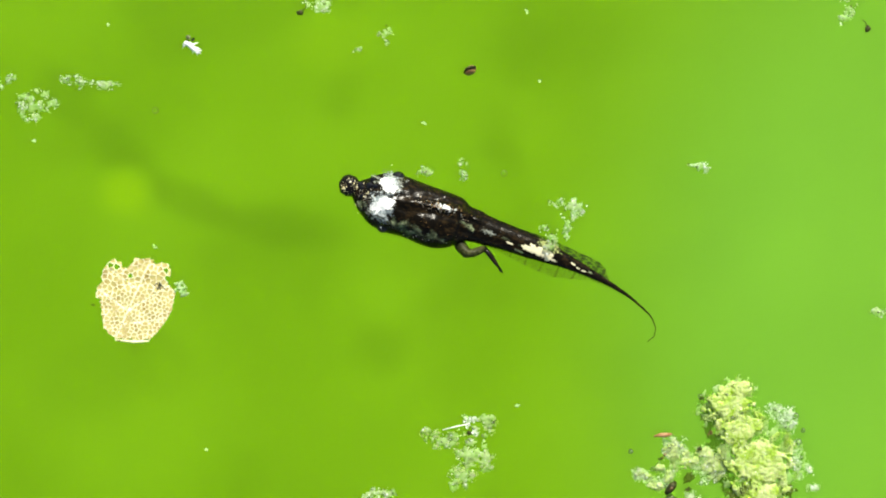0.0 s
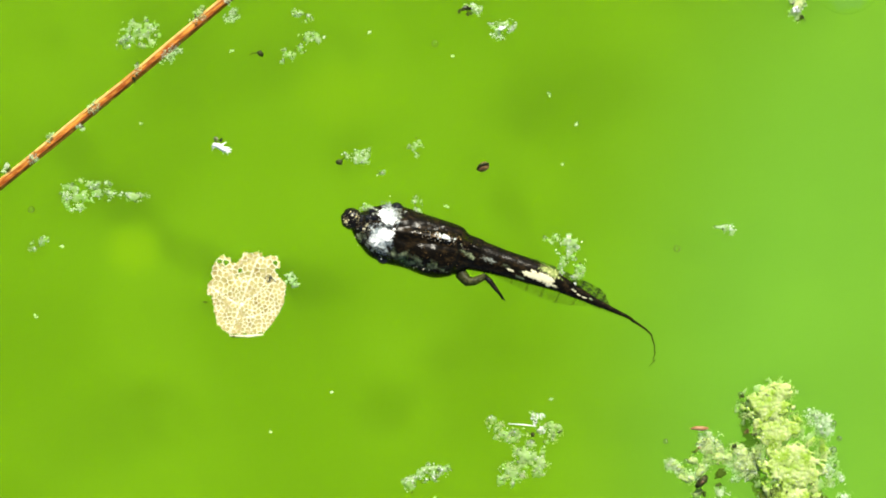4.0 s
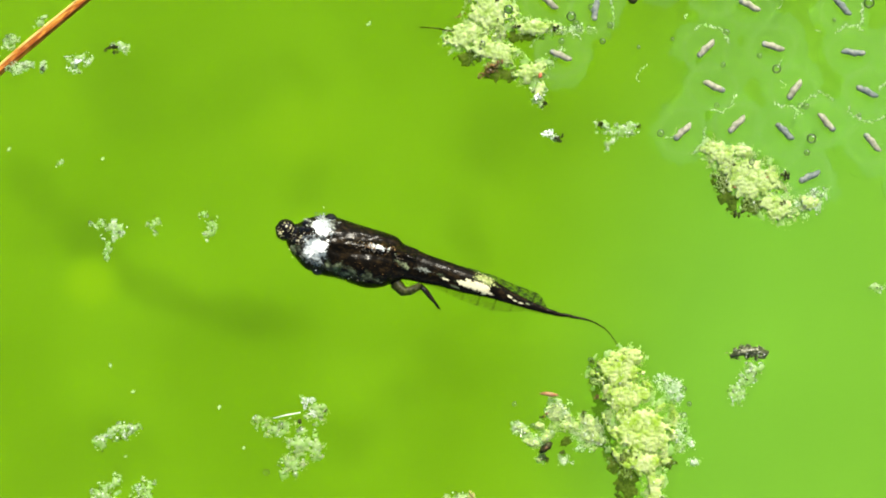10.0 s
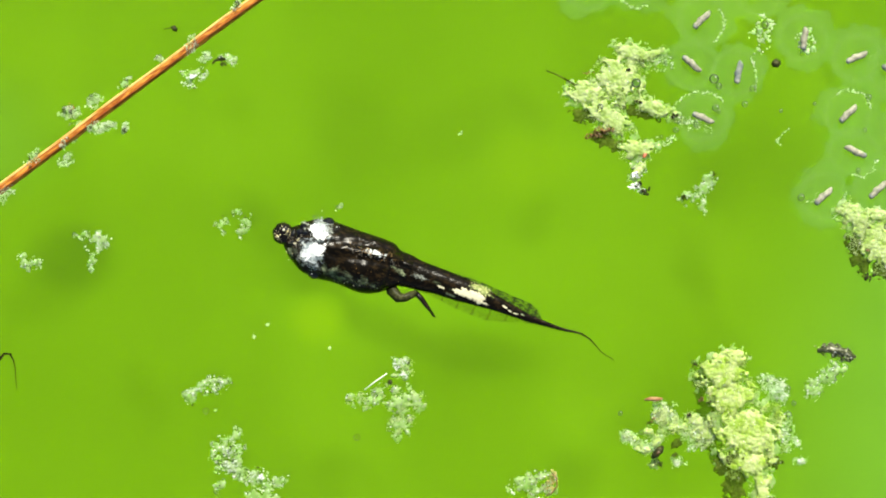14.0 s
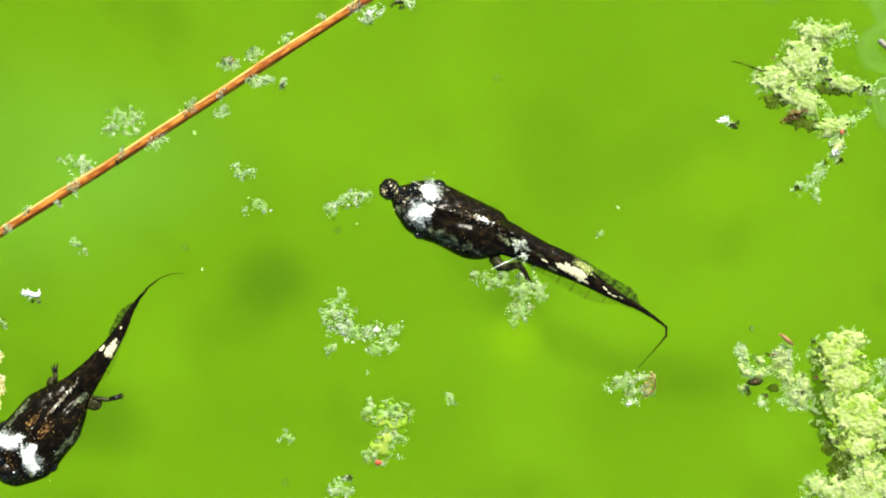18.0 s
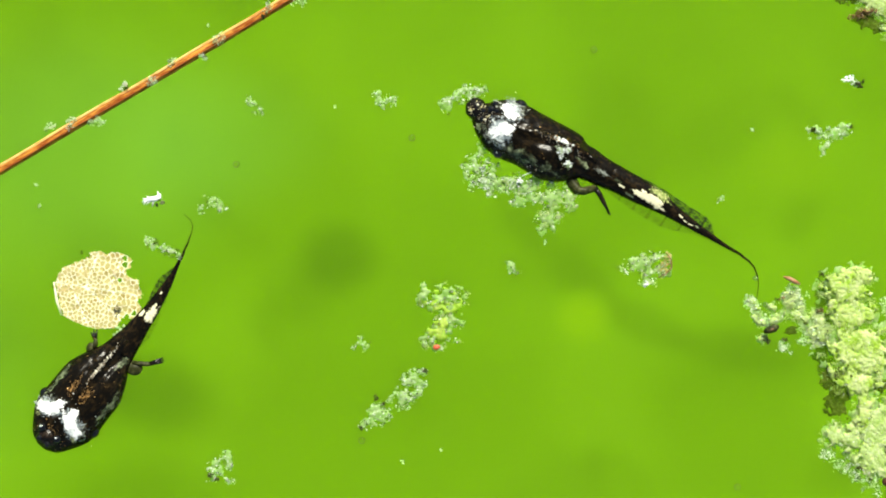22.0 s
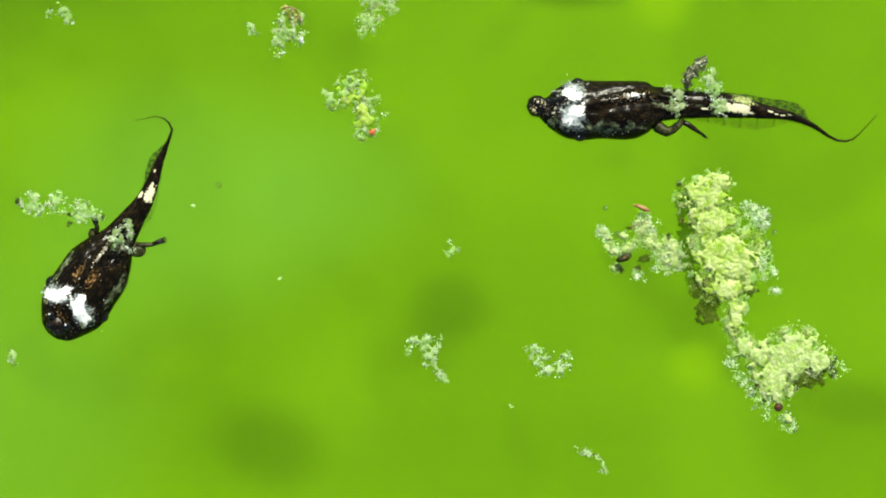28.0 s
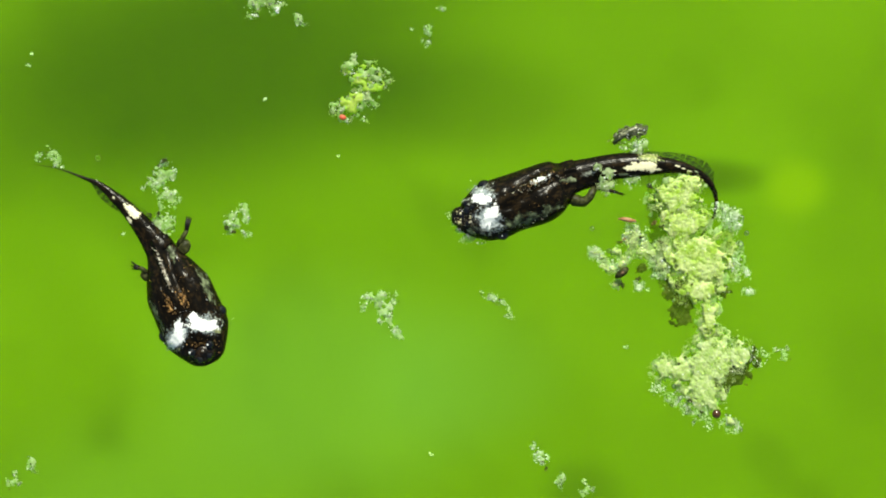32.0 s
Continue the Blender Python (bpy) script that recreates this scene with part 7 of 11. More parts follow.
    walk(tad_a_tail[16], [(0, at(505, -39, -35)), (1, at(506, -39, -29)), (2, at(508, -25, -10)), (3, at(506, -38, -26)), (5.5, at(503, -39, -83)), (6, at(499, -38, -83)), (7, at(502, -33, -53)), (7.5, at(506, -36, -12)), (8, at(508, -23, -19)), (9, at(507, -32, 26)), (10, at(509, -3, -15)), (11, at(508, -26, 7)), (12, at(509, -18, 30)), (13, at(508, -4, -5)), (14, at(509, -7, -28)), (15, at(509, -13, -8)), (15.5, at(503, 4, 75)), (16.5, at(500, -14, 3)), (17.5, at(498, -32, -69)), (18, at(481, -50, -108)), (18.5, at(492, -42, -64)), (19, at(504, -33, -20)), (20, at(502, -40, -41)), (21, at(507, -35, -20)), (22, at(508, -23, -40)), (23, at(507, -23, -22)), (24, at(505, -26, -12)), (24.5, at(508, -20, -23)), (26.5, at(502, -66, -13)), (27, at(493, -75, -33)), (28, at(496, -62, 40)), (28.5, at(492, -72, -14)), (29, at(489, -81, -68)), (30, at(484, -87, -74)), (31, at(467, -82, -66)), (32, at(353, -169, -147, -28))])
    walk(tad_a_tail[17], [(0, at(517, -48, -50)), (1, at(519, -46, -43)), (2, at(523, -27, -9)), (3, at(519, -44, -33)), (5.5, at(505, -54, -102)), (6, at(501, -52, -101)), (7, at(511, -45, -57)), (7.5, at(520, -39, -2)), (8, at(522, -28, -19)), (9, at(520, -25, 55)), (10, at(524, -6, -27)), (11, at(523, -24, 25)), (12, at(522, -10, 40)), (13, at(523, -5, -19)), (14, at(522, -14, -30)), (15, at(524, -15, -9)), (15.25, at(516, 2, 74)), (15.5, at(507, 18, 156)), (16.5, at(505, -14, 222)), (17.5, at(503, -46, 288)), (18, at(477, -64, 252)), (18.5, at(498, -51, 299)), (19, at(518, -38, 346)), (20, at(513, -50, 312)), (21, at(521, -40, 299)), (22, at(519, -32, 307)), (23, at(521, -28, 328)), (24, at(520, -29, 361)), (24.5, at(522, -26, 325)), (26.5, at(516, -69, 347)), (27, at(506, -83, 327)), (28, at(508, -52, 409)), (28.5, at(502, -74, 348)), (29, at(495, -95, 288)), (30, at(488, -102, 287)), (31, at(474, -96, 294)), (32, at(340, -177, 210, -30))])
    walk(tad_a_tail[18], [(0, at(527, -60, -83)), (1, at(530, -56, -82)), (2, at(537, -29, 1)), (3, at(532, -52, -58)), (5.5, at(502, -68, -114)), (6, at(498, -67, -124)), (7, at(519, -58, -60)), (7.5, at(535, -40, -1)), (8, at(536, -33, -20)), (8.5, at(532, -23, 24)), (9, at(529, -13, 68)), (9.5, at(533, -13, 16)), (10, at(537, -13, -36)), (11, at(536, -18, 43)), (12, at(533, -1, 51)), (13, at(537, -10, -19)), (14, at(535, -22, -19)), (15, at(539, -18, 5)), (15.17, at(524, -4, 65)), (15.33, at(510, 10, 124)), (15.5, at(495, 24, 184)), (16.5, at(502, -18, 236)), (17.5, at(508, -61, 289)), (18, at(472, -78, 254)), (18.5, at(502, -60, 312)), (19, at(533, -42, 369)), (20, at(523, -61, 307)), (21, at(528, -53, 267)), (22, at(528, -44, 292)), (23, at(534, -36, 311)), (24, at(535, -29, 365)), (24.5, at(534, -35, 314)), (26.5, at(531, -72, 347)), (27, at(519, -91, 327)), (28, at(518, -41, 407)), (28.5, at(509, -75, 348)), (29, at(500, -109, 290)), (30, at(493, -116, 288)), (31, at(480, -110, 294)), (32, at(327, -185, 208, -30))])
    walk(tad_a_tail[19], [(0, at(529, -74, -122)), (1, at(532, -71, -129)), (1.5, at(542, -50, -212)), (2, at(552, -29, -296)), (2.5, at(546, -47, -378)), (3, at(540, -65, -460)), (5.5, at(496, -82, -481)), (6, at(489, -79, -482)), (7, at(527, -71, -424)), (7.5, at(550, -40, -371)), (8, at(551, -38, -382)), (8.5, at(543, -18, -332)), (9, at(535, 1, -283)), (9.5, at(542, -10, -341)), (10, at(549, -22, -399)), (10.5, at(548, -15, -355)), (11, at(547, -8, -311)), (12, at(543, 11, -339)), (13, at(551, -15, -381)), (14, at(549, -26, -373)), (15, at(553, -16, -332)), (15.25, at(516, 4, -255)), (15.5, at(480, 23, -178)), (16.5, at(496, -26, -124)), (17.5, at(513, -75, -71)), (18, at(468, -93, -106)), (18.5, at(508, -66, -36)), (19, at(547, -39, 35)), (19.5, at(540, -56, -9)), (20, at(532, -73, -53)), (21, at(527, -68, -100)), (22, at(534, -58, -74)), (23, at(544, -47, -52)), (24, at(550, -27, -1)), (24.5, at(544, -45, -51)), (26.5, at(546, -76, -13)), (27, at(531, -99, -33)), (28, at(528, -30, 47)), (28.5, at(516, -76, -11)), (29, at(505, -123, -69)), (30, at(498, -130, -72)), (31, at(486, -123, -66)), (32, at(314, -192, -154, -30))])
    walk(tad_b, [(0, at(-1204, -489, 54)), (0.5, at(-1219, -444, 54)), (1, at(-1215, -457, 54)), (1.5, at(-1216, -441, 54)), (2, at(-1208, -426, 54)), (2.5, at(-1212, -354, 54)), (3, at(-1214, -349, 54)), (3.5, at(-1222, -351, 54)), (4, at(-1231, -346, 54)), (4.5, at(-1240, -341, 54)), (5, at(-1249, -335, 54)), (5.5, at(-1257, -328, 54)), (6, at(-1262, -315, 54)), (6.5, at(-1264, -311, 54)), (7, at(-1212, -278, 54)), (7.5, at(-1188, -271, 54)), (8, at(-1185, -259, 54)), (8.5, at(-1181, -259, 54)), (9, at(-1183, -259, 54)), (9.5, at(-1173, -258, 54)), (10, at(-1117, -261, 54)), (10.5, at(-1116, -263, 54)), (11, at(-1181, -271, 54)), (11.5, at(-1202, -272, 54)), (12, at(-1260, -273, 54)), (12.5, at(-1348, -230, 54)), (13, at(-1371, -231, 54)), (13.5, at(-1466, -181, 54)), (14, at(-1469, -146, 54)), (14.5, at(-1536, -108, 54)), (15, at(-1566, -88, 54)), (15.5, at(-1593, -61, 54)), (16, at(-1620, -41, 53)), (16.5, at(-1648, -21, 51)), (17, at(-1675, -3, 50)), (17.5, at(-1702, 15, 49)), (18, at(-1727, 25, 50)), (18.5, at(-1753, 34, 52)), (19, at(-1771, 33, 53)), (19.5, at(-1779, 30, 53)), (20, at(-1784, 24, 53)), (20.5, at(-1780, 22, 53)), (21, at(-1812, 27, 52)), (21.5, at(-1825, 24, 52)), (22, at(-1829, 26, 51)), (22.5, at(-1864, 41, 48)), (23, at(-1868, 47, 48)), (23.5, at(-1906, 68, 46)), (24, at(-1922, 84, 46)), (24.5, at(-1952, 111, 49)), (25, at(-1971, 143, 50)), (25.5, at(-1989, 176, 51)), (26, at(-2006, 209, 53)), (26.5, at(-2026, 245, 54)), (27, at(-2060, 299, 58)), (27.5, at(-2065, 320, 61)), (28, at(-2100, 357, 56)), (28.5, at(-2153, 412, 53)), (29, at(-2187, 480, 59)), (29.5, at(-2206, 545, 72)), (30, at(-2189, 574, 97)), (30.5, at(-2199, 647, 103)), (31, at(-2214, 687, 108)), (31.5, at(-2244, 748, 112)), (32, at(-2236, 795, 114))])
    walk(tad_b_tail[0], [(0, at(145, 0, -9)), (14, at(145, 0, -9)), (15, at(145, 0, -1)), (15.5, at(145, 0, -3)), (17.5, at(145, 0, 1)), (18, at(145, 0, 1)), (19, at(145, 0, 2)), (20, at(145, 0, 1)), (21, at(145, 0, 0)), (22, at(145, 0, 1)), (23, at(145, 0, 1)), (24, at(145, 0, 1)), (24.5, at(145, 0, 2)), (26.5, at(145, 0, 3)), (27, at(145, 0, 0)), (28, at(145, 0, -1)), (29, at(145, 0, 2)), (30, at(145, 0, -4)), (31, at(145, 0, 7)), (32, at(145, 0, 14))])
    walk(tad_b_tail[1], [(0, at(168, -4, -9)), (14, at(168, -4, -9)), (15, at(168, -0, -1)), (15.5, at(168, -1, -3)), (17.5, at(168, 1, 2)), (18, at(168, 0, 1)), (19, at(168, 1, 2)), (20, at(168, 0, 1)), (21, at(168, 0, 0)), (22, at(168, 0, 1)), (23, at(168, 0, 1)), (24, at(168, 0, 1)), (24.5, at(168, 1, 2)), (26.5, at(168, 1, 3)), (27, at(168, 0, 1)), (28, at(168, -0, -1)), (29, at(168, 1, 2)), (30, at(168, -2, -4)), (31, at(168, 3, 8)), (32, at(167, 5, 14))])
    walk(tad_b_tail[2], [(0, at(190, -7, -8)), (14, at(190, -7, -8)), (15, at(191, -0, 0)), (15.5, at(191, -3, -3)), (17.5, at(191, 1, 2)), (18, at(191, 1, 2)), (19, at(191, 2, 3)), (20, at(191, 1, 3)), (21, at(191, 0, 1)), (22, at(191, 1, 2)), (23, at(191, 1, 2)), (24, at(191, 1, 3)), (24.5, at(191, 2, 3)), (26.5, at(191, 2, 1)), (27, at(191, 1, 5)), (28, at(191, -1, 2)), (29, at(191, 1, 2)), (30, at(191, -3, -5)), (31, at(191, 6, 11)), (32, at(190, 11, 15))])
    walk(tad_b_tail[3], [(0, at(213, -10, -4)), (14, at(213, -10, -4)), (15, at(214, -0, 3)), (15.5, at(214, -4, -1)), (17.5, at(214, 2, 5)), (18, at(214, 2, 5)), (19, at(214, 3, 5)), (20, at(214, 2, 7)), (21, at(214, 1, 4)), (22, at(214, 1, 3)), (23, at(214, 2, 4)), (24, at(214, 2, 6)), (24.5, at(214, 3, 6)), (26.5, at(214, 3, -0)), (27, at(214, 3, 9)), (28, at(214, 0, 9)), (29, at(214, 2, 2)), (30, at(214, -5, -5)), (31, at(213, 11, 18)), (32, at(212, 17, 18))])
    walk(tad_b_tail[4], [(0, at(236, -12, 4)), (14, at(236, -12, 4)), (15, at(237, 1, 9)), (15.5, at(237, -4, 3)), (17.5, at(237, 4, 10)), (18, at(237, 4, 9)), (19, at(237, 5, 7)), (20, at(237, 5, 11)), (21, at(237, 2, 8)), (22, at(237, 3, 5)), (23, at(237, 3, 9)), (24, at(237, 4, 12)), (24.5, at(237, 5, 11)), (26.5, at(237, 3, -2)), (27, at(237, 6, 11)), (28, at(237, 4, 14)), (29, at(237, 3, 2)), (30, at(237, -7, -6)), (31, at(235, 18, 23)), (32, at(234, 24, 21))])
    walk(tad_b_tail[5], [(0, at(259, -10, 12)), (14, at(259, -10, 12)), (15, at(260, 4, 14)), (15.5, at(260, -3, 7)), (17.5, at(260, 8, 14)), (18, at(260, 7, 12)), (19, at(260, 8, 8)), (20, at(259, 10, 13)), (21, at(260, 5, 10)), (22, at(260, 5, 8)), (23, at(260, 7, 12)), (24, at(259, 9, 16)), (24.5, at(259, 10, 13)), (26.5, at(260, 2, -2)), (27, at(259, 11, 12)), (28, at(259, 10, 15)), (29, at(260, 4, 5)), (30, at(260, -10, -6)), (31, at(256, 27, 26)), (32, at(255, 33, 24))])
    walk(tad_b_tail[6], [(0, at(282, -5, 14)), (14, at(282, -5, 14)), (15, at(282, 10, 12)), (15.5, at(283, -0, 8)), (17.5, at(282, 14, 13)), (18, at(282, 12, 12)), (19, at(282, 11, 8)), (20, at(282, 15, 15)), (21, at(282, 9, 11)), (22, at(283, 8, 10)), (23, at(282, 11, 12)), (24, at(281, 16, 16)), (24.5, at(282, 15, 10)), (26.5, at(283, 1, -3)), (27, at(282, 16, 14)), (28, at(281, 16, 12)), (29, at(283, 6, 11)), (30, at(282, -12, -6)), (31, at(277, 37, 27)), (32, at(276, 42, 28))])
    walk(tad_b_tail[7], [(0, at(294, -2, 10)), (14, at(294, -2, 10)), (15, at(295, 13, 8)), (15.5, at(296, 2, 6)), (17.5, at(294, 17, 9)), (18, at(295, 15, 10)), (19, at(295, 13, 8)), (20, at(294, 18, 15)), (21, at(295, 12, 12)), (22, at(295, 10, 11)), (23, at(295, 14, 11)), (24, at(294, 19, 14)), (24.5, at(295, 17, 7)), (26.5, at(296, 0, -2)), (27, at(294, 19, 15)), (28, at(294, 18, 11)), (29, at(296, 8, 12)), (30, at(295, -13, -5)), (31, at(288, 43, 29)), (32, at(288, 48, 33))])
    walk(tad_b_tail[8], [(0, at(307, 0, 6)), (14, at(307, 0, 6)), (15, at(308, 14, 5)), (15.5, at(309, 3, 6)), (17.5, at(307, 19, 6)), (18, at(308, 17, 6)), (19, at(308, 15, 9)), (20, at(307, 22, 15)), (21, at(308, 15, 14)), (22, at(308, 13, 12)), (23, at(308, 16, 7)), (24, at(306, 22, 9)), (24.5, at(307, 19, 6)), (26.5, at(309, -0, -2)), (27, at(307, 22, 13)), (28, at(307, 21, 11)), (29, at(308, 11, 10)), (30, at(308, -14, -7)), (31, at(300, 49, 31)), (32, at(298, 55, 41))])
    walk(tad_b_tail[9], [(0, at(320, 2, 4)), (14, at(320, 2, 4)), (15, at(321, 16, 6)), (15.5, at(321, 5, 7)), (17.5, at(320, 20, 3)), (18, at(320, 19, 4)), (19, at(321, 17, 9)), (20, at(319, 25, 17)), (21, at(320, 18, 17)), (22, at(321, 16, 13)), (23, at(321, 18, 4)), (24, at(319, 25, 2)), (24.5, at(320, 20, -1)), (26.5, at(322, -0, -2)), (27, at(320, 25, 6)), (28, at(319, 23, 13)), (29, at(321, 13, -0)), (30, at(321, -16, -15)), (31, at(311, 56, 32)), (32, at(308, 64, 47))])
    walk(tad_b_tail[10], [(0, at(333, 2, -3)), (14, at(333, 2, -3)), (15, at(333, 17, 8)), (15.5, at(334, 6, 3)), (17.5, at(333, 21, -2)), (18, at(333, 19, 0)), (19, at(334, 19, 9)), (20, at(332, 29, 19)), (21, at(333, 22, 18)), (22, at(334, 18, 14)), (23, at(334, 19, 0)), (24, at(332, 25, -15)), (24.5, at(333, 20, -15)), (26.5, at(335, -1, -8)), (27, at(332, 26, 1)), (28, at(332, 26, 17)), (29, at(334, 13, -21)), (30, at(334, -19, -24)), (31, at(322, 63, 35)), (32, at(317, 73, 45))])
    walk(tad_b_tail[11], [(0, at(346, 2, -56)), (14, at(346, 2, -56)), (15, at(346, 19, 16)), (15.5, at(347, 7, -7)), (17.5, at(346, 20, -10)), (18, at(346, 20, -5)), (19, at(347, 21, 10)), (20, at(344, 33, 21)), (21, at(345, 26, 18)), (22, at(346, 22, 15)), (23, at(347, 19, -3)), (24, at(345, 22, -26)), (24.5, at(346, 16, -35)), (26.5, at(348, -3, -24)), (27, at(345, 26, -7)), (28, at(344, 30, 58)), (28.5, at(345, 20, 8)), (29, at(346, 9, -42)), (30, at(346, -24, -54)), (30.5, at(340, 23, -8)), (31, at(333, 70, 37)), (32, at(326, 82, 45))])
    walk(tad_b_tail[12], [(0, at(352, -8, -114)), (14, at(352, -8, -114)), (14.5, at(356, 7, -34)), (15, at(359, 22, 45)), (15.5, at(360, 5, -19)), (17.5, at(359, 18, -23)), (18, at(359, 18, -11)), (19, at(359, 24, 13)), (20, at(356, 38, 21)), (21, at(358, 30, 15)), (22, at(359, 25, 17)), (23, at(360, 18, -6)), (24, at(356, 16, -35)), (24.5, at(356, 9, -51)), (26.5, at(360, -8, -65)), (27, at(358, 25, -29)), (27.5, at(354, 33, 28)), (28, at(351, 41, 84)), (28.5, at(354, 20, 8)), (29, at(356, 0, -69)), (30, at(353, -35, -86)), (30.5, at(348, 22, -22)), (31, at(343, 78, 41)), (32, at(336, 92, 47))])
    walk(tad_b_tail[13], [(0, at(347, -19, -131)), (14, at(347, -19, -131)), (14.5, at(358, 6, -212)), (15, at(368, 31, -292)), (15.25, at(370, 16, -338)), (15.5, at(372, 1, -384)), (17.5, at(371, 13, -395)), (18, at(372, 16, -381)), (19, at(372, 27, -342)), (20, at(368, 43, -347)), (21, at(370, 33, -347)), (22, at(371, 29, -342)), (23, at(372, 17, -374)), (24, at(367, 9, -400)), (24.5, at(365, -1, -420)), (26.5, at(365, -19, -473)), (27, at(370, 19, -421)), (27.33, at(364, 31, -364)), (27.67, at(358, 42, -307)), (28, at(352, 54, -250)), (28.5, at(356, 21, -178)), (29, at(360, -12, -107)), (30, at(354, -48, -114)), (30.5, at(354, 19, -32)), (31, at(353, 86, 51)), (32, at(344, 101, 50))])
    walk(tad_b_tail[14], [(0, at(338, -29, -141)), (14, at(338, -29, -141)), (14.5, at(356, 7, -198)), (15, at(373, 43, -256)), (15.25, at(378, 20, -319)), (15.5, at(384, -4, -382)), (17.5, at(382, 6, -399)), (18, at(384, 11, -391)), (19, at(384, 31, -330)), (20, at(381, 45, -320)), (21, at(383, 36, -342)), (22, at(384, 33, -329)), (23, at(385, 14, -393)), (24, at(377, 0, -403)), (24.5, at(371, -12, -431)), (26.5, at(360, -31, -484)), (27, at(376, 7, -439)), (27.5, at(362, 36, -514)), (28, at(348, 66, -588)), (28.5, at(352, 21, -530)), (29, at(357, -24, -471)), (30, at(349, -59, -482)), (30.33, at(353, -7, -541)), (30.67, at(357, 44, -600)), (31, at(361, 96, -659)), (32, at(353, 111, -665))])
    walk(tad_b_tail[15], [(0, at(328, -37, -139)), (14, at(328, -37, -139)), (14.5, at(349, 10, -190)), (15, at(370, 56, -242)), (15.25, at(383, 24, -312)), (15.5, at(396, -9, -382)), (17.5, at(392, -2, -400)), (18, at(395, 5, -401)), (19, at(396, 37, -341)), (20, at(391, 54, -302)), (21, at(395, 40, -326)), (22, at(395, 39, -296)), (22.5, at(396, 23, -356)), (23, at(396, 7, -416)), (24, at(387, -9, -406)), (24.5, at(375, -25, -437)), (26.5, at(352, -42, -484)), (27, at(378, -5, -443)), (27.5, at(358, 35, -514)), (28, at(339, 75, -584)), (28.5, at(346, 20, -526)), (29, at(352, -36, -468)), (30, at(342, -70, -480)), (30.33, at(350, -11, -420)), (30.67, at(359, 49, -361)), (31, at(367, 108, -301)), (32, at(360, 122, -303))])
    walk(tad_b_tail[16], [(0, at(318, -46, -139)), (14, at(318, -46, -139)), (14.5, at(341, 10, -192)), (15, at(364, 67, -245)), (15.25, at(386, 26, -314)), (15.5, at(408, -14, -382)), (17.5, at(402, -11, -403)), (18, at(405, -4, -413)), (19, at(408, 41, -379)), (20, at(398, 65, -302)), (21, at(406, 47, -292)), (22, at(400, 51, -273)), (22.33, at(401, 33, -333)), (22.67, at(402, 15, -392)), (23, at(403, -3, -452)), (24, at(396, -18, -407)), (24.5, at(378, -37, -438)), (26.5, at(345, -53, -482)), (27, at(380, -18, -442)), (27.5, at(355, 33, -514)), (28, at(330, 84, -587)), (28.5, at(339, 18, -528)), (29, at(348, -49, -468)), (30, at(335, -82, -480)), (30.33, at(348, -15, -420)), (30.67, at(361, 52, -361)), (31, at(374, 119, -301)), (32, at(367, 133, -303))])
    walk(tad_a_mouth, [(0, at(-68, -8, 0)), (1, at(-68, -8, 0)), (2, at(-62, -8, 0)), (3, at(-68, -8, 0)), (5.5, at(-46, -6, 0)), (6, at(-44, -6, 0)), (7, at(-62, 6, 0)), (8, at(-62, 2, 0)), (9, at(-58, 4, 0)), (10, at(-62, -6, 0)), (11, at(-68, -8, 0)), (13, at(-68, -8, 0)), (14, at(-62, -8, 0)), (15, at(-66, -8, 0)), (17.5, at(-68, -8, 0)), (18, at(-68, -8, 0)), (19, at(-44, -6, 0)), (20, at(-62, -6, 0)), (21, at(-66, -8, 0)), (22, at(-58, -6, 0)), (23, at(-62, -6, 0)), (24, at(-66, -8, 0)), (24.5, at(-66, -8, 0)), (27, at(-62, -4, 0)), (28, at(-62, -4, 0)), (29, at(-58, -4, 0)), (30, at(-56, -4, 0)), (31, at(-54, -4, 0)), (32, at(-46, -4, 0))])
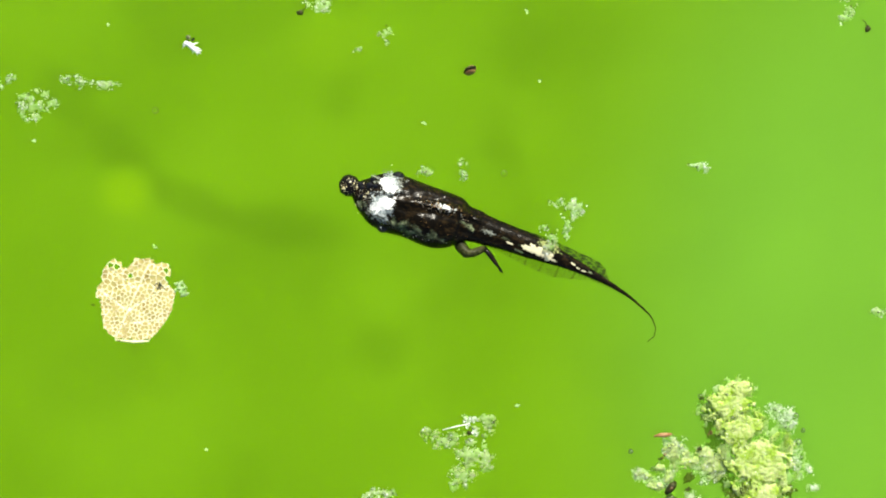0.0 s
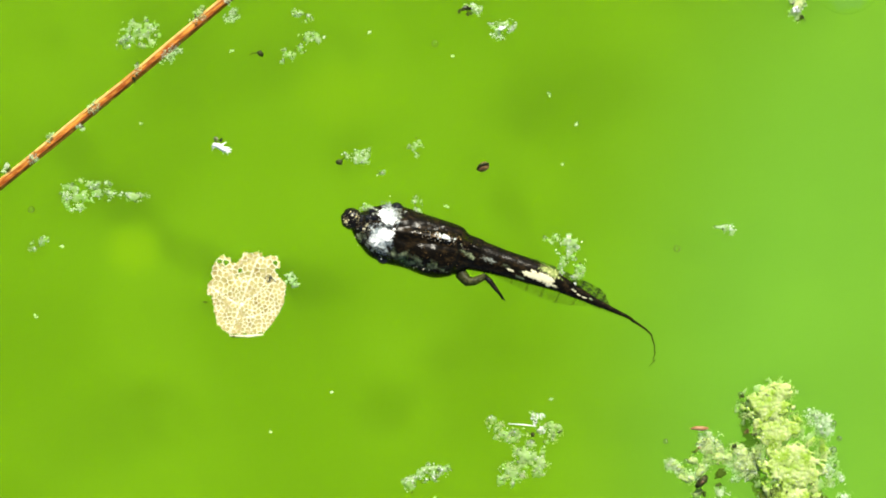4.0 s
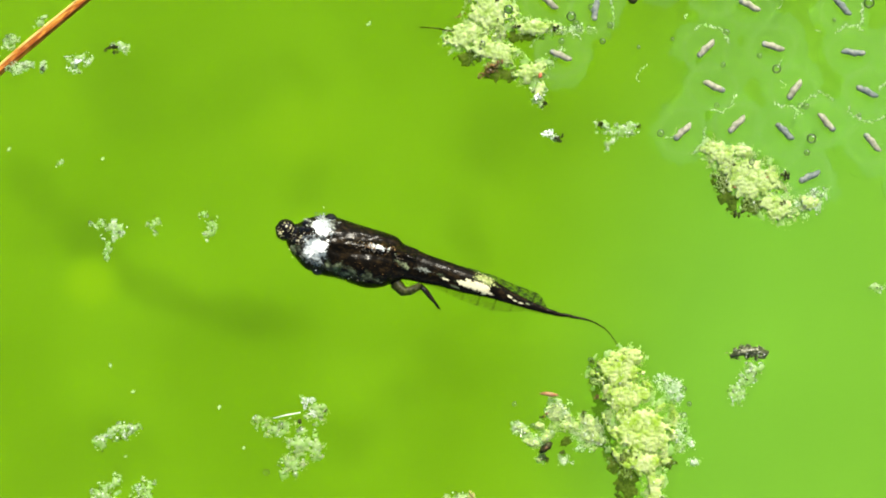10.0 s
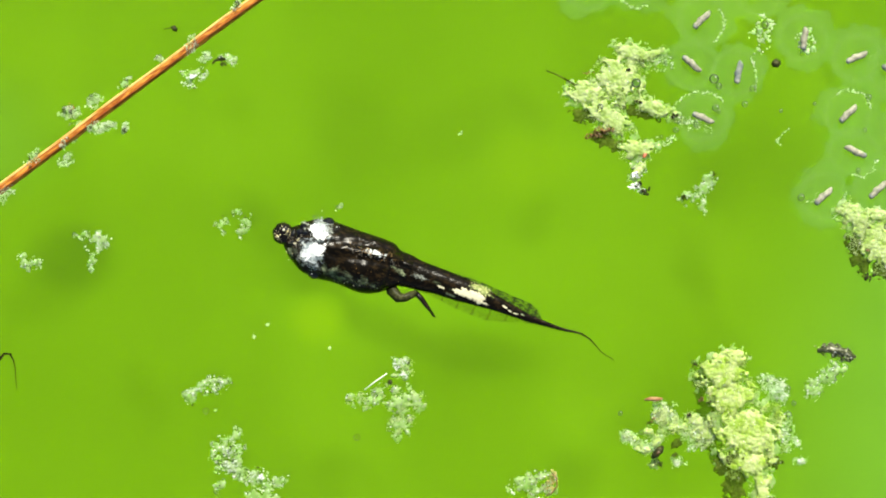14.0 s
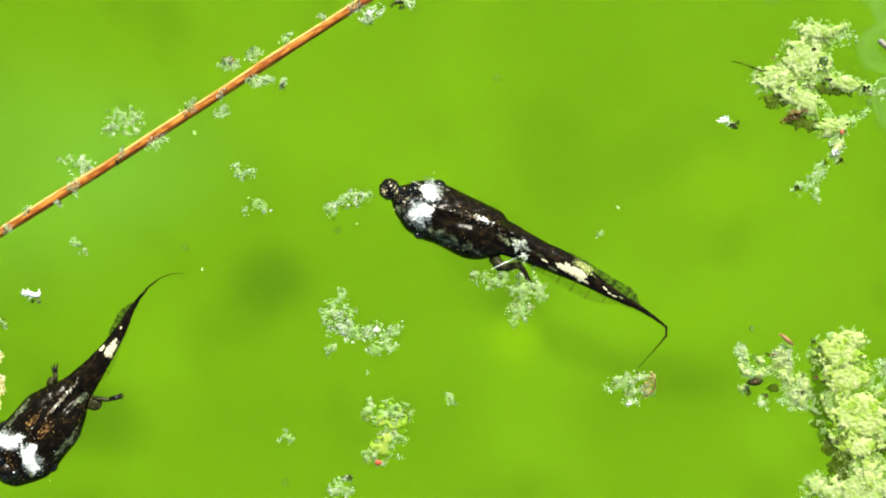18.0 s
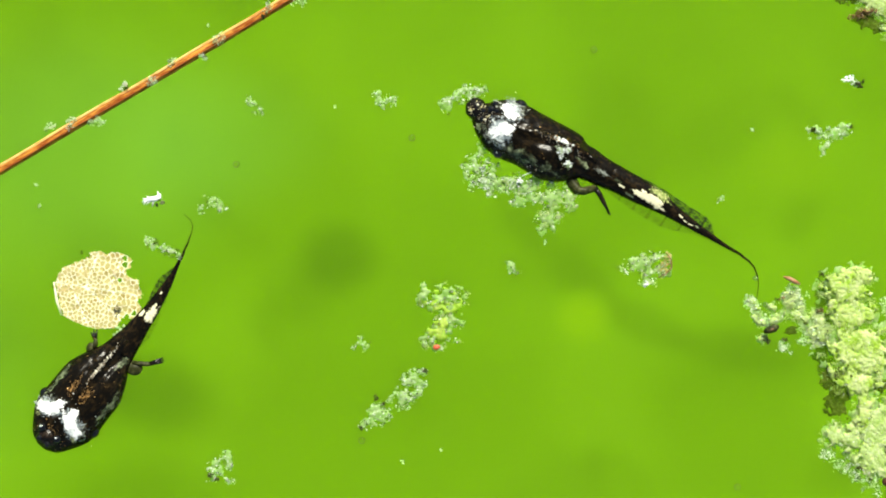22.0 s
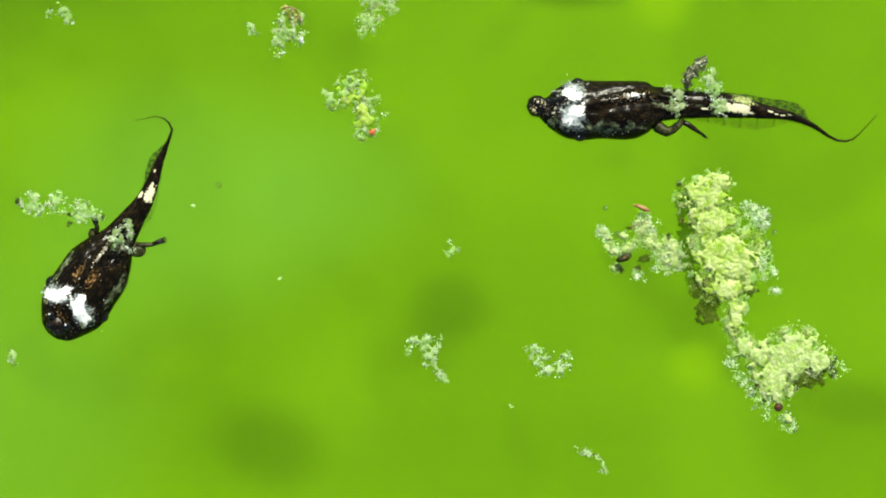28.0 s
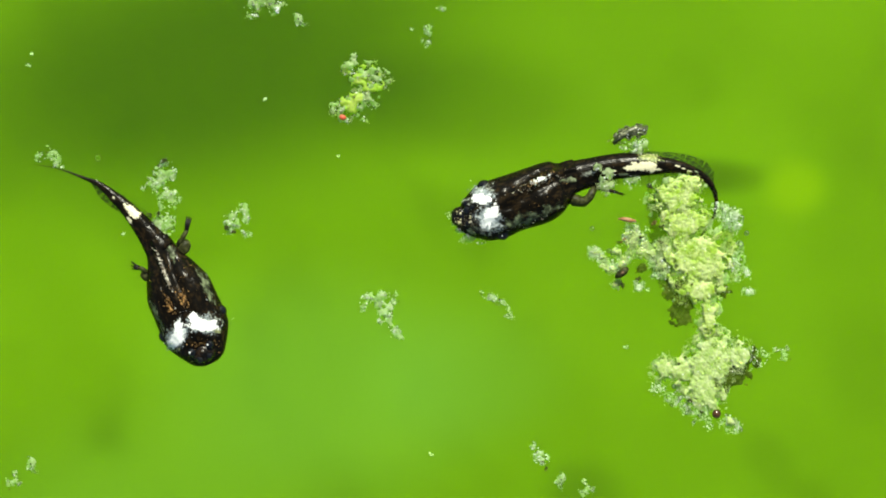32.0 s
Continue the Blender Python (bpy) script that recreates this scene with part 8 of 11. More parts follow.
    walk(flake_d, [(0, at(46, -324, -27)), (0.5, at(58, -290, -30)), (1, at(90, -286, -33)), (1.5, at(98, -258, -36)), (2, at(112, -246, -39)), (2.5, at(122, -207, -41)), (3, at(134, -194, -42)), (3.5, at(138, -189, -44)), (4, at(139, -184, -45)), (4.5, at(139, -180, -46)), (5, at(139, -175, -47)), (5.5, at(139, -172, -48)), (6, at(138, -170, -49)), (6.5, at(129, -169, -48)), (7, at(126, -143, -47)), (7.5, at(107, -134, -46)), (8, at(66, -123, -46)), (8.5, at(15, -111, -45)), (9, at(-43, -93, -44)), (9.5, at(-122, -84, -36)), (10, at(-166, -76, -28)), (10.5, at(-224, -62, -18)), (11, at(-294, -39, -8)), (11.5, at(-346, -16, -4)), (12, at(-405, -4, 0)), (12.5, at(-463, 26, 0)), (13, at(-498, 36, 0)), (13.5, at(-558, 70, -2)), (14, at(-583, 86, -4)), (14.5, at(-630, 103, -6)), (15, at(-652, 116, -8)), (15.5, at(-688, 129, -9)), (16, at(-718, 155, -10)), (16.5, at(-754, 199, -12)), (17, at(-790, 245, -13)), (17.5, at(-826, 289, -14)), (18, at(-862, 344, -15)), (18.5, at(-907, 369, -16)), (19, at(-925, 377, -17)), (19.5, at(-954, 384, -18)), (20, at(-968, 394, -20)), (20.5, at(-959, 407, -21)), (21, at(-985, 422, -22)), (21.5, at(-982, 421, -20)), (22, at(-982, 447, -18)), (22.5, at(-989, 476, -16)), (23, at(-994, 486, -14)), (23.5, at(-1057, 518, -12)), (24, at(-1087, 537, -10)), (24.5, at(-1159, 568, -13)), (25, at(-1203, 619, -14)), (25.5, at(-1247, 671, -15)), (26, at(-1294, 725, -17)), (26.5, at(-1351, 782, -19)), (27, at(-1428, 854, -20)), (27.5, at(-1506, 885, -20)), (28, at(-1581, 928, -20)), (28.5, at(-1661, 989, -20)), (29, at(-1732, 1063, -20)), (29.5, at(-1794, 1130, -20)), (30, at(-1831, 1243, -20)), (30.5, at(-1869, 1385, -20)), (31, at(-1904, 1504, -20)), (31.5, at(-1948, 1645, -20)), (32, at(-1949, 1774, -20))])
    walk(flake_back, [(0, at(51, -312, 0)), (0.5, at(64, -276, 0)), (1, at(97, -271, 0)), (1.5, at(106, -241, 0)), (2, at(121, -228, 0)), (2.5, at(132, -188, 0)), (3, at(144, -175, 0)), (3.5, at(149, -169, 0)), (4, at(151, -163, 0)), (4.5, at(152, -158, 0)), (5, at(152, -153, 0)), (5.5, at(153, -149, 0)), (6, at(153, -146, 0)), (6.5, at(144, -145, 0)), (7, at(141, -118, 0)), (7.5, at(122, -109, 0)), (8, at(81, -98, 0)), (8.5, at(30, -85, 0)), (9, at(-28, -67, 0)), (9.5, at(-106, -58, 0)), (10, at(-149, -50, 0)), (10.5, at(-207, -36, 0)), (11, at(-276, -14, 0)), (11.5, at(-327, 9, 0)), (12, at(-385, 21, 0)), (12.5, at(-443, 51, 0)), (13, at(-478, 61, 0)), (13.5, at(-538, 95, 0)), (14, at(-563, 111, 0)), (14.5, at(-610, 128, 0)), (15, at(-632, 141, 0)), (15.5, at(-668, 154, 0)), (16, at(-702, 182, 0)), (16.5, at(-742, 228, 0, 15)), (17, at(-781, 275, 0, 31)), (17.5, at(-821, 321, 0, 46)), (18, at(-857, 376, 0, 46)), (18.5, at(-902, 404, 0, 46)), (19, at(-920, 416, 0, 46)), (19.5, at(-940, 420, 0, 46)), (20, at(-945, 428, 0, 46)), (20.5, at(-932, 444, 0, 46)), (21, at(-953, 462, 0, 46)), (21.5, at(-952, 457, 0, 46)), (22, at(-954, 478, 0, 46)), (22.5, at(-977, 514, 0, 46)), (23, at(-999, 531, 0, 46)), (23.5, at(-1042, 559, 0, 46)), (24, at(-1052, 575, 0, 46)), (24.5, at(-1129, 606, 0, 46)), (25, at(-1176, 654, 0, 34)), (25.5, at(-1222, 702, 0, 23)), (26, at(-1272, 753, 0, 12)), (26.5, at(-1331, 807, 0)), (27, at(-1408, 879, 0)), (27.5, at(-1486, 910, 0)), (28, at(-1561, 953, 0)), (28.5, at(-1641, 1014, 0)), (29, at(-1712, 1088, 0)), (29.5, at(-1774, 1155, 0)), (30, at(-1811, 1268, 0)), (30.5, at(-1849, 1410, 0)), (31, at(-1884, 1529, 0)), (32, at(-1929, 1799, 0))])
    walk(flake_e, [(0, at(-118, -440, 0)), (0.5, at(-106, -395, 0)), (1, at(-79, -383, 0)), (1.5, at(-74, -346, 0)), (2, at(-61, -328, 0)), (2.5, at(-53, -284, 0)), (3, at(-43, -269, 0)), (3.5, at(-38, -259, 0)), (4, at(-40, -253, 0)), (4.5, at(-44, -246, 0)), (5, at(-49, -240, 0)), (5.5, at(-53, -235, 0)), (6, at(-55, -234, 0)), (6.5, at(-69, -228, 0)), (7, at(-77, -197, 0)), (7.5, at(-106, -182, 0)), (8, at(-163, -159, 0)), (8.5, at(-235, -129, 0)), (9, at(-312, -103, 0)), (9.5, at(-423, -98, 0)), (10, at(-481, -95, 0)), (10.5, at(-550, -83, 0)), (11, at(-622, -56, 0)), (11.5, at(-669, -30, 0)), (12, at(-725, -17, 0)), (12.5, at(-781, 14, 0)), (13, at(-816, 23, 0)), (13.5, at(-876, 59, 0)), (14, at(-898, 79, 0)), (14.5, at(-941, 101, 0)), (15, at(-963, 117, 0)), (15.5, at(-999, 135, 0)), (16, at(-1033, 201, 0)), (16.5, at(-1066, 276, 0)), (17, at(-1099, 351, 0)), (17.5, at(-1130, 421, 0)), (18, at(-1152, 464, 0)), (18.5, at(-1181, 491, 0)), (19, at(-1153, 504, 0)), (19.5, at(-1168, 514, 0)), (20, at(-1149, 522, 0)), (20.5, at(-1114, 522, 0)), (21, at(-1132, 523, 0)), (21.5, at(-1137, 540, 0)), (22, at(-1124, 590, 0)), (22.5, at(-1143, 635, 0)), (23, at(-1161, 660, 0)), (23.5, at(-1244, 709, 0)), (24, at(-1260, 744, 0)), (24.5, at(-1336, 827, 0)), (25, at(-1406, 933, 0)), (25.5, at(-1476, 1038, 0)), (26, at(-1549, 1145, 0)), (32, at(-2211, 2642, 0))])
    walk(flake_h, [(0, at(-164, -1586, 0)), (6, at(-101, -610, 0)), (6.5, at(-115, -540, 0)), (7, at(-123, -445, 0)), (7.5, at(-152, -367, 0)), (8, at(-208, -282, 0)), (8.5, at(-277, -254, 0)), (9, at(-352, -230, 0)), (9.5, at(-459, -225, 0)), (10, at(-513, -222, 0)), (10.5, at(-581, -211, 0)), (11, at(-634, -186, 0)), (11.5, at(-666, -158, -1)), (12, at(-716, -151, -1)), (12.5, at(-767, -122, -1)), (13, at(-796, -111, -1)), (13.5, at(-858, -73, -1)), (14, at(-877, -47, -1)), (14.5, at(-916, -20, -1)), (15, at(-934, -2, 0)), (15.5, at(-973, 15, 1)), (16, at(-1012, 59, 3)), (16.5, at(-1051, 107, 6)), (17, at(-1091, 156, 8)), (17.5, at(-1132, 204, 11)), (18, at(-1184, 250, 14)), (18.5, at(-1215, 268, 16)), (19, at(-1224, 267, 18)), (19.5, at(-1209, 259, 19)), (20, at(-1180, 278, 19)), (20.5, at(-1146, 313, 18)), (21, at(-1134, 349, 18)), (21.5, at(-1111, 385, 18)), (22, at(-1107, 448, 18)), (22.5, at(-1139, 501, 19)), (23, at(-1176, 531, 20)), (23.5, at(-1263, 581, 23)), (24, at(-1271, 616, 26)), (24.5, at(-1348, 629, 26)), (25.5, at(-1506, 760, 26)), (26.5, at(-1655, 900, 26)), (27, at(-1747, 979, 26)), (28, at(-1887, 1059, 26)), (32, at(-2279, 1620, 26))])
    walk(flake_f, [(0, at(310, -1607, 0)), (7, at(346, -495, 0)), (7.5, at(331, -421, 0)), (8, at(298, -342, 0)), (8.5, at(257, -261, 0)), (9, at(206, -242, 0)), (9.5, at(142, -234, 0)), (10, at(108, -227, 0)), (10.5, at(57, -218, 0)), (11, at(-6, -204, 0)), (11.5, at(-52, -188, 0)), (12, at(-130, -176, 0)), (12.5, at(-217, -134, -1)), (13, at(-226, -143, -1)), (13.5, at(-316, -110, -1)), (14, at(-324, -96, -2)), (14.5, at(-404, -73, -3)), (15, at(-393, -60, -3)), (15.5, at(-440, -49, -4)), (16, at(-482, -21, -4)), (16.5, at(-523, 9, -5)), (17, at(-564, 40, -6)), (17.5, at(-606, 75, -6)), (18, at(-655, 135, -7)), (18.5, at(-700, 169, -7)), (19, at(-732, 186, -7)), (19.5, at(-749, 192, -7)), (20, at(-763, 198, -7)), (20.5, at(-766, 212, -7)), (21, at(-788, 229, -7)), (21.5, at(-796, 249, -6)), (22, at(-801, 287, -5)), (22.5, at(-827, 329, -4)), (23, at(-837, 368, -3)), (23.5, at(-898, 420, -2)), (24, at(-957, 460, 0)), (24.5, at(-1038, 496, 5)), (26.5, at(-1394, 652, 50)), (27, at(-1552, 744, 58)), (27.5, at(-1643, 789, 57)), (28, at(-1729, 838, 60)), (28.5, at(-1810, 900, 57)), (29, at(-1882, 978, 58)), (29.5, at(-1945, 1051, 57)), (30, at(-1980, 1098, 54)), (30.5, at(-2007, 1179, 57)), (31, at(-2063, 1202, 46)), (32, at(-2105, 1380, 40))])
    walk(flake_g, [(0, at(-124, -2653, 0)), (14, at(-843, -389, 0)), (14.5, at(-889, -302, 0)), (15, at(-908, -223, 0)), (15.5, at(-949, -209, 0)), (16, at(-985, -168, 0)), (16.5, at(-1020, -122, 0)), (17, at(-1055, -77, 0)), (17.5, at(-1090, -33, 0)), (18, at(-1108, -1, -0)), (18.5, at(-1132, 25, -1)), (19, at(-1148, 39, -1)), (19.5, at(-1152, 46, -1)), (20, at(-1155, 56, -1)), (20.5, at(-1151, 76, -1)), (21, at(-1177, 99, 0)), (21.5, at(-1187, 117, 2)), (22, at(-1180, 143, 4)), (22.5, at(-1202, 176, 7)), (23, at(-1194, 203, 11)), (23.5, at(-1221, 243, 14)), (24, at(-1230, 281, 18)), (24.5, at(-1262, 332, 22)), (25, at(-1299, 379, 27)), (25.5, at(-1335, 425, 32)), (26, at(-1374, 472, 36)), (26.5, at(-1416, 521, 40)), (27, at(-1480, 585, 44)), (27.5, at(-1524, 613, 45)), (28, at(-1578, 654, 42)), (28.5, at(-1647, 714, 37)), (29, at(-1711, 787, 32)), (29.5, at(-1776, 852, 26)), (30, at(-1817, 893, 19)), (30.5, at(-1863, 964, 11)), (31, at(-1904, 1013, 1)), (31.5, at(-1957, 1093, -8)), (32, at(-1972, 1161, -18))])
    walk(flake_j, [(0, at(1744, -151, 20)), (6, at(965, -58, 20)), (6.5, at(948, -54, 20)), (7, at(940, -34, 20)), (7.5, at(909, -32, 20)), (8, at(857, -21, 20)), (8.5, at(799, -6, 20)), (9, at(738, 9, 17)), (9.5, at(670, 24, 14)), (10, at(627, 38, 11)), (10.5, at(566, 54, 8)), (11, at(499, 68, 5)), (11.5, at(435, 90, 2)), (12, at(371, 96, 0)), (12.5, at(314, 113, -2)), (13, at(280, 115, -5)), (13.5, at(223, 131, -6)), (14, at(204, 132, -5)), (14.5, at(159, 127, -3)), (15, at(166, 126, -1)), (15.5, at(101, 126, 2)), (16, at(63, 130, 4)), (16.5, at(39, 159, 7)), (17, at(15, 190, 9)), (17.5, at(-11, 221, 12)), (18, at(-51, 264, 15)), (18.5, at(-93, 288, 18)), (19, at(-112, 302, 20)), (19.5, at(-112, 307, 23)), (20, at(-109, 314, 26)), (20.5, at(-120, 316, 29)), (21, at(-172, 317, 32)), (21.5, at(-200, 314, 35)), (22, at(-217, 325, 38)), (22.5, at(-263, 338, 40)), (23, at(-298, 348, 43)), (23.5, at(-379, 376, 46)), (24, at(-450, 398, 48)), (24.5, at(-536, 423, 51)), (25, at(-574, 465, 53)), (25.5, at(-623, 508, 56, 26)), (26, at(-680, 552, 58, 26)), (26.5, at(-742, 601, 60, 26)), (27, at(-851, 677, 62, 26)), (27.5, at(-925, 721, 63, 26)), (28, at(-1007, 754, 64, 26)), (28.5, at(-1114, 799, 64, 26)), (29, at(-1218, 856, 64)), (29.5, at(-1310, 905, 62)), (30, at(-1371, 933, 60)), (30.5, at(-1414, 985, 55)), (31, at(-1449, 1023, 47)), (31.5, at(-1484, 1082, 38)), (32, at(-1464, 1126, 30))])
    walk(flake_r, [(0, at(1431, 345, -60)), (3.5, at(1023, 400, -60)), (4, at(945, 398, -60)), (4.5, at(867, 395, -60)), (5, at(853, 393, -60)), (5.5, at(839, 391, -60)), (6, at(818, 388, -60)), (6.5, at(793, 390, -60)), (7, at(779, 398, -60)), (7.5, at(744, 396, -58)), (8, at(683, 399, -57)), (8.5, at(611, 412, -54)), (9, at(530, 421, -50)), (9.5, at(443, 436, -42)), (10, at(393, 438, -33)), (10.5, at(329, 432, -22)), (11, at(259, 426, -13)), (11.5, at(203, 425, -5)), (12, at(142, 415, 0)), (12.5, at(84, 420, 2)), (13, at(49, 414, 5)), (13.5, at(-10, 425, 7)), (14, at(-36, 422, 8)), (14.5, at(-80, 415, 10)), (15, at(-104, 410, 11)), (15.5, at(-139, 397, 12)), (16, at(-174, 410, 12)), (16.5, at(-209, 426, 13)), (17, at(-245, 445, 13)), (17.5, at(-283, 464, 12)), (18, at(-341, 496, 12)), (18.5, at(-401, 521, 11)), (19, at(-439, 535, 9)), (19.5, at(-455, 539, 7)), (20, at(-466, 536, 5)), (20.5, at(-463, 533, 1)), (21, at(-482, 526, -6)), (21.5, at(-487, 515, -15)), (22, at(-485, 520, -25)), (22.5, at(-504, 524, -35)), (23, at(-514, 526, -45)), (23.5, at(-576, 554, -53)), (24, at(-631, 579, -60)), (24.5, at(-700, 609, -64)), (25, at(-764, 649, -67)), (25.5, at(-827, 690, -68)), (26, at(-892, 732, -68)), (26.5, at(-962, 778, -69)), (27, at(-1072, 844, -70)), (27.5, at(-1140, 881, -70)), (28, at(-1217, 918, -70)), (28.5, at(-1311, 972, -70)), (29, at(-1401, 1039, -70)), (29.5, at(-1481, 1098, -70)), (30, at(-1532, 1139, -70)), (30.5, at(-1572, 1272, -70)), (31, at(-1606, 1385, -70)), (31.5, at(-1646, 1518, -70)), (32, at(-1638, 1636, -70))])
    walk(flake_q, [(0, at(1404, 311, 0)), (3.5, at(996, 366, 0)), (4, at(918, 363, 0)), (4.5, at(839, 360, 0)), (5, at(826, 358, 0)), (5.5, at(812, 356, 0)), (6, at(791, 353, 0)), (6.5, at(765, 356, 0)), (7, at(752, 364, 0)), (7.5, at(703, 368, 0)), (8, at(626, 387, 0)), (8.5, at(539, 406, 0)), (9, at(450, 416, 0)), (9.5, at(347, 430, 0)), (10, at(283, 426, 0)), (10.5, at(209, 418, 0)), (11, at(135, 419, 0)), (11.5, at(65, 425, 0)), (12, at(10, 425, 0)), (12.5, at(-41, 432, 0)), (13, at(-66, 421, 0)), (13.5, at(-117, 432, 0)), (14, at(-140, 425, 0)), (14.5, at(-181, 420, 0)), (15, at(-205, 416, 0)), (15.5, at(-240, 409, 0)), (16, at(-280, 436, 0)), (16.5, at(-321, 468, 0)), (17, at(-364, 502, 0)), (17.5, at(-410, 539, 0)), (18, at(-487, 597, 0)), (18.5, at(-535, 634, 0)), (19, at(-556, 645, 0)), (19.5, at(-549, 636, 0)), (20, at(-531, 625, 0)), (20.5, at(-504, 615, 0)), (21, at(-493, 601, 0)), (21.5, at(-463, 593, 0)), (22, at(-441, 610, 0)), (22.5, at(-460, 616, 0)), (23, at(-471, 620, 0)), (23.5, at(-532, 649, 0)), (24, at(-586, 674, 0)), (24.5, at(-655, 704, 0)), (25, at(-717, 808, 0)), (25.5, at(-779, 913, 0)), (26, at(-843, 1020, 0)), (32, at(-1589, 2445, 0))])
    walk(bit_bb, [(0, at(9, 965, 0)), (1.5, at(52, 759, 0)), (2, at(47, 687, 0)), (2.5, at(44, 646, 0)), (3, at(45, 579, 0)), (3.5, at(38, 572, 0)), (4, at(21, 565, 0)), (4.5, at(3, 559, 0)), (5, at(-16, 553, 0)), (5.5, at(-36, 548, 0)), (6, at(-57, 542, 0)), (6.5, at(-78, 537, 0)), (7, at(-98, 555, 0)), (7.5, at(-132, 555, 0)), (8, at(-190, 560, 0)), (8.5, at(-267, 569, 0)), (9, at(-342, 579, 0)), (9.5, at(-443, 580, 0)), (10, at(-497, 582, 0)), (10.5, at(-562, 576, 0)), (11, at(-628, 589, 0)), (11.5, at(-679, 607, 0)), (12, at(-736, 618, 0)), (12.5, at(-787, 633, 0)), (13, at(-819, 630, 0)), (13.5, at(-864, 655, 0)), (14, at(-883, 653, 0)), (14.5, at(-913, 656, 0)), (15, at(-934, 658, 0)), (15.5, at(-970, 660, 0)), (16, at(-992, 686, 0)), (16.5, at(-1012, 715, 0)), (17, at(-1031, 746, 0)), (17.5, at(-1050, 776, 0)), (18, at(-1072, 808, 0)), (18.5, at(-1104, 833, 0)), (19, at(-1103, 841, 0)), (19.5, at(-1105, 846, 0)), (20, at(-1085, 852, 0)), (20.5, at(-1056, 858, 0)), (21, at(-1073, 932, 0)), (21.5, at(-1069, 1014, 0)), (32, at(-2158, 3406, 0))])
    walk(bit_bb2, [(0, at(75, 936, 0)), (1.5, at(119, 730, 0)), (2, at(113, 657, 0)), (2.5, at(110, 616, 0)), (3, at(110, 549, 0)), (3.5, at(103, 542, 0)), (4, at(85, 536, 0)), (4.5, at(66, 530, 0)), (5, at(46, 525, 0)), (5.5, at(26, 520, 0)), (6, at(-0, 512, 0)), (6.5, at(-23, 504, 0)), (7, at(-52, 517, 0)), (7.5, at(-97, 510, 0)), (8, at(-178, 508, 0)), (8.5, at(-282, 517, 0)), (9, at(-378, 533, 0)), (9.5, at(-501, 556, 0)), (10, at(-558, 562, 0)), (10.5, at(-622, 556, 0)), (11, at(-689, 572, 0)), (11.5, at(-736, 584, 0)), (12, at(-786, 588, 0)), (12.5, at(-835, 602, 0)), (13, at(-867, 602, 0)), (13.5, at(-912, 630, 0)), (14, at(-931, 628, 0)), (14.5, at(-964, 634, 0)), (15, at(-984, 636, 0)), (15.5, at(-1021, 642, 0)), (16, at(-1042, 670, 0)), (16.5, at(-1062, 702, 0)), (17, at(-1081, 734, 0)), (17.5, at(-1100, 766, 0)), (18, at(-1122, 796, 0)), (18.5, at(-1154, 820, 0)), (19, at(-1152, 828, 0)), (19.5, at(-1153, 834, 0)), (20, at(-1132, 840, 0)), (20.5, at(-1101, 846, 0)), (21, at(-1119, 921, 0)), (21.5, at(-1115, 1003, 0)), (32, at(-2200, 3398, 0))])
    walk(flake_sed, [(0, at(-572, 639, 0)), (0.5, at(-558, 581, 0)), (1, at(-535, 554, 0)), (1.5, at(-539, 553, 0)), (2, at(-541, 546, 0)), (2.5, at(-539, 568, 0)), (3, at(-533, 566, 0)), (3.5, at(-545, 543, 0)), (4, at(-556, 526, 0)), (4.5, at(-568, 509, 0)), (5, at(-580, 493, 0)), (5.5, at(-592, 477, 0)), (6, at(-607, 459, 0)), (6.5, at(-634, 433, 0)), (7, at(-643, 431, 0)), (7.5, at(-648, 404, 0)), (8, at(-702, 417, 0)), (8.5, at(-761, 418, 0)), (9, at(-818, 421, 0)), (9.5, at(-894, 423, 0)), (10, at(-891, 449, 0)), (10.5, at(-918, 436, 0)), (11, at(-1012, 423, 0)), (11.5, at(-1040, 427, 0)), (12, at(-1098, 425, 0)), (12.5, at(-1194, 434, 0)), (13, at(-1237, 420, 0)), (13.5, at(-1307, 450, 0)), (14, at(-1327, 449, 0)), (14.5, at(-1383, 486, 0)), (15, at(-1398, 463, 0)), (15.5, at(-1437, 476, 0)), (16, at(-1465, 501, 0)), (16.5, at(-1489, 523, 0)), (17, at(-1513, 549, 0)), (17.5, at(-1537, 570, 0)), (18, at(-1557, 602, 0)), (18.5, at(-1571, 650, 0)), (19, at(-1561, 659, 0)), (19.5, at(-1541, 673, 0)), (20, at(-1525, 697, 0)), (20.5, at(-1502, 717, 0)), (21, at(-1511, 746, 0)), (21.5, at(-1494, 769, 0)), (22, at(-1473, 799, 0)), (22.5, at(-1530, 829, 0)), (23, at(-1547, 852, 0)), (23.5, at(-1632, 894, 0)), (32, at(-2624, 2866, 0))])
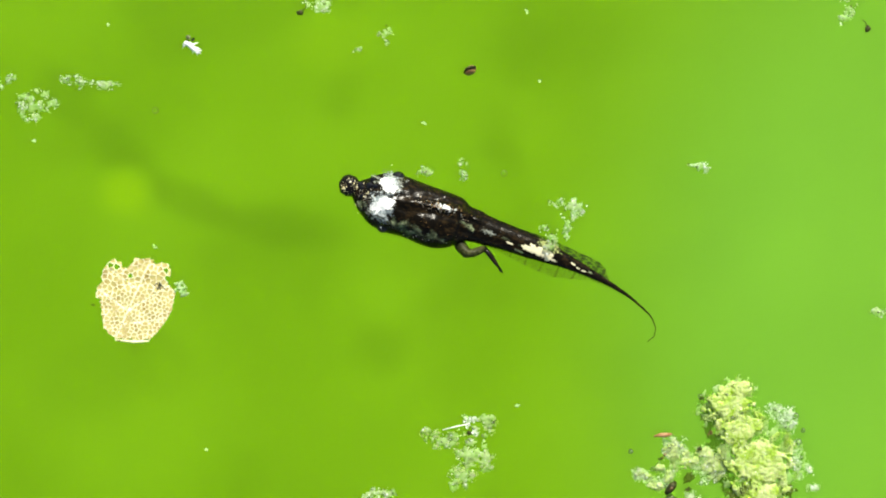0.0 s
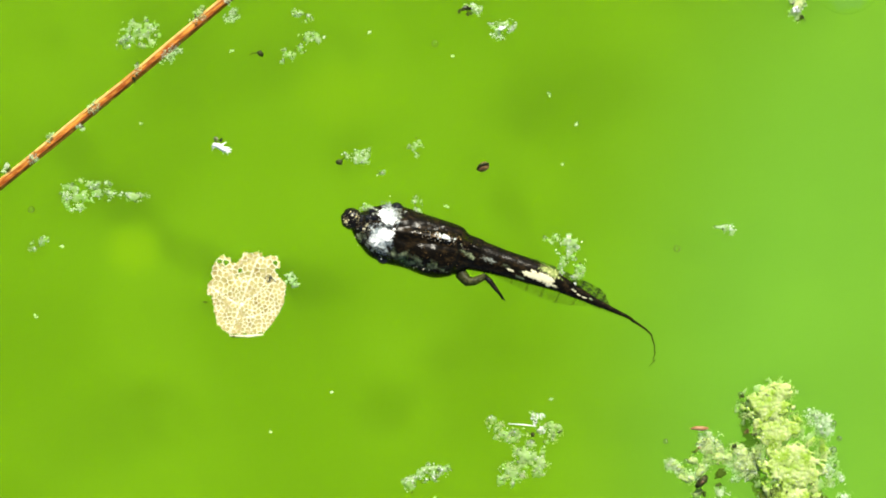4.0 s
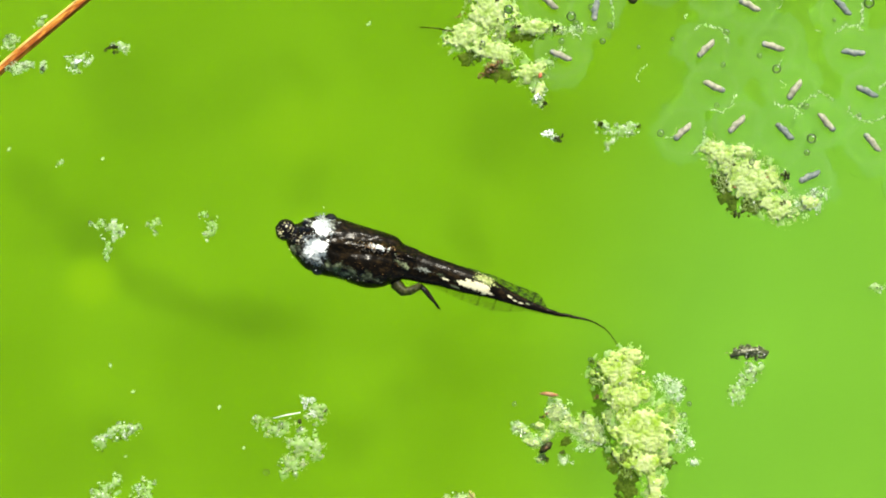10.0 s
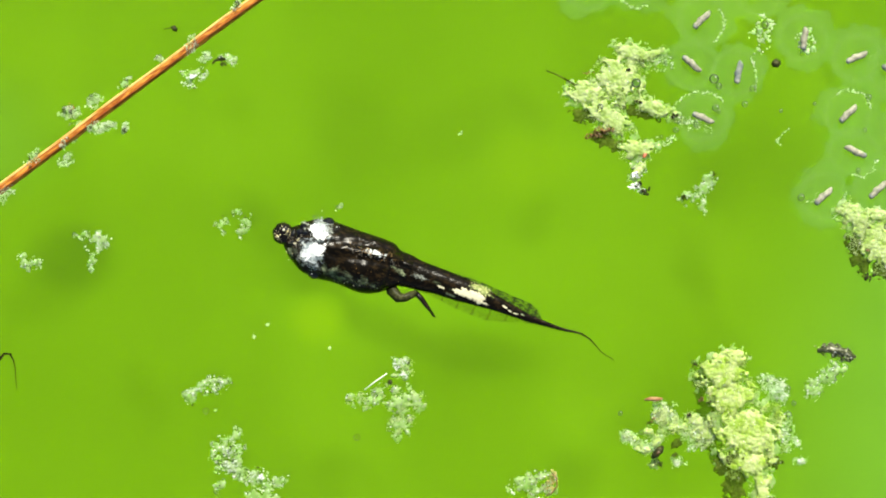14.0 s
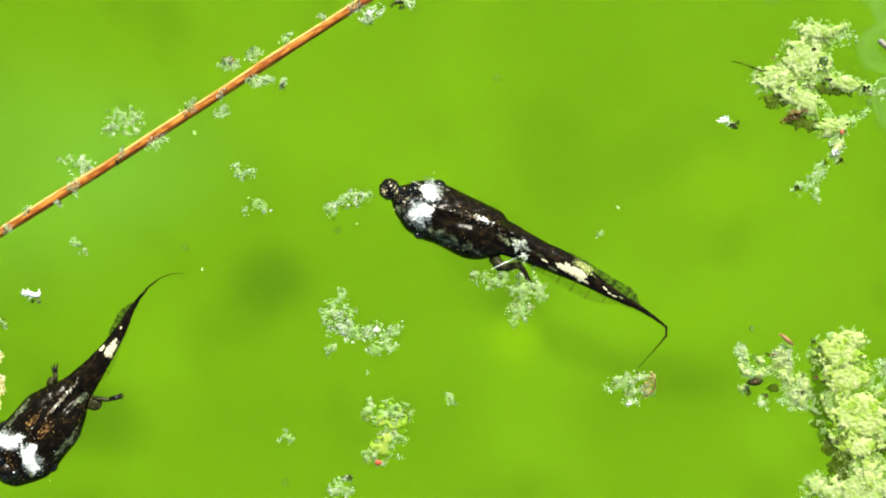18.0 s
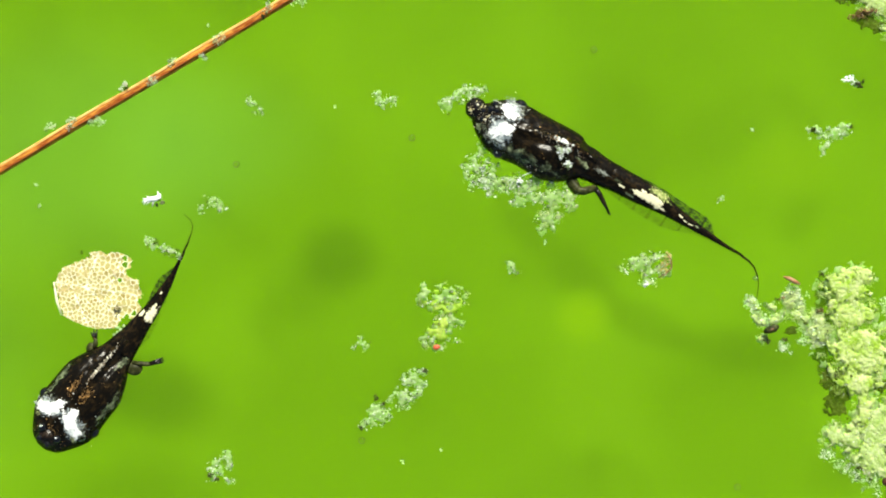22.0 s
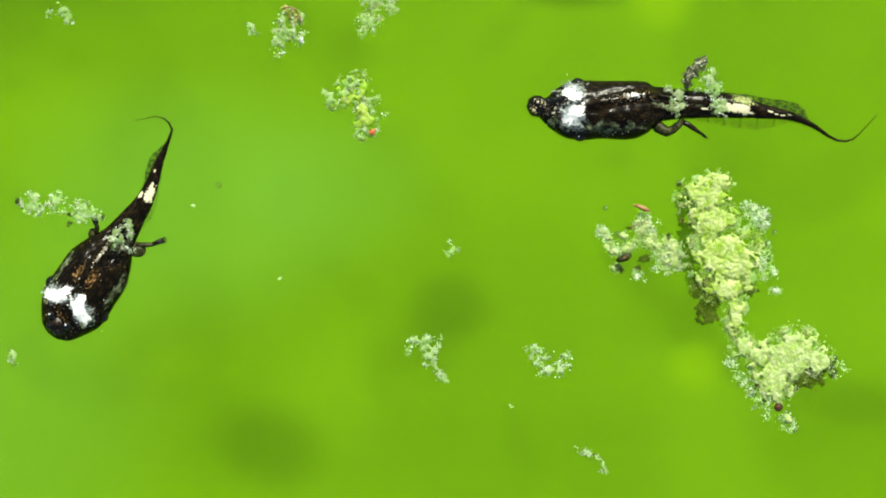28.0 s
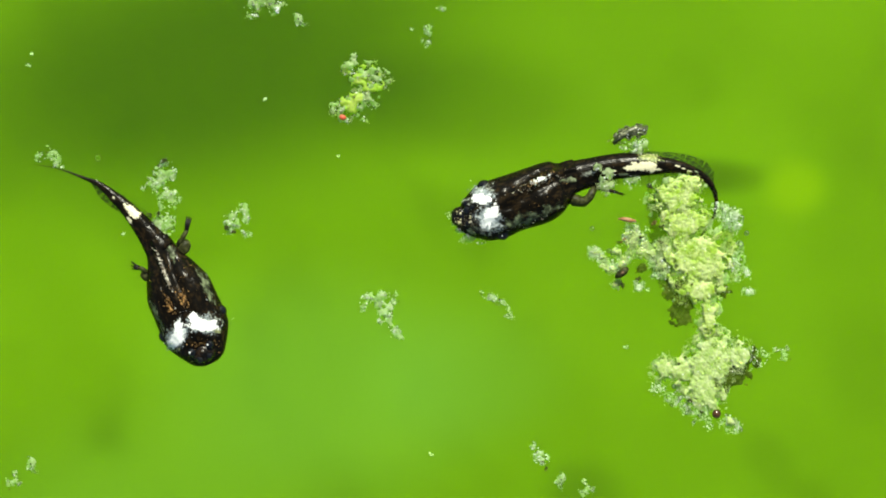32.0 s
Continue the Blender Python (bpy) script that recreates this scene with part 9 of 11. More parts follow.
    walk(white_w, [(0, at(-446, 360, 0)), (0.5, at(-432, 365, 2)), (1, at(-410, 336, 4)), (1.5, at(-414, 334, 5)), (2, at(-416, 325, 6)), (2.5, at(-415, 347, 8)), (3, at(-409, 344, 9)), (3.5, at(-407, 336, 10)), (4, at(-414, 325, 11)), (4.5, at(-422, 313, 12)), (5, at(-432, 302, 14)), (5.5, at(-445, 293, 15)), (6, at(-475, 306, 17)), (6.5, at(-464, 315, 20)), (7, at(-443, 326, 23)), (7.5, at(-466, 313, 26)), (8, at(-522, 301, 30)), (8.5, at(-599, 298, 35)), (9, at(-685, 300, 40)), (9.5, at(-809, 292, 46)), (10, at(-796, 282, 54)), (10.5, at(-822, 273, 62)), (14.5, at(-1533, 335, 145)), (15, at(-1552, 329, 156)), (15.5, at(-1630, 318, 166)), (16, at(-1657, 300, 176)), (16.5, at(-1661, 286, 185)), (17, at(-1651, 276, 193)), (17.5, at(-1654, 271, 200)), (18, at(-1718, 294, 206)), (18.5, at(-1753, 302, 211)), (19, at(-1761, 294, 216)), (19.5, at(-1726, 301, 219)), (20, at(-1705, 298, 222)), (20.5, at(-1680, 301, 225)), (21, at(-1698, 332, 227)), (21.5, at(-1683, 360, 229)), (22, at(-1678, 404, 231)), (22.5, at(-1717, 443, 233)), (23, at(-1758, 474, 235)), (23.5, at(-1856, 514, 237)), (24, at(-1992, 527, 240)), (24.5, at(-2117, 542, 240)), (25, at(-2198, 581, 240)), (25.5, at(-2282, 619, 240)), (26, at(-2366, 658, 240)), (26.5, at(-2451, 699, 240)), (32, at(-3615, 1341, 240))])
    walk(seed_d, [(0, at(48, 316, 0)), (0.5, at(64, 322, 0)), (1, at(96, 297, 0)), (1.5, at(91, 296, 0)), (2, at(86, 285, 0)), (2.5, at(82, 307, 0)), (3, at(79, 304, 0)), (3.5, at(69, 297, 0)), (5.5, at(-25, 272, 0)), (6, at(-57, 278, 0)), (6.5, at(-114, 286, 0)), (6.8, at(-151, 271, 0)), (7, at(-125, 242, 0, -6)), (7.5, at(-61, 223, 0, -6)), (8, at(-75, 227, 0, -6)), (9, at(-133, 248, 0, -6)), (10, at(-113, 234, 0, -6)), (11, at(-204, 235, 0, -6)), (12, at(-345, 238, 0, -6)), (13, at(-508, 264, 0, -6)), (14, at(-694, 319, 0, -6)), (15, at(-871, 356, 0, -6)), (16, at(-962, 377, 0, -6)), (17, at(-987, 408, 0, -6)), (18, at(-1008, 441, 0, -6)), (19, at(-1043, 458, 0, -6)), (20, at(-1015, 484, 0, -6)), (21, at(-1020, 505, 0, -6)), (22, at(-1042, 524, 0, -6)), (23, at(-1093, 559, 0, -6)), (24, at(-1114, 609, 0, -6)), (25, at(-1107, 636, 0, -6)), (26, at(-1052, 633, 0, -6)), (27, at(-1060, 671, 0, -6)), (28, at(-1203, 694, 0, -6)), (29, at(-1413, 776, 0, -6)), (30, at(-1562, 835, 0, -6)), (31, at(-1657, 910, 0, -6)), (32, at(-1697, 1001, 0, -6))])
    walk(flake_g1, [(0, at(459, 144, 0)), (0.5, at(483, 164, 0)), (1, at(519, 155, 0)), (1.5, at(515, 164, 0)), (2, at(511, 161, 0)), (2.5, at(512, 190, 0)), (3, at(513, 191, 0)), (3.5, at(502, 185, 0)), (5.5, at(429, 160, 0)), (6, at(402, 155, 0)), (6.5, at(365, 156, 0)), (7, at(319, 175, 0)), (7.5, at(244, 178, 0)), (8, at(150, 160, 0, -22)), (9, at(89, 170, 0, -22)), (10, at(114, 171, 0, -22)), (11, at(20, 164, 0, -22)), (12, at(-120, 171, 0, -22)), (13, at(-283, 197, 0, -22)), (14, at(-470, 248, 0, -22)), (15, at(-648, 281, 0, -22)), (16, at(-744, 291, 0, -22)), (17, at(-772, 315, 0, -22)), (18, at(-793, 348, 0, -22)), (19, at(-825, 372, 0, -22)), (20, at(-805, 379, 0, -22)), (21, at(-810, 400, 0, -22)), (22, at(-832, 419, 0, -22)), (23, at(-881, 458, 0, -22)), (24, at(-904, 504, 0, -22)), (25, at(-885, 558, 0, -22)), (26, at(-817, 627, 0, -22)), (27, at(-827, 702, 0, -22)), (28, at(-968, 700, 0, -22)), (29, at(-1178, 790, 0, -22)), (30, at(-1329, 861, 0, -22)), (31, at(-1424, 936, 0, -22)), (32, at(-1477, 1083, 0, -22))])
    walk(flake_und, [(0, at(225, 64, 0)), (0.5, at(232, 89, 0)), (1, at(254, 83, 0)), (1.5, at(248, 101, 0)), (2, at(242, 108, 0)), (2.5, at(233, 142, 0)), (3, at(228, 151, 0)), (3.5, at(216, 147, 0)), (4, at(197, 144, 0)), (4.5, at(176, 141, 0)), (5, at(155, 138, 0, 13)), (5.5, at(134, 136, 0, 26)), (6, at(99, 127, 0, 26)), (6.5, at(76, 125, 0, 16)), (7, at(41, 131, 0)), (7.5, at(-21, 133, 0)), (8, at(-92, 146, 0)), (8.5, at(-176, 187, 0)), (9, at(-252, 220, 0)), (9.5, at(-399, 242, 0)), (10, at(-501, 255, 0)), (10.5, at(-604, 260, 0)), (11, at(-705, 279, 0)), (11.5, at(-777, 293, 0)), (12, at(-857, 294, 0)), (12.5, at(-933, 309, 0)), (13, at(-991, 303, 0)), (13.5, at(-1065, 325, 0)), (14, at(-1105, 327, 0)), (14.5, at(-1157, 329, 0)), (15, at(-1191, 328, 0)), (15.5, at(-1237, 331, 0)), (16, at(-1290, 359, 0)), (16.5, at(-1375, 394, 0)), (17, at(-1458, 433, 0)), (17.5, at(-1544, 474, 0)), (18, at(-1637, 516, 0)), (18.5, at(-1730, 537, 0)), (19, at(-1810, 531, 0)), (19.5, at(-1881, 531, 0)), (20, at(-1908, 526, 0)), (20.5, at(-1940, 519, 0)), (21, at(-1325, 1204, 0)), (21.5, at(-1304, 1293, 0)), (32, at(-2318, 3696, 0))])
    walk(flake_k, [(0, at(-177, -2685, 0)), (14, at(-906, -434, 0)), (14.5, at(-953, -348, 0)), (15, at(-973, -270, 0)), (15.5, at(-1014, -256, 0)), (16, at(-1050, -217, 0)), (16.5, at(-1084, -173, 0)), (17, at(-1117, -130, 0)), (17.5, at(-1150, -89, 0)), (18, at(-1191, -63, 0)), (18.5, at(-1245, -46, -0)), (19, at(-1274, -43, -2)), (19.5, at(-1276, -37, -4)), (20, at(-1264, -27, -6)), (20.5, at(-1245, -4, -8)), (21, at(-1249, 19, -10)), (21.5, at(-1241, 39, -11)), (22, at(-1238, 73, -11)), (22.5, at(-1264, 110, -11)), (23, at(-1282, 148, -9)), (23.5, at(-1363, 198, -5)), (24, at(-1447, 239, 0)), (24.5, at(-1547, 284, 14)), (25, at(-1638, 318, 38)), (25.5, at(-1727, 349, 67, 7)), (26, at(-1817, 382, 92, 13)), (26.5, at(-1910, 417, 108, 20)), (27, at(-2024, 474, 115, 20)), (27.5, at(-2093, 488, 117, 20)), (28, at(-2154, 518, 117, 20)), (28.5, at(-2215, 568, 115, 20)), (29, at(-2270, 636, 111, 20)), (29.5, at(-2322, 695, 108, 10)), (30, at(-2346, 739, 105)), (30.5, at(-2355, 815, 101)), (31, at(-2351, 875, 90)), (31.5, at(-2358, 961, 65)), (32, at(-2294, 1037, 35))])
    walk(flake_v, [(0, at(289, -3430, 0)), (19, at(-774, -359, 0)), (19.5, at(-779, -291, 0)), (20, at(-778, -221, 0)), (20.5, at(-766, -208, 0)), (21, at(-793, -193, 0)), (21.5, at(-794, -177, 0)), (22, at(-791, -147, 0)), (22.5, at(-817, -115, 0)), (23, at(-824, -94, 0)), (23.5, at(-876, -62, 0)), (24, at(-922, -30, 0)), (24.5, at(-991, 4, 0)), (25, at(-1059, 36, 0)), (25.5, at(-1127, 68, 0)), (26, at(-1196, 101, 0)), (26.5, at(-1267, 137, 0)), (27, at(-1355, 198, 0)), (27.5, at(-1417, 231, 0)), (28, at(-1486, 279, 0)), (28.5, at(-1567, 348, 0)), (29, at(-1648, 430, 0)), (29.5, at(-1719, 506, 0)), (30, at(-1766, 560, 0)), (30.5, at(-1810, 641, 0)), (31, at(-1851, 696, 0)), (31.5, at(-1902, 777, 0)), (32, at(-1908, 837, 0))])
    walk(flake_y, [(0, at(686, -3885, 0)), (22.5, at(-426, -370, 0)), (23, at(-307, -155, 0)), (23.5, at(-428, -121, 0)), (24, at(-538, -92, 0)), (24.5, at(-602, -62, 0)), (25, at(-660, -31, 0)), (25.5, at(-718, -1, 0)), (26, at(-778, 30, 0)), (26.5, at(-840, 63, 0)), (27, at(-1002, 135, 0)), (27.5, at(-1135, 180, 0)), (28, at(-1269, 246, 0)), (28.5, at(-1402, 336, 0)), (29, at(-1532, 447, 0)), (29.5, at(-1624, 551, 0)), (30, at(-1682, 644, 0)), (30.5, at(-1707, 759, 0)), (31, at(-1731, 843, 0)), (31.5, at(-1764, 904, 0)), (32, at(-1748, 964, 0))])
    walk(flake_z, [(0, at(760, -4176, 0)), (24, at(-479, -388, 0)), (24.5, at(-545, -292, 0)), (25, at(-605, -194, 0)), (25.5, at(-665, -162, 0)), (26, at(-727, -129, 0)), (26.5, at(-791, -93, 0)), (27, at(-942, -23, 0)), (27.5, at(-1052, 12, 0)), (28, at(-1191, 79, 0)), (28.5, at(-1339, 170, 0)), (29, at(-1487, 280, 0)), (29.5, at(-1592, 383, 0)), (30, at(-1656, 474, 0)), (30.5, at(-1681, 589, 0)), (31, at(-1708, 670, 0)), (31.5, at(-1735, 773, 0)), (32, at(-1700, 834, 0))])
    walk(flake_zz, [(0, at(770, -4517, 0)), (26.5, at(-791, -231, 0)), (27, at(-929, -163, 0)), (27.5, at(-1025, -134, 0)), (28, at(-1154, -72, 0)), (28.5, at(-1289, 13, 0)), (29, at(-1420, 115, 0)), (29.5, at(-1511, 193, 0)), (30, at(-1572, 279, 0)), (30.5, at(-1595, 373, 0)), (31, at(-1622, 428, 0)), (31.5, at(-1652, 511, 0)), (32, at(-1622, 561, 0))])
    walk(flake_n, [(0, at(107, 2060, 0)), (12.5, at(-1238, 274, 0)), (13, at(-1229, 268, 0)), (13.5, at(-1242, 291, 0)), (14, at(-1217, 294, 0)), (14.5, at(-1205, 298, 0)), (15, at(-1174, 297, 0)), (15.5, at(-1219, 300, 0)), (16, at(-1248, 335, 0)), (16.5, at(-1271, 376, 0)), (17, at(-1292, 421, 0)), (17.5, at(-1314, 466, 0)), (18, at(-1343, 509, 0)), (18.5, at(-1371, 529, 0)), (19, at(-1390, 519, 0)), (19.5, at(-1398, 518, 0)), (20, at(-1358, 509, 0)), (20.5, at(-1325, 498, 0)), (21, at(-1316, 506, 0)), (21.5, at(-1293, 530, 0)), (22, at(-1268, 577, 0)), (22.5, at(-1271, 617, 0)), (23, at(-1272, 636, 0)), (23.5, at(-1356, 685, 0)), (24, at(-1374, 719, 0)), (24.5, at(-1451, 738, 0)), (25, at(-1522, 778, 0)), (25.5, at(-1594, 818, 0)), (26, at(-1669, 924, 0)), (26.5, at(-1748, 1033, 0)), (27, at(-1852, 1165, 0)), (32, at(-2299, 2414, 0))])
    walk(flake_u, [(0, at(-1084, 141, 0)), (16, at(-1778, 283, 0)), (16.5, at(-1802, 273, 0)), (17, at(-1818, 264, 0)), (17.5, at(-1830, 256, 0)), (18, at(-1800, 254, 0)), (18.5, at(-1801, 254, 0)), (19, at(-1765, 256, 0)), (19.5, at(-1727, 259, 0)), (20, at(-1689, 269, 0)), (20.5, at(-1633, 278, 0)), (21, at(-1662, 289, 0)), (21.5, at(-1682, 305, 0)), (22, at(-1667, 317, 0)), (22.5, at(-1718, 326, 0)), (23, at(-1743, 333, 0)), (23.5, at(-1839, 362, 0)), (24, at(-1942, 380, 0)), (24.5, at(-2070, 393, 0)), (25, at(-2155, 432, 0)), (25.5, at(-2240, 470, 0)), (26, at(-2327, 509, 0)), (26.5, at(-2413, 550, 0)), (32, at(-3484, 1187, 0))])
    walk(flake_15, [(0, at(1116, -709, 0)), (5, at(1081, -554, 0)), (10, at(1203, -481, 0)), (15, at(452, -342, 0)), (20, at(91, -336, 0)), (22, at(-532, -203, 0)), (23, at(-886, -147, 0)), (23.5, at(-1012, -100, 0)), (24, at(-1139, -37, 0)), (24.5, at(-1294, 18, 0)), (25.5, at(-1566, 83, 0)), (26.5, at(-1828, 143, 0)), (27, at(-1981, 192, 0)), (27.3, at(-2120, 211, 0)), (28, at(-2357, 239, 0)), (30, at(-2921, 474, 0)), (32, at(-3079, 730, 0))])
    walk(flake_p, [(0, at(-454, -709, 0)), (5, at(-489, -554, 0)), (10, at(-367, -481, 0)), (15, at(-1118, -342, 0)), (19, at(-1495, -334, 0)), (21, at(-1527, -159, 0)), (21.7, at(-1558, -111, 0)), (22, at(-1559, -77, 0)), (22.5, at(-1601, -30, 0)), (23, at(-1639, 4, 0)), (23.5, at(-1737, 50, 0)), (24, at(-1832, 66, 0)), (24.5, at(-1886, 85, 0, 20)), (25.5, at(-1896, 195, 0, 46)), (26.5, at(-1915, 323, 0, 46)), (27, at(-1972, 387, 0, 46)), (27.5, at(-1983, 423, 0, 46)), (28, at(-2012, 463, 0, 46)), (28.5, at(-2057, 516, 0, 46)), (29, at(-2100, 592, 0, 46)), (29.5, at(-2134, 671, 0, 10)), (30, at(-2163, 736, 0, 10)), (30.5, at(-2181, 810, 0, 10)), (31, at(-2190, 858, 0, 10)), (31.5, at(-2198, 932, 0, 10)), (32, at(-2155, 972, 0, 10))])
    walk(grain[0], [(0, at(-253, 418, 0)), (0.5, at(-231, 417, 0)), (1, at(-198, 381, 0)), (1.5, at(-198, 370, 0)), (2, at(-199, 348, 0)), (2.5, at(-198, 361, 0)), (3, at(-195, 350, 0)), (3.5, at(-199, 332, 0)), (5.5, at(-275, 199, 0)), (6, at(-470, 209, 0)), (6.5, at(-634, 171, 0)), (7, at(-702, 161, 0)), (7.5, at(-752, 136, 0)), (8, at(-834, 112, 0)), (11, at(-1281, 58, 0)), (20, at(-2309, 214, 0)), (32, at(-3079, 770, 0))])
    walk(grain[1], [(0, at(751, 389, 67)), (1, at(805, 400, 67)), (2, at(800, 410, 67)), (3, at(924, 443, 67)), (32, at(-1581, 5974, 67))])
    walk(grain[2], [(0, at(-364, 649, 134)), (1, at(-327, 508, 134)), (2, at(-333, 499, 134)), (3, at(-326, 519, 134)), (4, at(-342, 489, 134)), (5, at(-366, 461, 134)), (6, at(-405, 448, 134)), (7, at(-420, 463, 134)), (8, at(-549, 457, 134)), (9, at(-717, 472, 134)), (10, at(-777, 479, 134)), (32, at(-2676, 4814, 134))])
    walk(grain[4], [(0, at(-3946, -205, 268)), (20, at(-2036, -1, 268)), (21, at(-1872, 28, 268)), (22, at(-1744, 74, 268)), (23, at(-1810, 113, 268)), (24, at(-2004, 168, 268)), (25, at(-2208, 225, 268)), (26, at(-2380, 303, 268)), (32, at(-3760, 983, 268))])
    walk(bubble[0], [(0, at(-509, 245, 0)), (1, at(-473, 223, 0)), (2, at(-479, 214, 0)), (3, at(-591, 233, 0)), (4, at(-748, 213, 0)), (5, at(-917, 190, 0)), (32, at(-7229, 1201, 0))])
    walk(bubble[1], [(0, at(108, 134, 67)), (1, at(155, 127, 67)), (2, at(149, 127, 67)), (3, at(268, 153, 67)), (4, at(395, 144, 67)), (5, at(509, 137, 67)), (6, at(608, 128, 67)), (7, at(-57, -579, 67)), (8, at(946, 172, 67)), (11, at(919, 158, 67)), (13, at(639, 189, 67)), (16, at(83, 320, 67)), (18, at(-77, 316, 67)), (20, at(-109, 314, 67)), (22, at(-252, 257, 67)), (24, at(-447, 240, 67)), (26, at(-505, 332, 67)), (28, at(-537, 389, 67)), (30, at(-721, 614, 67)), (32, at(-879, 870, 67))])
    walk(bubble[2], [(0, at(-43, 641, 134)), (1, at(2, 506, 134)), (2, at(-6, 500, 134)), (3, at(-8, 521, 134)), (4, at(-33, 507, 134)), (5, at(-71, 494, 134)), (6, at(-115, 603, 134)), (7, at(-170, 762, 134)), (32, at(-2285, 5892, 134))])
    walk(bubble[3], [(0, at(-1084, 21, 201)), (4, at(-1103, 164, 201)), (8, at(-1054, 252, 201)), (11, at(-1081, 238, 201)), (13, at(-1361, 269, 201)), (14, at(-1365, 326, 201)), (15, at(-1283, 347, 201)), (16, at(-362, 388, 201)), (17, at(-837, 743, 201)), (18, at(-898, 679, 201)), (19, at(-932, 596, 201)), (20, at(-922, 605, 201)), (21, at(-910, 619, 201)), (22, at(-901, 669, 201)), (23, at(-942, 732, 201)), (24, at(-1051, 930, 201)), (32, at(-2021, 2994, 201))])
    walk(bubble[4], [(0, at(-255, -3225, 268)), (17, at(-1204, -106, 268)), (18, at(-1272, -38, 268)), (19, at(-1345, -16, 268)), (20, at(-1335, -1, 268)), (21, at(-1324, 45, 268)), (22, at(-1312, -23, 268)), (23, at(-1350, -103, 268)), (24, at(-1921, 258, 268)), (25, at(-2259, 339, 268)), (32, at(-3921, 1073, 268))])
    walk(bubble[5], [(0, at(-130, -4614, 335)), (23, at(-1212, -284, 335)), (24, at(-1308, -50, 335)), (25, at(-1433, 188, 335)), (26, at(-1563, 390, 335)), (27, at(-1729, 498, 335)), (28, at(-1850, 561, 335)), (29, at(-1987, 689, 335)), (30, at(-2078, 799, 335)), (31, at(-2242, 940, 335)), (32, at(-2405, 1090, 335))])
    walk(bubble[6], [(0, at(2043, 269, 42)), (8, at(865, 349, 42)), (9, at(713, 372, 42)), (10, at(588, 363, 42)), (11, at(464, 339, 42)), (12, at(490, 330, 42)), (13, at(570, 337, 42)), (32, at(-1286, 4496, 42))])
    walk(bubble[7], [(0, at(-220, -3658, 109)), (18, at(-1853, 400, 109)), (19, at(-1738, 422, 109)), (20, at(-1559, 424, 109)), (21, at(-1376, 440, 109)), (22, at(-1223, 513, 109)), (23, at(-1251, 581, 109)), (24, at(-1350, 665, 109)), (25, at(-1497, 722, 109)), (26, at(-1642, 804, 109)), (27, at(-1826, 1036, 109)), (32, at(-2275, 2387, 109))])
    walk(bubble[8], [(0, at(-261, 3569, 176)), (19, at(-2042, 374, 176)), (20, at(-1837, 383, 176)), (21, at(-1668, 408, 176)), (22, at(-1534, 466, 176)), (23, at(-1602, 523, 176)), (24, at(-1810, 580, 176)), (25, at(-2005, 639, 176)), (26, at(-2173, 716, 176)), (27, at(-2465, 817, 176)), (32, at(-3567, 1396, 176))])
    walk(bubble[9], [(0, at(16, -1918, 243)), (9, at(-99, -302, 243)), (10, at(-226, -167, 243)), (11, at(-355, -133, 243)), (12, at(-463, -100, 243)), (13, at(-556, -63, 243)), (14, at(-642, -13, 243)), (15, at(-709, -102, 243)), (16, at(-779, -207, 243)), (18, at(-1077, -284, 243)), (20, at(-1109, -286, 243)), (22, at(-1252, -343, 243)), (24, at(-1447, -360, 243)), (26, at(-1505, -268, 243)), (28, at(-1537, -211, 243)), (30, at(-1721, 14, 243)), (32, at(-1879, 270, 243))])
    walk(bubble[10], [(0, at(-145, -2241, 310)), (10, at(-503, -405, 310)), (11, at(-758, -99, 310)), (12, at(-736, -63, 310)), (13, at(-825, -24, 310)), (14, at(-909, 34, 310)), (15, at(-972, 73, 310)), (16, at(-1045, 146, 310)), (17, at(-1114, 155, 310)), (18, at(-1450, 379, 310)), (19, at(-1620, 409, 310)), (20, at(-1751, 421, 310)), (21, at(-1153, 1166, 310)), (32, at(-2227, 3912, 310))])
    walk(bubble[11], [(0, at(-146, -2822, 17)), (14, at(-916, -218, 17)), (15, at(-980, -29, 17)), (16, at(-1053, 167, 17)), (17, at(-1120, 302, 17)), (18, at(-1179, 409, 17)), (19, at(-1193, 443, 17)), (20, at(-1180, 456, 17)), (21, at(-1157, 590, 17)), (22, at(-1141, 815, 17)), (32, at(-2227, 3329, 17))])
    walk(bubble[12], [(0, at(434, -3176, 84)), (17, at(-452, -160, 84)), (18, at(-531, -80, 84)), (19, at(-600, -50, 84)), (20, at(-615, -46, 84)), (21, at(-639, -24, 84)), (22, at(-647, -105, 84)), (23, at(-414, 63, 84)), (24, at(-397, 240, 84)), (26, at(-455, 332, 84)), (28, at(-487, 389, 84)), (30, at(-671, 614, 84)), (32, at(-829, 870, 84))])
    walk(fleck[0], [(0, at(170, 298, 0)), (0.5, at(190, 308, 0)), (1, at(226, 287, 0)), (1.5, at(224, 289, 0)), (2, at(220, 283, 0)), (2.5, at(218, 308, 0)), (3, at(220, 306, 0)), (3.5, at(210, 301, 0)), (5.5, at(116, 273, 0)), (6, at(90, 270, 0)), (6.5, at(59, 277, 0)), (7, at(13, 312, 0)), (7.5, at(-77, 326, 0)), (8, at(-192, 294, 0)), (8.5, at(-218, 266, 0)), (11, at(-1181, 358, 0)), (20, at(-2209, 514, 0)), (32, at(-2979, 1070, 0))])
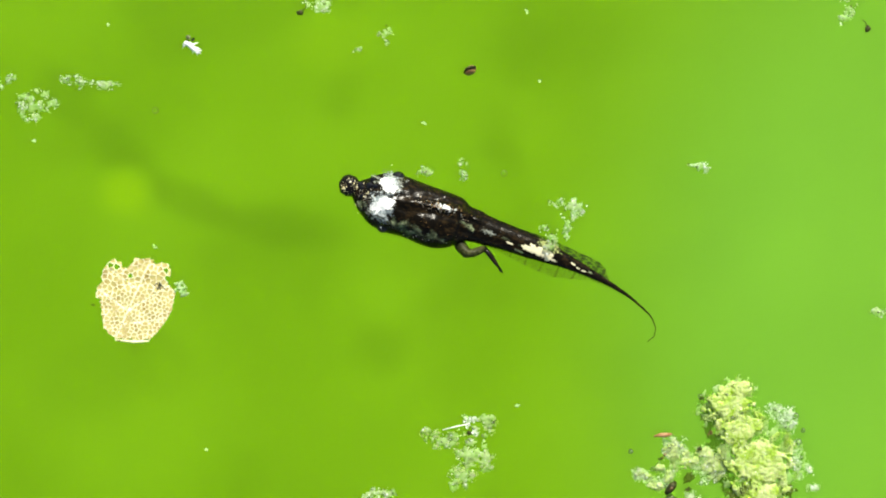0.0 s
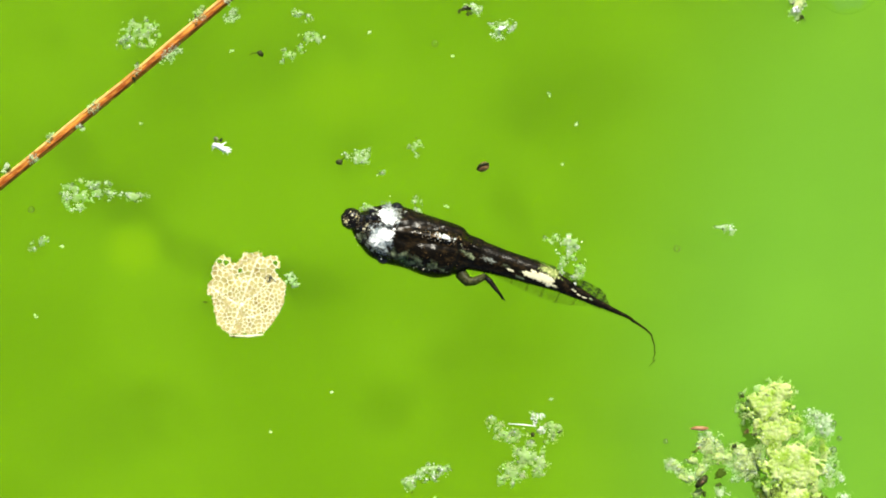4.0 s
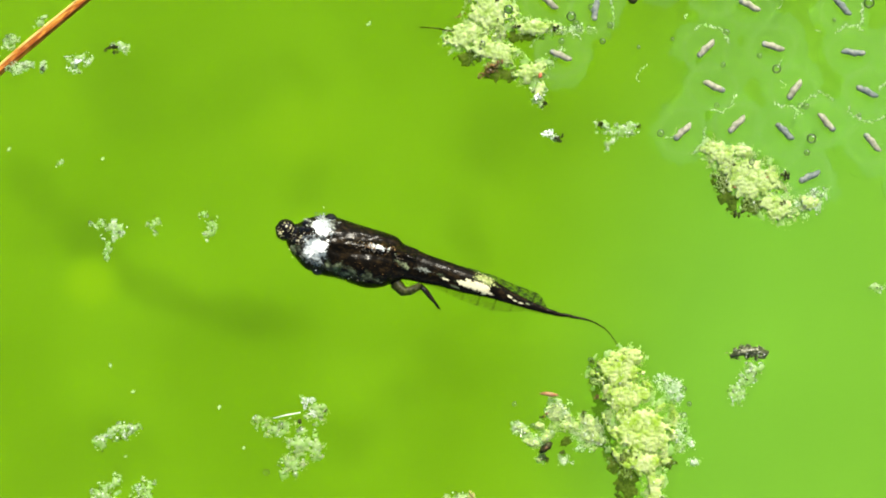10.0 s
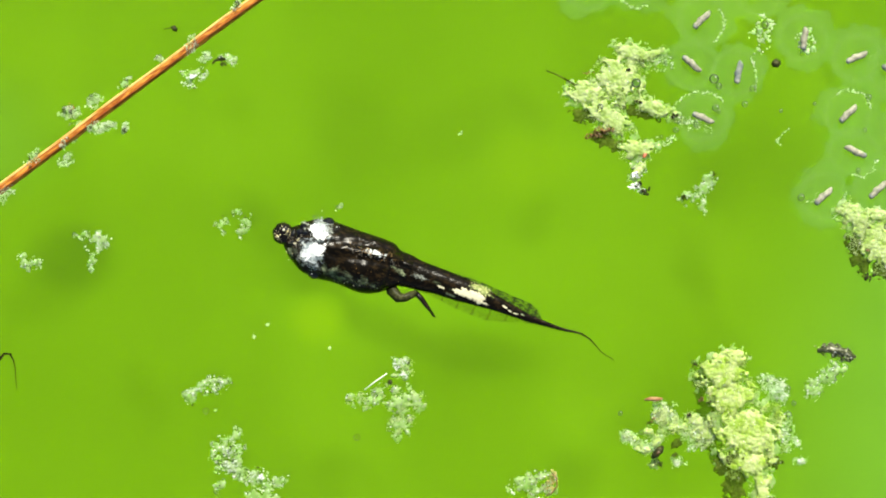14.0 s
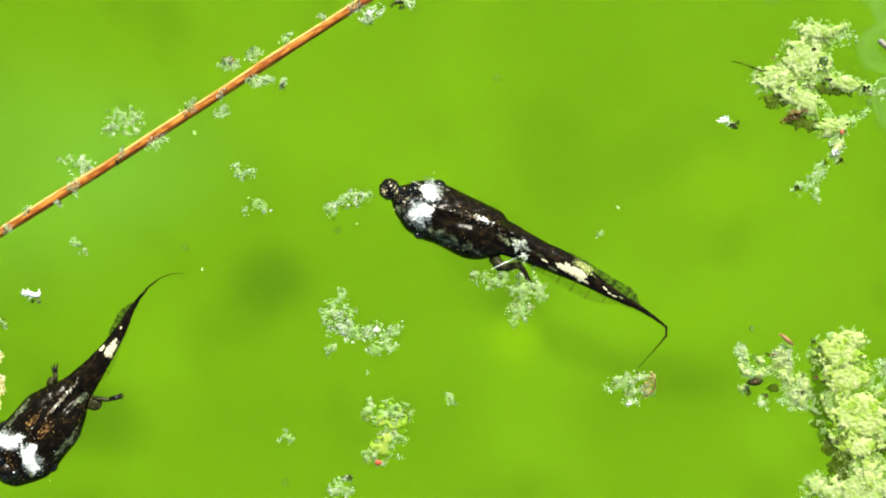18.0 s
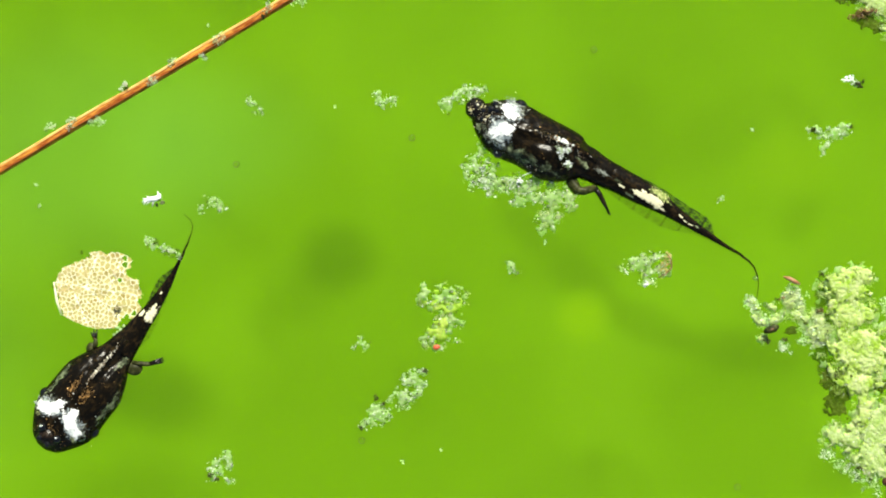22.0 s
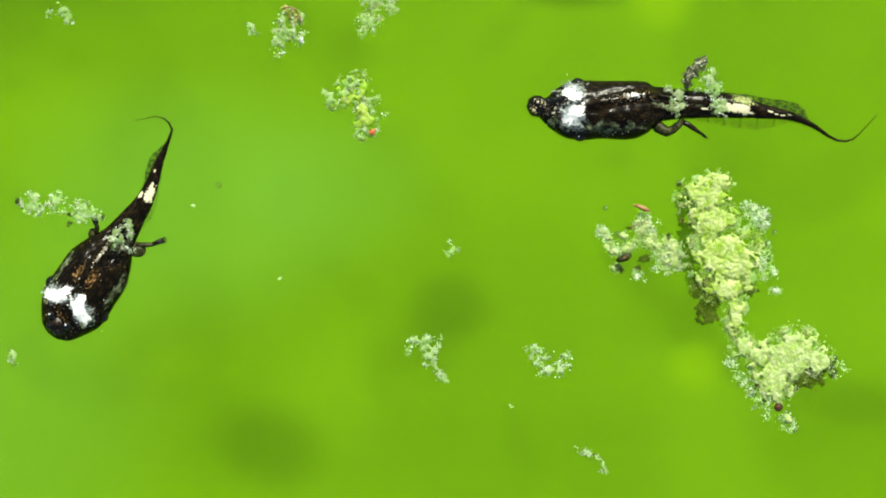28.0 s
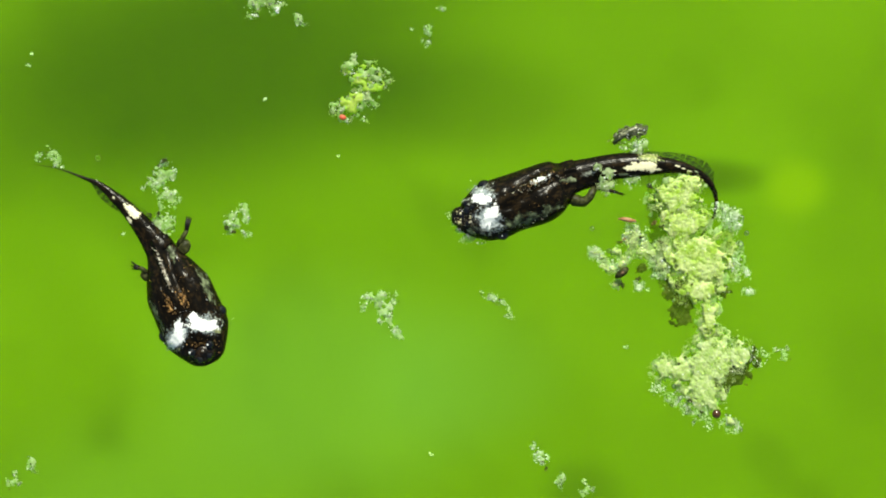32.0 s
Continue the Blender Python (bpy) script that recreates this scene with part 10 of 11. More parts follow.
    walk(fleck[1], [(0, at(148, 421, 67)), (0.5, at(168, 431, 67)), (1, at(204, 410, 67)), (1.5, at(202, 412, 67)), (2, at(198, 406, 67)), (2.5, at(196, 431, 67)), (3, at(198, 429, 67)), (3.5, at(188, 424, 67)), (5.5, at(94, 396, 67)), (6, at(68, 393, 67)), (6.5, at(37, 400, 67)), (7, at(-9, 435, 67)), (7.5, at(-99, 449, 67)), (8, at(-214, 417, 67)), (8.5, at(-240, 389, 67)), (11, at(-1181, 358, 0)), (20, at(-2209, 514, 0)), (32, at(-2979, 1070, 0))])
    walk(fleck[2], [(0, at(-726, 191, 134)), (0.5, at(-722, 198, 134)), (1, at(-701, 170, 134)), (1.5, at(-702, 167, 134)), (2, at(-701, 153, 134)), (2.5, at(-701, 171, 134)), (3, at(-696, 163, 134)), (3.5, at(-695, 154, 134)), (5.5, at(-727, 113, 134)), (6, at(-761, 89, 134)), (6.5, at(-815, 72, 134)), (7, at(-846, 80, 134)), (7.5, at(-903, 69, 134)), (8.25, at(-1080, 120, 67)), (9, at(-1257, 172, 0)), (20, at(-2309, 314, 0)), (32, at(-3079, 870, 0))])
    walk(fleck[3], [(0, at(-591, 397, 201)), (0.5, at(-577, 404, 201)), (1, at(-555, 374, 201)), (1.5, at(-561, 372, 201)), (2, at(-561, 362, 201)), (2.5, at(-559, 385, 201)), (3, at(-553, 381, 201)), (3.5, at(-552, 376, 201)), (5.5, at(-590, 331, 201)), (6, at(-620, 344, 201)), (6.5, at(-609, 353, 201)), (7, at(-590, 364, 201)), (7.5, at(-611, 350, 201)), (8, at(-668, 339, 201)), (8.5, at(-744, 336, 201)), (9, at(-830, 337, 201)), (9.67, at(-947, 344, 134)), (10.33, at(-1064, 351, 67)), (11, at(-1181, 358, 0)), (20, at(-2209, 514, 0)), (32, at(-2979, 1070, 0))])
    walk(fleck[4], [(0, at(-510, 4, 268)), (1, at(-471, 3, 268)), (2, at(-471, 9, 268)), (3, at(-581, 38, 268)), (4, at(-740, 24, 268)), (5, at(-909, 8, 268)), (32, at(-7179, 1109, 268))])
    walk(fleck[5], [(0, at(133, -276, 335)), (0.5, at(147, -234, 335)), (1, at(171, -224, 335)), (2, at(167, -180, 335)), (3, at(178, -131, 335)), (3.5, at(178, -126, 335)), (5.5, at(140, -107, 335)), (6, at(130, -107, 335)), (7, at(76, -74, 335)), (8, at(-77, -57, 335)), (9, at(-272, -22, 335)), (9.5, at(-404, -22, 335)), (10, at(-460, -23, 335)), (11, at(-583, 15, 335)), (12, at(-670, 67, 335)), (13, at(-736, 118, 335)), (14, at(-798, 188, 335)), (15, at(-860, 235, 335)), (15.5, at(-898, 255, 335)), (16.12, at(-893, 470, 251)), (16.75, at(-888, 686, 168)), (17.38, at(-882, 901, 84)), (18, at(-877, 1116, 0)), (24, at(-1247, 1040, 0)), (32, at(-1679, 1670, 0))])
    walk(fleck[6], [(0, at(-420, -355, 42)), (0.5, at(-401, -309, 42)), (1, at(-365, -302, 42)), (2, at(-346, -254, 42)), (3, at(-330, -198, 42)), (3.5, at(-324, -190, 42)), (5.5, at(-354, -153, 42)), (6, at(-371, -160, 42)), (7, at(-402, -146, 42)), (8, at(-523, -135, 42)), (9, at(-696, -115, 42)), (9.5, at(-809, -108, 42)), (12, at(-1298, -128, 0)), (22, at(-2352, -23, 0)), (32, at(-2979, 590, 0))])
    walk(fleck[7], [(0, at(-34, 223, 109)), (0.5, at(-14, 233, 109)), (1, at(22, 212, 109)), (1.5, at(20, 214, 109)), (2, at(16, 208, 109)), (2.5, at(14, 233, 109)), (3, at(16, 231, 109)), (3.5, at(6, 226, 109)), (5.5, at(-88, 198, 109)), (6, at(-114, 195, 109)), (6.5, at(-145, 202, 109)), (7, at(-191, 237, 109)), (7.5, at(-281, 251, 109)), (8, at(-396, 219, 109)), (8.5, at(-422, 191, 109)), (9.75, at(-802, 274, 54)), (11, at(-1181, 358, 0)), (20, at(-2209, 514, 0)), (32, at(-2979, 1070, 0))])
    walk(fleck[8], [(0, at(-170, 1112, 176)), (3, at(-133, 663, 176)), (4, at(-151, 525, 176)), (5, at(-182, 508, 176)), (6, at(-223, 497, 176)), (7, at(-277, 505, 176)), (8, at(-393, 497, 176)), (9, at(-660, 514, 176)), (10, at(-918, 518, 176)), (32, at(-2389, 5441, 176))])
    walk(fleck[9], [(0, at(-9, 1070, 243)), (3, at(25, 618, 243)), (4, at(-1, 485, 243)), (5, at(-41, 472, 243)), (6, at(-87, 462, 243)), (7, at(-145, 471, 243)), (8, at(-261, 467, 243)), (9, at(-555, 489, 243)), (10, at(-859, 506, 243)), (32, at(-2275, 5420, 243))])
    walk(fleck[11], [(0, at(207, 942, 17)), (2, at(246, 625, 17)), (3, at(244, 497, 17)), (4, at(217, 366, 17)), (5, at(177, 355, 17)), (6, at(128, 348, 17)), (7, at(48, 357, 17)), (8, at(-72, 352, 17)), (9, at(-235, 509, 17)), (10, at(-681, 407, 17)), (11, at(-992, 416, 17)), (32, at(-2184, 5343, 17))])
    walk(fleck[12], [(0, at(-289, -830, 84)), (2, at(-232, -442, 84)), (3, at(-216, -239, 84)), (4, at(-217, -111, 84)), (5, at(-228, -105, 84)), (6, at(-247, -102, 84)), (7, at(-280, -75, 84)), (8, at(-382, -59, 84)), (9, at(-642, -19, 84)), (10, at(-929, -15, 84)), (32, at(-2392, 4946, 84))])
    walk(fleck[13], [(0, at(-417, 1104, 151)), (3, at(-379, 643, 151)), (4, at(-394, 494, 151)), (5, at(-415, 467, 151)), (6, at(-450, 454, 151)), (7, at(-454, 453, 151)), (8, at(-544, 434, 151)), (9, at(-765, 434, 151)), (10, at(-932, 419, 151)), (32, at(-2560, 5365, 151))])
    walk(fleck[14], [(0, at(-36, -1360, 218)), (5, at(52, -442, 218)), (6, at(48, -286, 218)), (7, at(31, -135, 218)), (8, at(-40, -110, 218)), (9, at(-167, -68, 218)), (10, at(-309, -54, 218)), (11, at(-445, -22, 218)), (12, at(-673, 10, 218)), (13, at(-917, 46, 218)), (14, at(-733, -322, 218)), (16, at(-917, -280, 218)), (18, at(-1077, -284, 218)), (20, at(-1109, -286, 218)), (22, at(-1252, -343, 218)), (24, at(-1447, -360, 218)), (26, at(-1505, -268, 218)), (28, at(-1537, -211, 218)), (30, at(-1721, 14, 218)), (32, at(-1879, 270, 218))])
    walk(fleck[15], [(0, at(107, 1400, 285)), (4, at(109, 780, 285)), (5, at(63, 618, 285)), (6, at(10, 463, 285)), (7, at(-85, 353, 285)), (8, at(-212, 347, 285)), (9, at(-372, 377, 285)), (10, at(-515, 389, 285)), (11, at(-678, 394, 285)), (12, at(-934, 397, 285)), (13, at(-1361, 389, 285)), (16, at(-1917, 520, 285)), (18, at(-2077, 516, 285)), (20, at(-2109, 514, 285)), (22, at(-2252, 457, 285)), (24, at(-2447, 440, 285)), (26, at(-2505, 532, 285)), (28, at(-2537, 589, 285)), (30, at(-2721, 814, 285)), (32, at(-2879, 1070, 285))])
    walk(fleck[16], [(0, at(366, 2138, 352)), (9, at(84, 785, 352)), (10, at(-44, 627, 352)), (11, at(-184, 490, 352)), (12, at(-298, 489, 352)), (13, at(-381, 502, 352)), (14, at(-458, 525, 352)), (15, at(-519, 530, 352)), (16, at(-577, 669, 352)), (17, at(-628, 871, 352)), (32, at(-1850, 4219, 352))])
    walk(fleck[17], [(0, at(-57, -1884, 59)), (9, at(-225, -258, 59)), (10, at(-503, 24, 59)), (11, at(-528, 53, 59)), (12, at(-639, 82, 59)), (13, at(-736, 116, 59)), (14, at(-825, 167, 59)), (15, at(-893, 200, 59)), (16, at(-965, 151, 59)), (17, at(-1300, 404, 59)), (18, at(-1086, 930, 59)), (32, at(-2161, 4168, 59))])
    walk(fleck[18], [(0, at(-13, -1897, 126)), (9, at(-133, -290, 126)), (10, at(-266, -125, 126)), (11, at(-399, 27, 126)), (12, at(-509, 58, 126)), (13, at(-603, 94, 126)), (14, at(-690, 144, 126)), (15, at(-758, 174, 126)), (16, at(-828, 102, 126)), (17, at(-893, 60, 126)), (18, at(-960, 851, 126)), (32, at(-2086, 4105, 126))])
    walk(fleck[19], [(0, at(2590, 425, 193)), (9, at(921, 513, 193)), (10, at(516, 640, 193)), (11, at(382, 506, 193)), (12, at(269, 499, 193)), (13, at(184, 502, 193)), (14, at(102, 513, 193)), (15, at(38, 505, 193)), (16, at(90, 512, 193)), (32, at(-1393, 4092, 193))])
    walk(fleck[20], [(0, at(-51, 2914, 260)), (15, at(-1569, 439, 260)), (16, at(-1503, 463, 260)), (17, at(-1396, 511, 260)), (18, at(-1432, 580, 260)), (19, at(-1460, 613, 260)), (20, at(-1422, 632, 260)), (21, at(-1417, 654, 260)), (22, at(-1383, 840, 260)), (32, at(-2453, 3322, 260))])
    walk(fleck[21], [(0, at(-2663, -50, 327)), (15, at(-1523, 178, 327)), (16, at(-1452, 209, 327)), (17, at(-1368, 271, 327)), (18, at(-1420, 341, 327)), (19, at(-1455, 359, 327)), (20, at(-1419, 364, 327)), (21, at(-1390, 382, 327)), (22, at(-1360, 569, 327)), (23, at(-1392, 782, 327)), (32, at(-2386, 3041, 327))])
    walk(fleck[22], [(0, at(-122, -3128, 34)), (16, at(-973, -149, 34)), (17, at(-1049, 68, 34)), (18, at(-1127, 157, 34)), (19, at(-1170, 181, 34)), (20, at(-1146, 194, 34)), (21, at(-1124, 250, 34)), (22, at(-987, 328, 34)), (23, at(-1156, 672, 34)), (24, at(-1252, 905, 34)), (32, at(-2181, 2989, 34))])
    walk(fleck[23], [(0, at(-1084, 1, 101)), (4, at(-1103, 144, 101)), (8, at(-1054, 232, 101)), (11, at(-1081, 218, 101)), (12, at(-954, 216, 101)), (13, at(-893, 237, 101)), (14, at(-408, -152, 101)), (15, at(-205, 282, 101)), (16, at(-423, 311, 101)), (17, at(-605, 369, 101)), (18, at(-686, 450, 101)), (19, at(-750, 491, 101)), (20, at(-749, 493, 101)), (21, at(-748, 499, 101)), (22, at(-623, 528, 101)), (23, at(-511, 578, 101)), (24, at(-894, 1073, 101)), (32, at(-1883, 3137, 101))])
    walk(fleck[24], [(0, at(-445, 2906, 168)), (16, at(-1717, 406, 168)), (17, at(-1603, 421, 168)), (18, at(-1640, 466, 168)), (19, at(-1660, 491, 168)), (20, at(-1611, 508, 168)), (21, at(-1599, 533, 168)), (22, at(-1583, 711, 168)), (23, at(-1646, 920, 168)), (32, at(-2756, 3152, 168))])
    walk(fleck[25], [(0, at(-4017, 371, 235)), (22, at(-1984, 460, 235)), (23, at(-2056, 511, 235)), (24, at(-2265, 566, 235)), (32, at(-4209, 1392, 235))])
    walk(fleck[26], [(0, at(-3920, 382, 302)), (21, at(-1895, 375, 302)), (22, at(-1886, 430, 302)), (23, at(-1961, 481, 302)), (24, at(-2177, 534, 302)), (32, at(-4117, 1356, 302))])
    walk(fleck[27], [(0, at(-123, -3929, 9)), (20, at(-1192, -255, 9)), (21, at(-1187, -90, 9)), (22, at(-1173, -39, 9)), (23, at(-1211, 31, 9)), (24, at(-1344, 121, 9)), (25, at(-1511, 205, 9)), (26, at(-1802, 280, 9)), (27, at(-2128, 378, 9)), (28, at(-2380, 430, 9)), (32, at(-3182, 949, 9))])
    walk(fleck[28], [(0, at(-187, -3938, 76)), (21, at(-1257, -112, 76)), (22, at(-1240, -60, 76)), (23, at(-1281, 11, 76)), (24, at(-1431, 105, 76)), (25, at(-1618, 188, 76)), (26, at(-1924, 266, 76)), (27, at(-2242, 364, 76)), (28, at(-2487, 414, 76)), (32, at(-3244, 931, 76))])
    walk(fleck[29], [(0, at(-127, -4625, 143)), (23, at(-1211, -303, 143)), (24, at(-1318, -67, 143)), (25, at(-1463, 168, 143)), (26, at(-1617, 365, 143)), (27, at(-1787, 466, 143)), (28, at(-1897, 524, 143)), (29, at(-2027, 647, 143)), (30, at(-2111, 752, 143)), (31, at(-2262, 896, 143)), (32, at(-2410, 1048, 143))])
    walk(fleck[30], [(0, at(355, -4556, 210)), (23, at(-356, 68, 210)), (24, at(-605, 134, 210)), (25, at(-884, 199, 210)), (26, at(-1130, 265, 210)), (27, at(-1287, 364, 210)), (28, at(-1434, 444, 210)), (29, at(-1615, 600, 210)), (30, at(-1743, 749, 210)), (31, at(-1808, 1033, 210)), (32, at(-1849, 1317, 210))])
    walk(fleck[31], [(0, at(607, -4735, 277)), (25, at(-751, -222, 277)), (26, at(-876, -39, 277)), (27, at(-1092, 66, 277)), (28, at(-1332, 169, 277)), (29, at(-1578, 357, 277)), (30, at(-1720, 523, 277)), (31, at(-1787, 568, 277)), (32, at(-1816, 565, 277))])
    walk(fleck[32], [(0, at(-17, -4708, 344)), (24, at(-1202, -210, 344)), (25, at(-1329, 22, 344)), (26, at(-1455, 220, 344)), (27, at(-1611, 325, 344)), (28, at(-1740, 397, 344)), (29, at(-1896, 537, 344)), (30, at(-2004, 664, 344)), (31, at(-2181, 811, 344)), (32, at(-2359, 957, 344))])
    walk(fleck[33], [(0, at(-4754, -76, 51)), (31, at(-2549, 1119, 51)), (32, at(-2524, 1274, 51))])
    walk(fleck[34], [(0, at(-4779, -112, 118)), (31, at(-2556, 1099, 118)), (32, at(-2529, 1254, 118))])
    walk(fleck[35], [(0, at(-284, 841, 185)), (4, at(-303, 984, 185)), (8, at(-254, 1072, 185)), (11, at(-281, 1058, 185)), (13, at(-561, 1089, 185)), (16, at(-1117, 1220, 185)), (18, at(-1277, 1216, 185)), (20, at(-1309, 1214, 185)), (22, at(-1452, 1157, 185)), (24, at(-1647, 1140, 185)), (26, at(-1705, 1232, 185)), (28, at(-1755, 932, 185)), (29, at(-1902, 917, 185)), (30, at(-2001, 912, 185)), (31, at(-2069, 1044, 185)), (32, at(-2111, 1192, 185))])
    walk(fleck[36], [(0, at(1016, -259, 252)), (4, at(997, -116, 252)), (8, at(1046, -28, 252)), (11, at(1019, -42, 252)), (13, at(739, -11, 252)), (16, at(183, 120, 252)), (18, at(23, 116, 252)), (20, at(-9, 114, 252)), (22, at(-152, 57, 252)), (24, at(-347, 40, 252)), (25, at(-541, 294, 252)), (26, at(-783, 383, 252)), (27, at(-1478, 916, 252)), (28, at(-1586, 836, 252)), (29, at(-1728, 823, 252)), (30, at(-1837, 818, 252)), (31, at(-1918, 948, 252)), (32, at(-1979, 1094, 252))])
    walk(fleck[37], [(0, at(847, -5202, 319)), (28, at(-1022, -72, 319)), (29, at(-1239, 231, 319)), (30, at(-1373, 487, 319)), (31, at(-1437, 624, 319)), (32, at(-1471, 755, 319))])
    walk(fleck[38], [(0, at(-293, -4303, 26)), (21, at(-2055, 328, 26)), (22, at(-1882, 395, 26)), (23, at(-1350, 882, 26)), (24, at(-1470, 815, 26)), (25, at(-1630, 732, 26)), (26, at(-1794, 688, 26)), (27, at(-1979, 792, 26)), (28, at(-2107, 851, 26)), (29, at(-2242, 976, 26)), (30, at(-2328, 1086, 26)), (31, at(-2357, 1346, 26)), (32, at(-2347, 1648, 26))])
    walk(tuft[0], [(0, at(-32, 139, 0)), (1, at(-72, 153, 0)), (2, at(-134, 183, 0)), (3, at(-148, 213, 0)), (4, at(-154, 217, 0)), (6, at(-147, 196, 0, -8)), (7, at(-97, 231, 0, -8)), (8, at(-103, 238, 0, -8)), (9, at(-160, 261, 0, -8)), (10, at(-141, 244, 0, -8)), (11, at(-232, 247, 0, -8)), (12, at(-373, 249, 0, -8)), (13, at(-536, 275, 0, -8)), (14, at(-722, 331, 0, -8)), (15, at(-898, 368, 0, -8)), (16, at(-989, 391, 0, -8)), (17, at(-1013, 423, 0, -8)), (18, at(-1034, 456, 0, -8)), (19, at(-1070, 472, 0, -8)), (20, at(-1041, 500, 0, -8)), (21, at(-1046, 521, 0, -8)), (22, at(-1068, 540, 0, -8)), (23, at(-1119, 574, 0, -8)), (24, at(-1140, 625, 0, -8)), (25, at(-1134, 649, 0, -8)), (26, at(-1081, 637, 0, -8)), (27, at(-1090, 670, 0, -8)), (28, at(-1233, 696, 0, -8)), (29, at(-1443, 777, 0, -8)), (30, at(-1592, 834, 0, -8)), (31, at(-1687, 909, 0, -8)), (32, at(-1726, 993, 0, -8))])
    walk(tuft[1], [(0, at(37, 137, 67)), (1, at(16, 148, 67)), (2, at(-38, 170, 67)), (3, at(-53, 209, 67)), (4, at(-63, 214, 67)), (6, at(-111, 178, 67, -8)), (7, at(-62, 211, 67, -8)), (8, at(-67, 220, 67, -8)), (9, at(-125, 241, 67, -8)), (10, at(-104, 227, 67, -8)), (11, at(-196, 228, 67, -8)), (12, at(-337, 231, 67, -8)), (13, at(-500, 257, 67, -8)), (14, at(-686, 312, 67, -8)), (15, at(-863, 349, 67, -8)), (16, at(-955, 369, 67, -8)), (17, at(-980, 401, 67, -8)), (18, at(-1001, 434, 67, -8)), (19, at(-1036, 450, 67, -8)), (20, at(-1008, 476, 67, -8)), (21, at(-1013, 497, 67, -8)), (22, at(-1035, 516, 67, -8)), (23, at(-1086, 551, 67, -8)), (24, at(-1107, 601, 67, -8)), (25, at(-1099, 629, 67, -8)), (26, at(-1042, 628, 67, -8)), (27, at(-1050, 668, 67, -8)), (28, at(-1193, 690, 67, -8)), (29, at(-1403, 772, 67, -8)), (30, at(-1552, 832, 67, -8)), (31, at(-1647, 907, 67, -8)), (32, at(-1686, 1001, 67, -8))])
    walk(tuft[2], [(0, at(-104, 383, 134)), (0.5, at(-88, 390, 134)), (1, at(-53, 364, 134)), (1.5, at(-47, 362, 134)), (2, at(-47, 346, 134)), (2.5, at(-51, 363, 134)), (3, at(-53, 353, 134)), (3.5, at(-59, 341, 134)), (5.5, at(-146, 294, 134)), (6, at(-187, 275, 134)), (6.5, at(-220, 210, 134)), (7, at(-226, 218, 134)), (7.5, at(-235, 221, 134)), (8, at(-261, 223, 134)), (8.5, at(-297, 229, 134)), (9, at(-342, 240, 134)), (9.5, at(-351, 248, 134)), (10, at(-427, 274, 134)), (10.5, at(-493, 276, 134)), (11, at(-570, 301, 134)), (11.5, at(-629, 327, 134)), (12, at(-693, 337, 134)), (12.5, at(-754, 354, 134)), (13, at(-799, 348, 134)), (13.5, at(-858, 371, 134)), (14, at(-883, 367, 134)), (14.5, at(-926, 357, 134)), (15, at(-968, 358, 134)), (16, at(-1033, 424, 134)), (17, at(-1084, 637, 134)), (18, at(-1135, 875, 134)), (32, at(-2192, 4096, 134))])
    walk(tuft[3], [(0, at(-152, 352, 201)), (0.5, at(-132, 357, 201)), (1, at(-96, 331, 201)), (1.5, at(-93, 325, 201)), (2, at(-94, 306, 201)), (2.5, at(-100, 320, 201)), (3, at(-107, 308, 201)), (3.5, at(-118, 294, 201)), (5.5, at(-186, 223, 201)), (6, at(-232, 209, 201)), (6.5, at(-312, 190, 201)), (7, at(-370, 198, 201)), (7.5, at(-497, 180, 201)), (8, at(-674, 172, 201)), (8.5, at(-832, 152, 201)), (9.33, at(-982, 134, 134)), (10.17, at(-1131, 116, 67)), (11, at(-1281, 98, 0)), (20, at(-2309, 254, 0)), (32, at(-3079, 810, 0))])
    walk(tuft[4], [(0, at(189, 15, 268, 20)), (1, at(226, 36, 268, 20)), (2, at(241, 55, 268, 20)), (3, at(238, 101, 268, 20)), (4, at(219, 106, 268, 20)), (5, at(192, 111, 268, 20)), (6, at(154, 110, 268, 24)), (7, at(115, 114, 268)), (8, at(-8, 121, 268)), (9, at(-202, 172, 268)), (10, at(-325, 267, 268)), (11, at(-514, 283, 268)), (12, at(-641, 305, 268)), (13, at(-751, 329, 268)), (14, at(-842, 364, 268)), (15, at(-915, 378, 268)), (16, at(-985, 422, 268)), (17, at(-1036, 635, 268)), (18, at(-1088, 872, 268)), (32, at(-2157, 4095, 268))])
    walk(tuft[5], [(0, at(-662, 299, 335)), (0.5, at(-658, 297, 335)), (1, at(-636, 260, 335)), (1.5, at(-639, 266, 335)), (2, at(-640, 260, 335)), (2.5, at(-637, 278, 335)), (3, at(-629, 270, 335)), (3.5, at(-628, 261, 335)), (5.5, at(-660, 220, 335)), (6, at(-694, 196, 335)), (6.5, at(-748, 179, 335)), (7, at(-779, 187, 335)), (7.5, at(-836, 176, 335)), (7.88, at(-941, 175, 251)), (8.25, at(-1046, 174, 168)), (8.62, at(-1152, 173, 84)), (9, at(-1257, 172, 0)), (20, at(-2309, 314, 0)), (32, at(-3079, 870, 0))])
    walk(tuft[6], [(0, at(-617, 291, 42)), (1, at(-578, 270, 42)), (2, at(-580, 254, 42)), (3, at(-575, 265, 42)), (4, at(-585, 237, 42)), (5, at(-604, 207, 42)), (6, at(-640, 196, 42)), (7, at(-630, 200, 42)), (8, at(-717, 183, 42)), (9, at(-941, 185, 42)), (32, at(-6379, 1183, 42))])
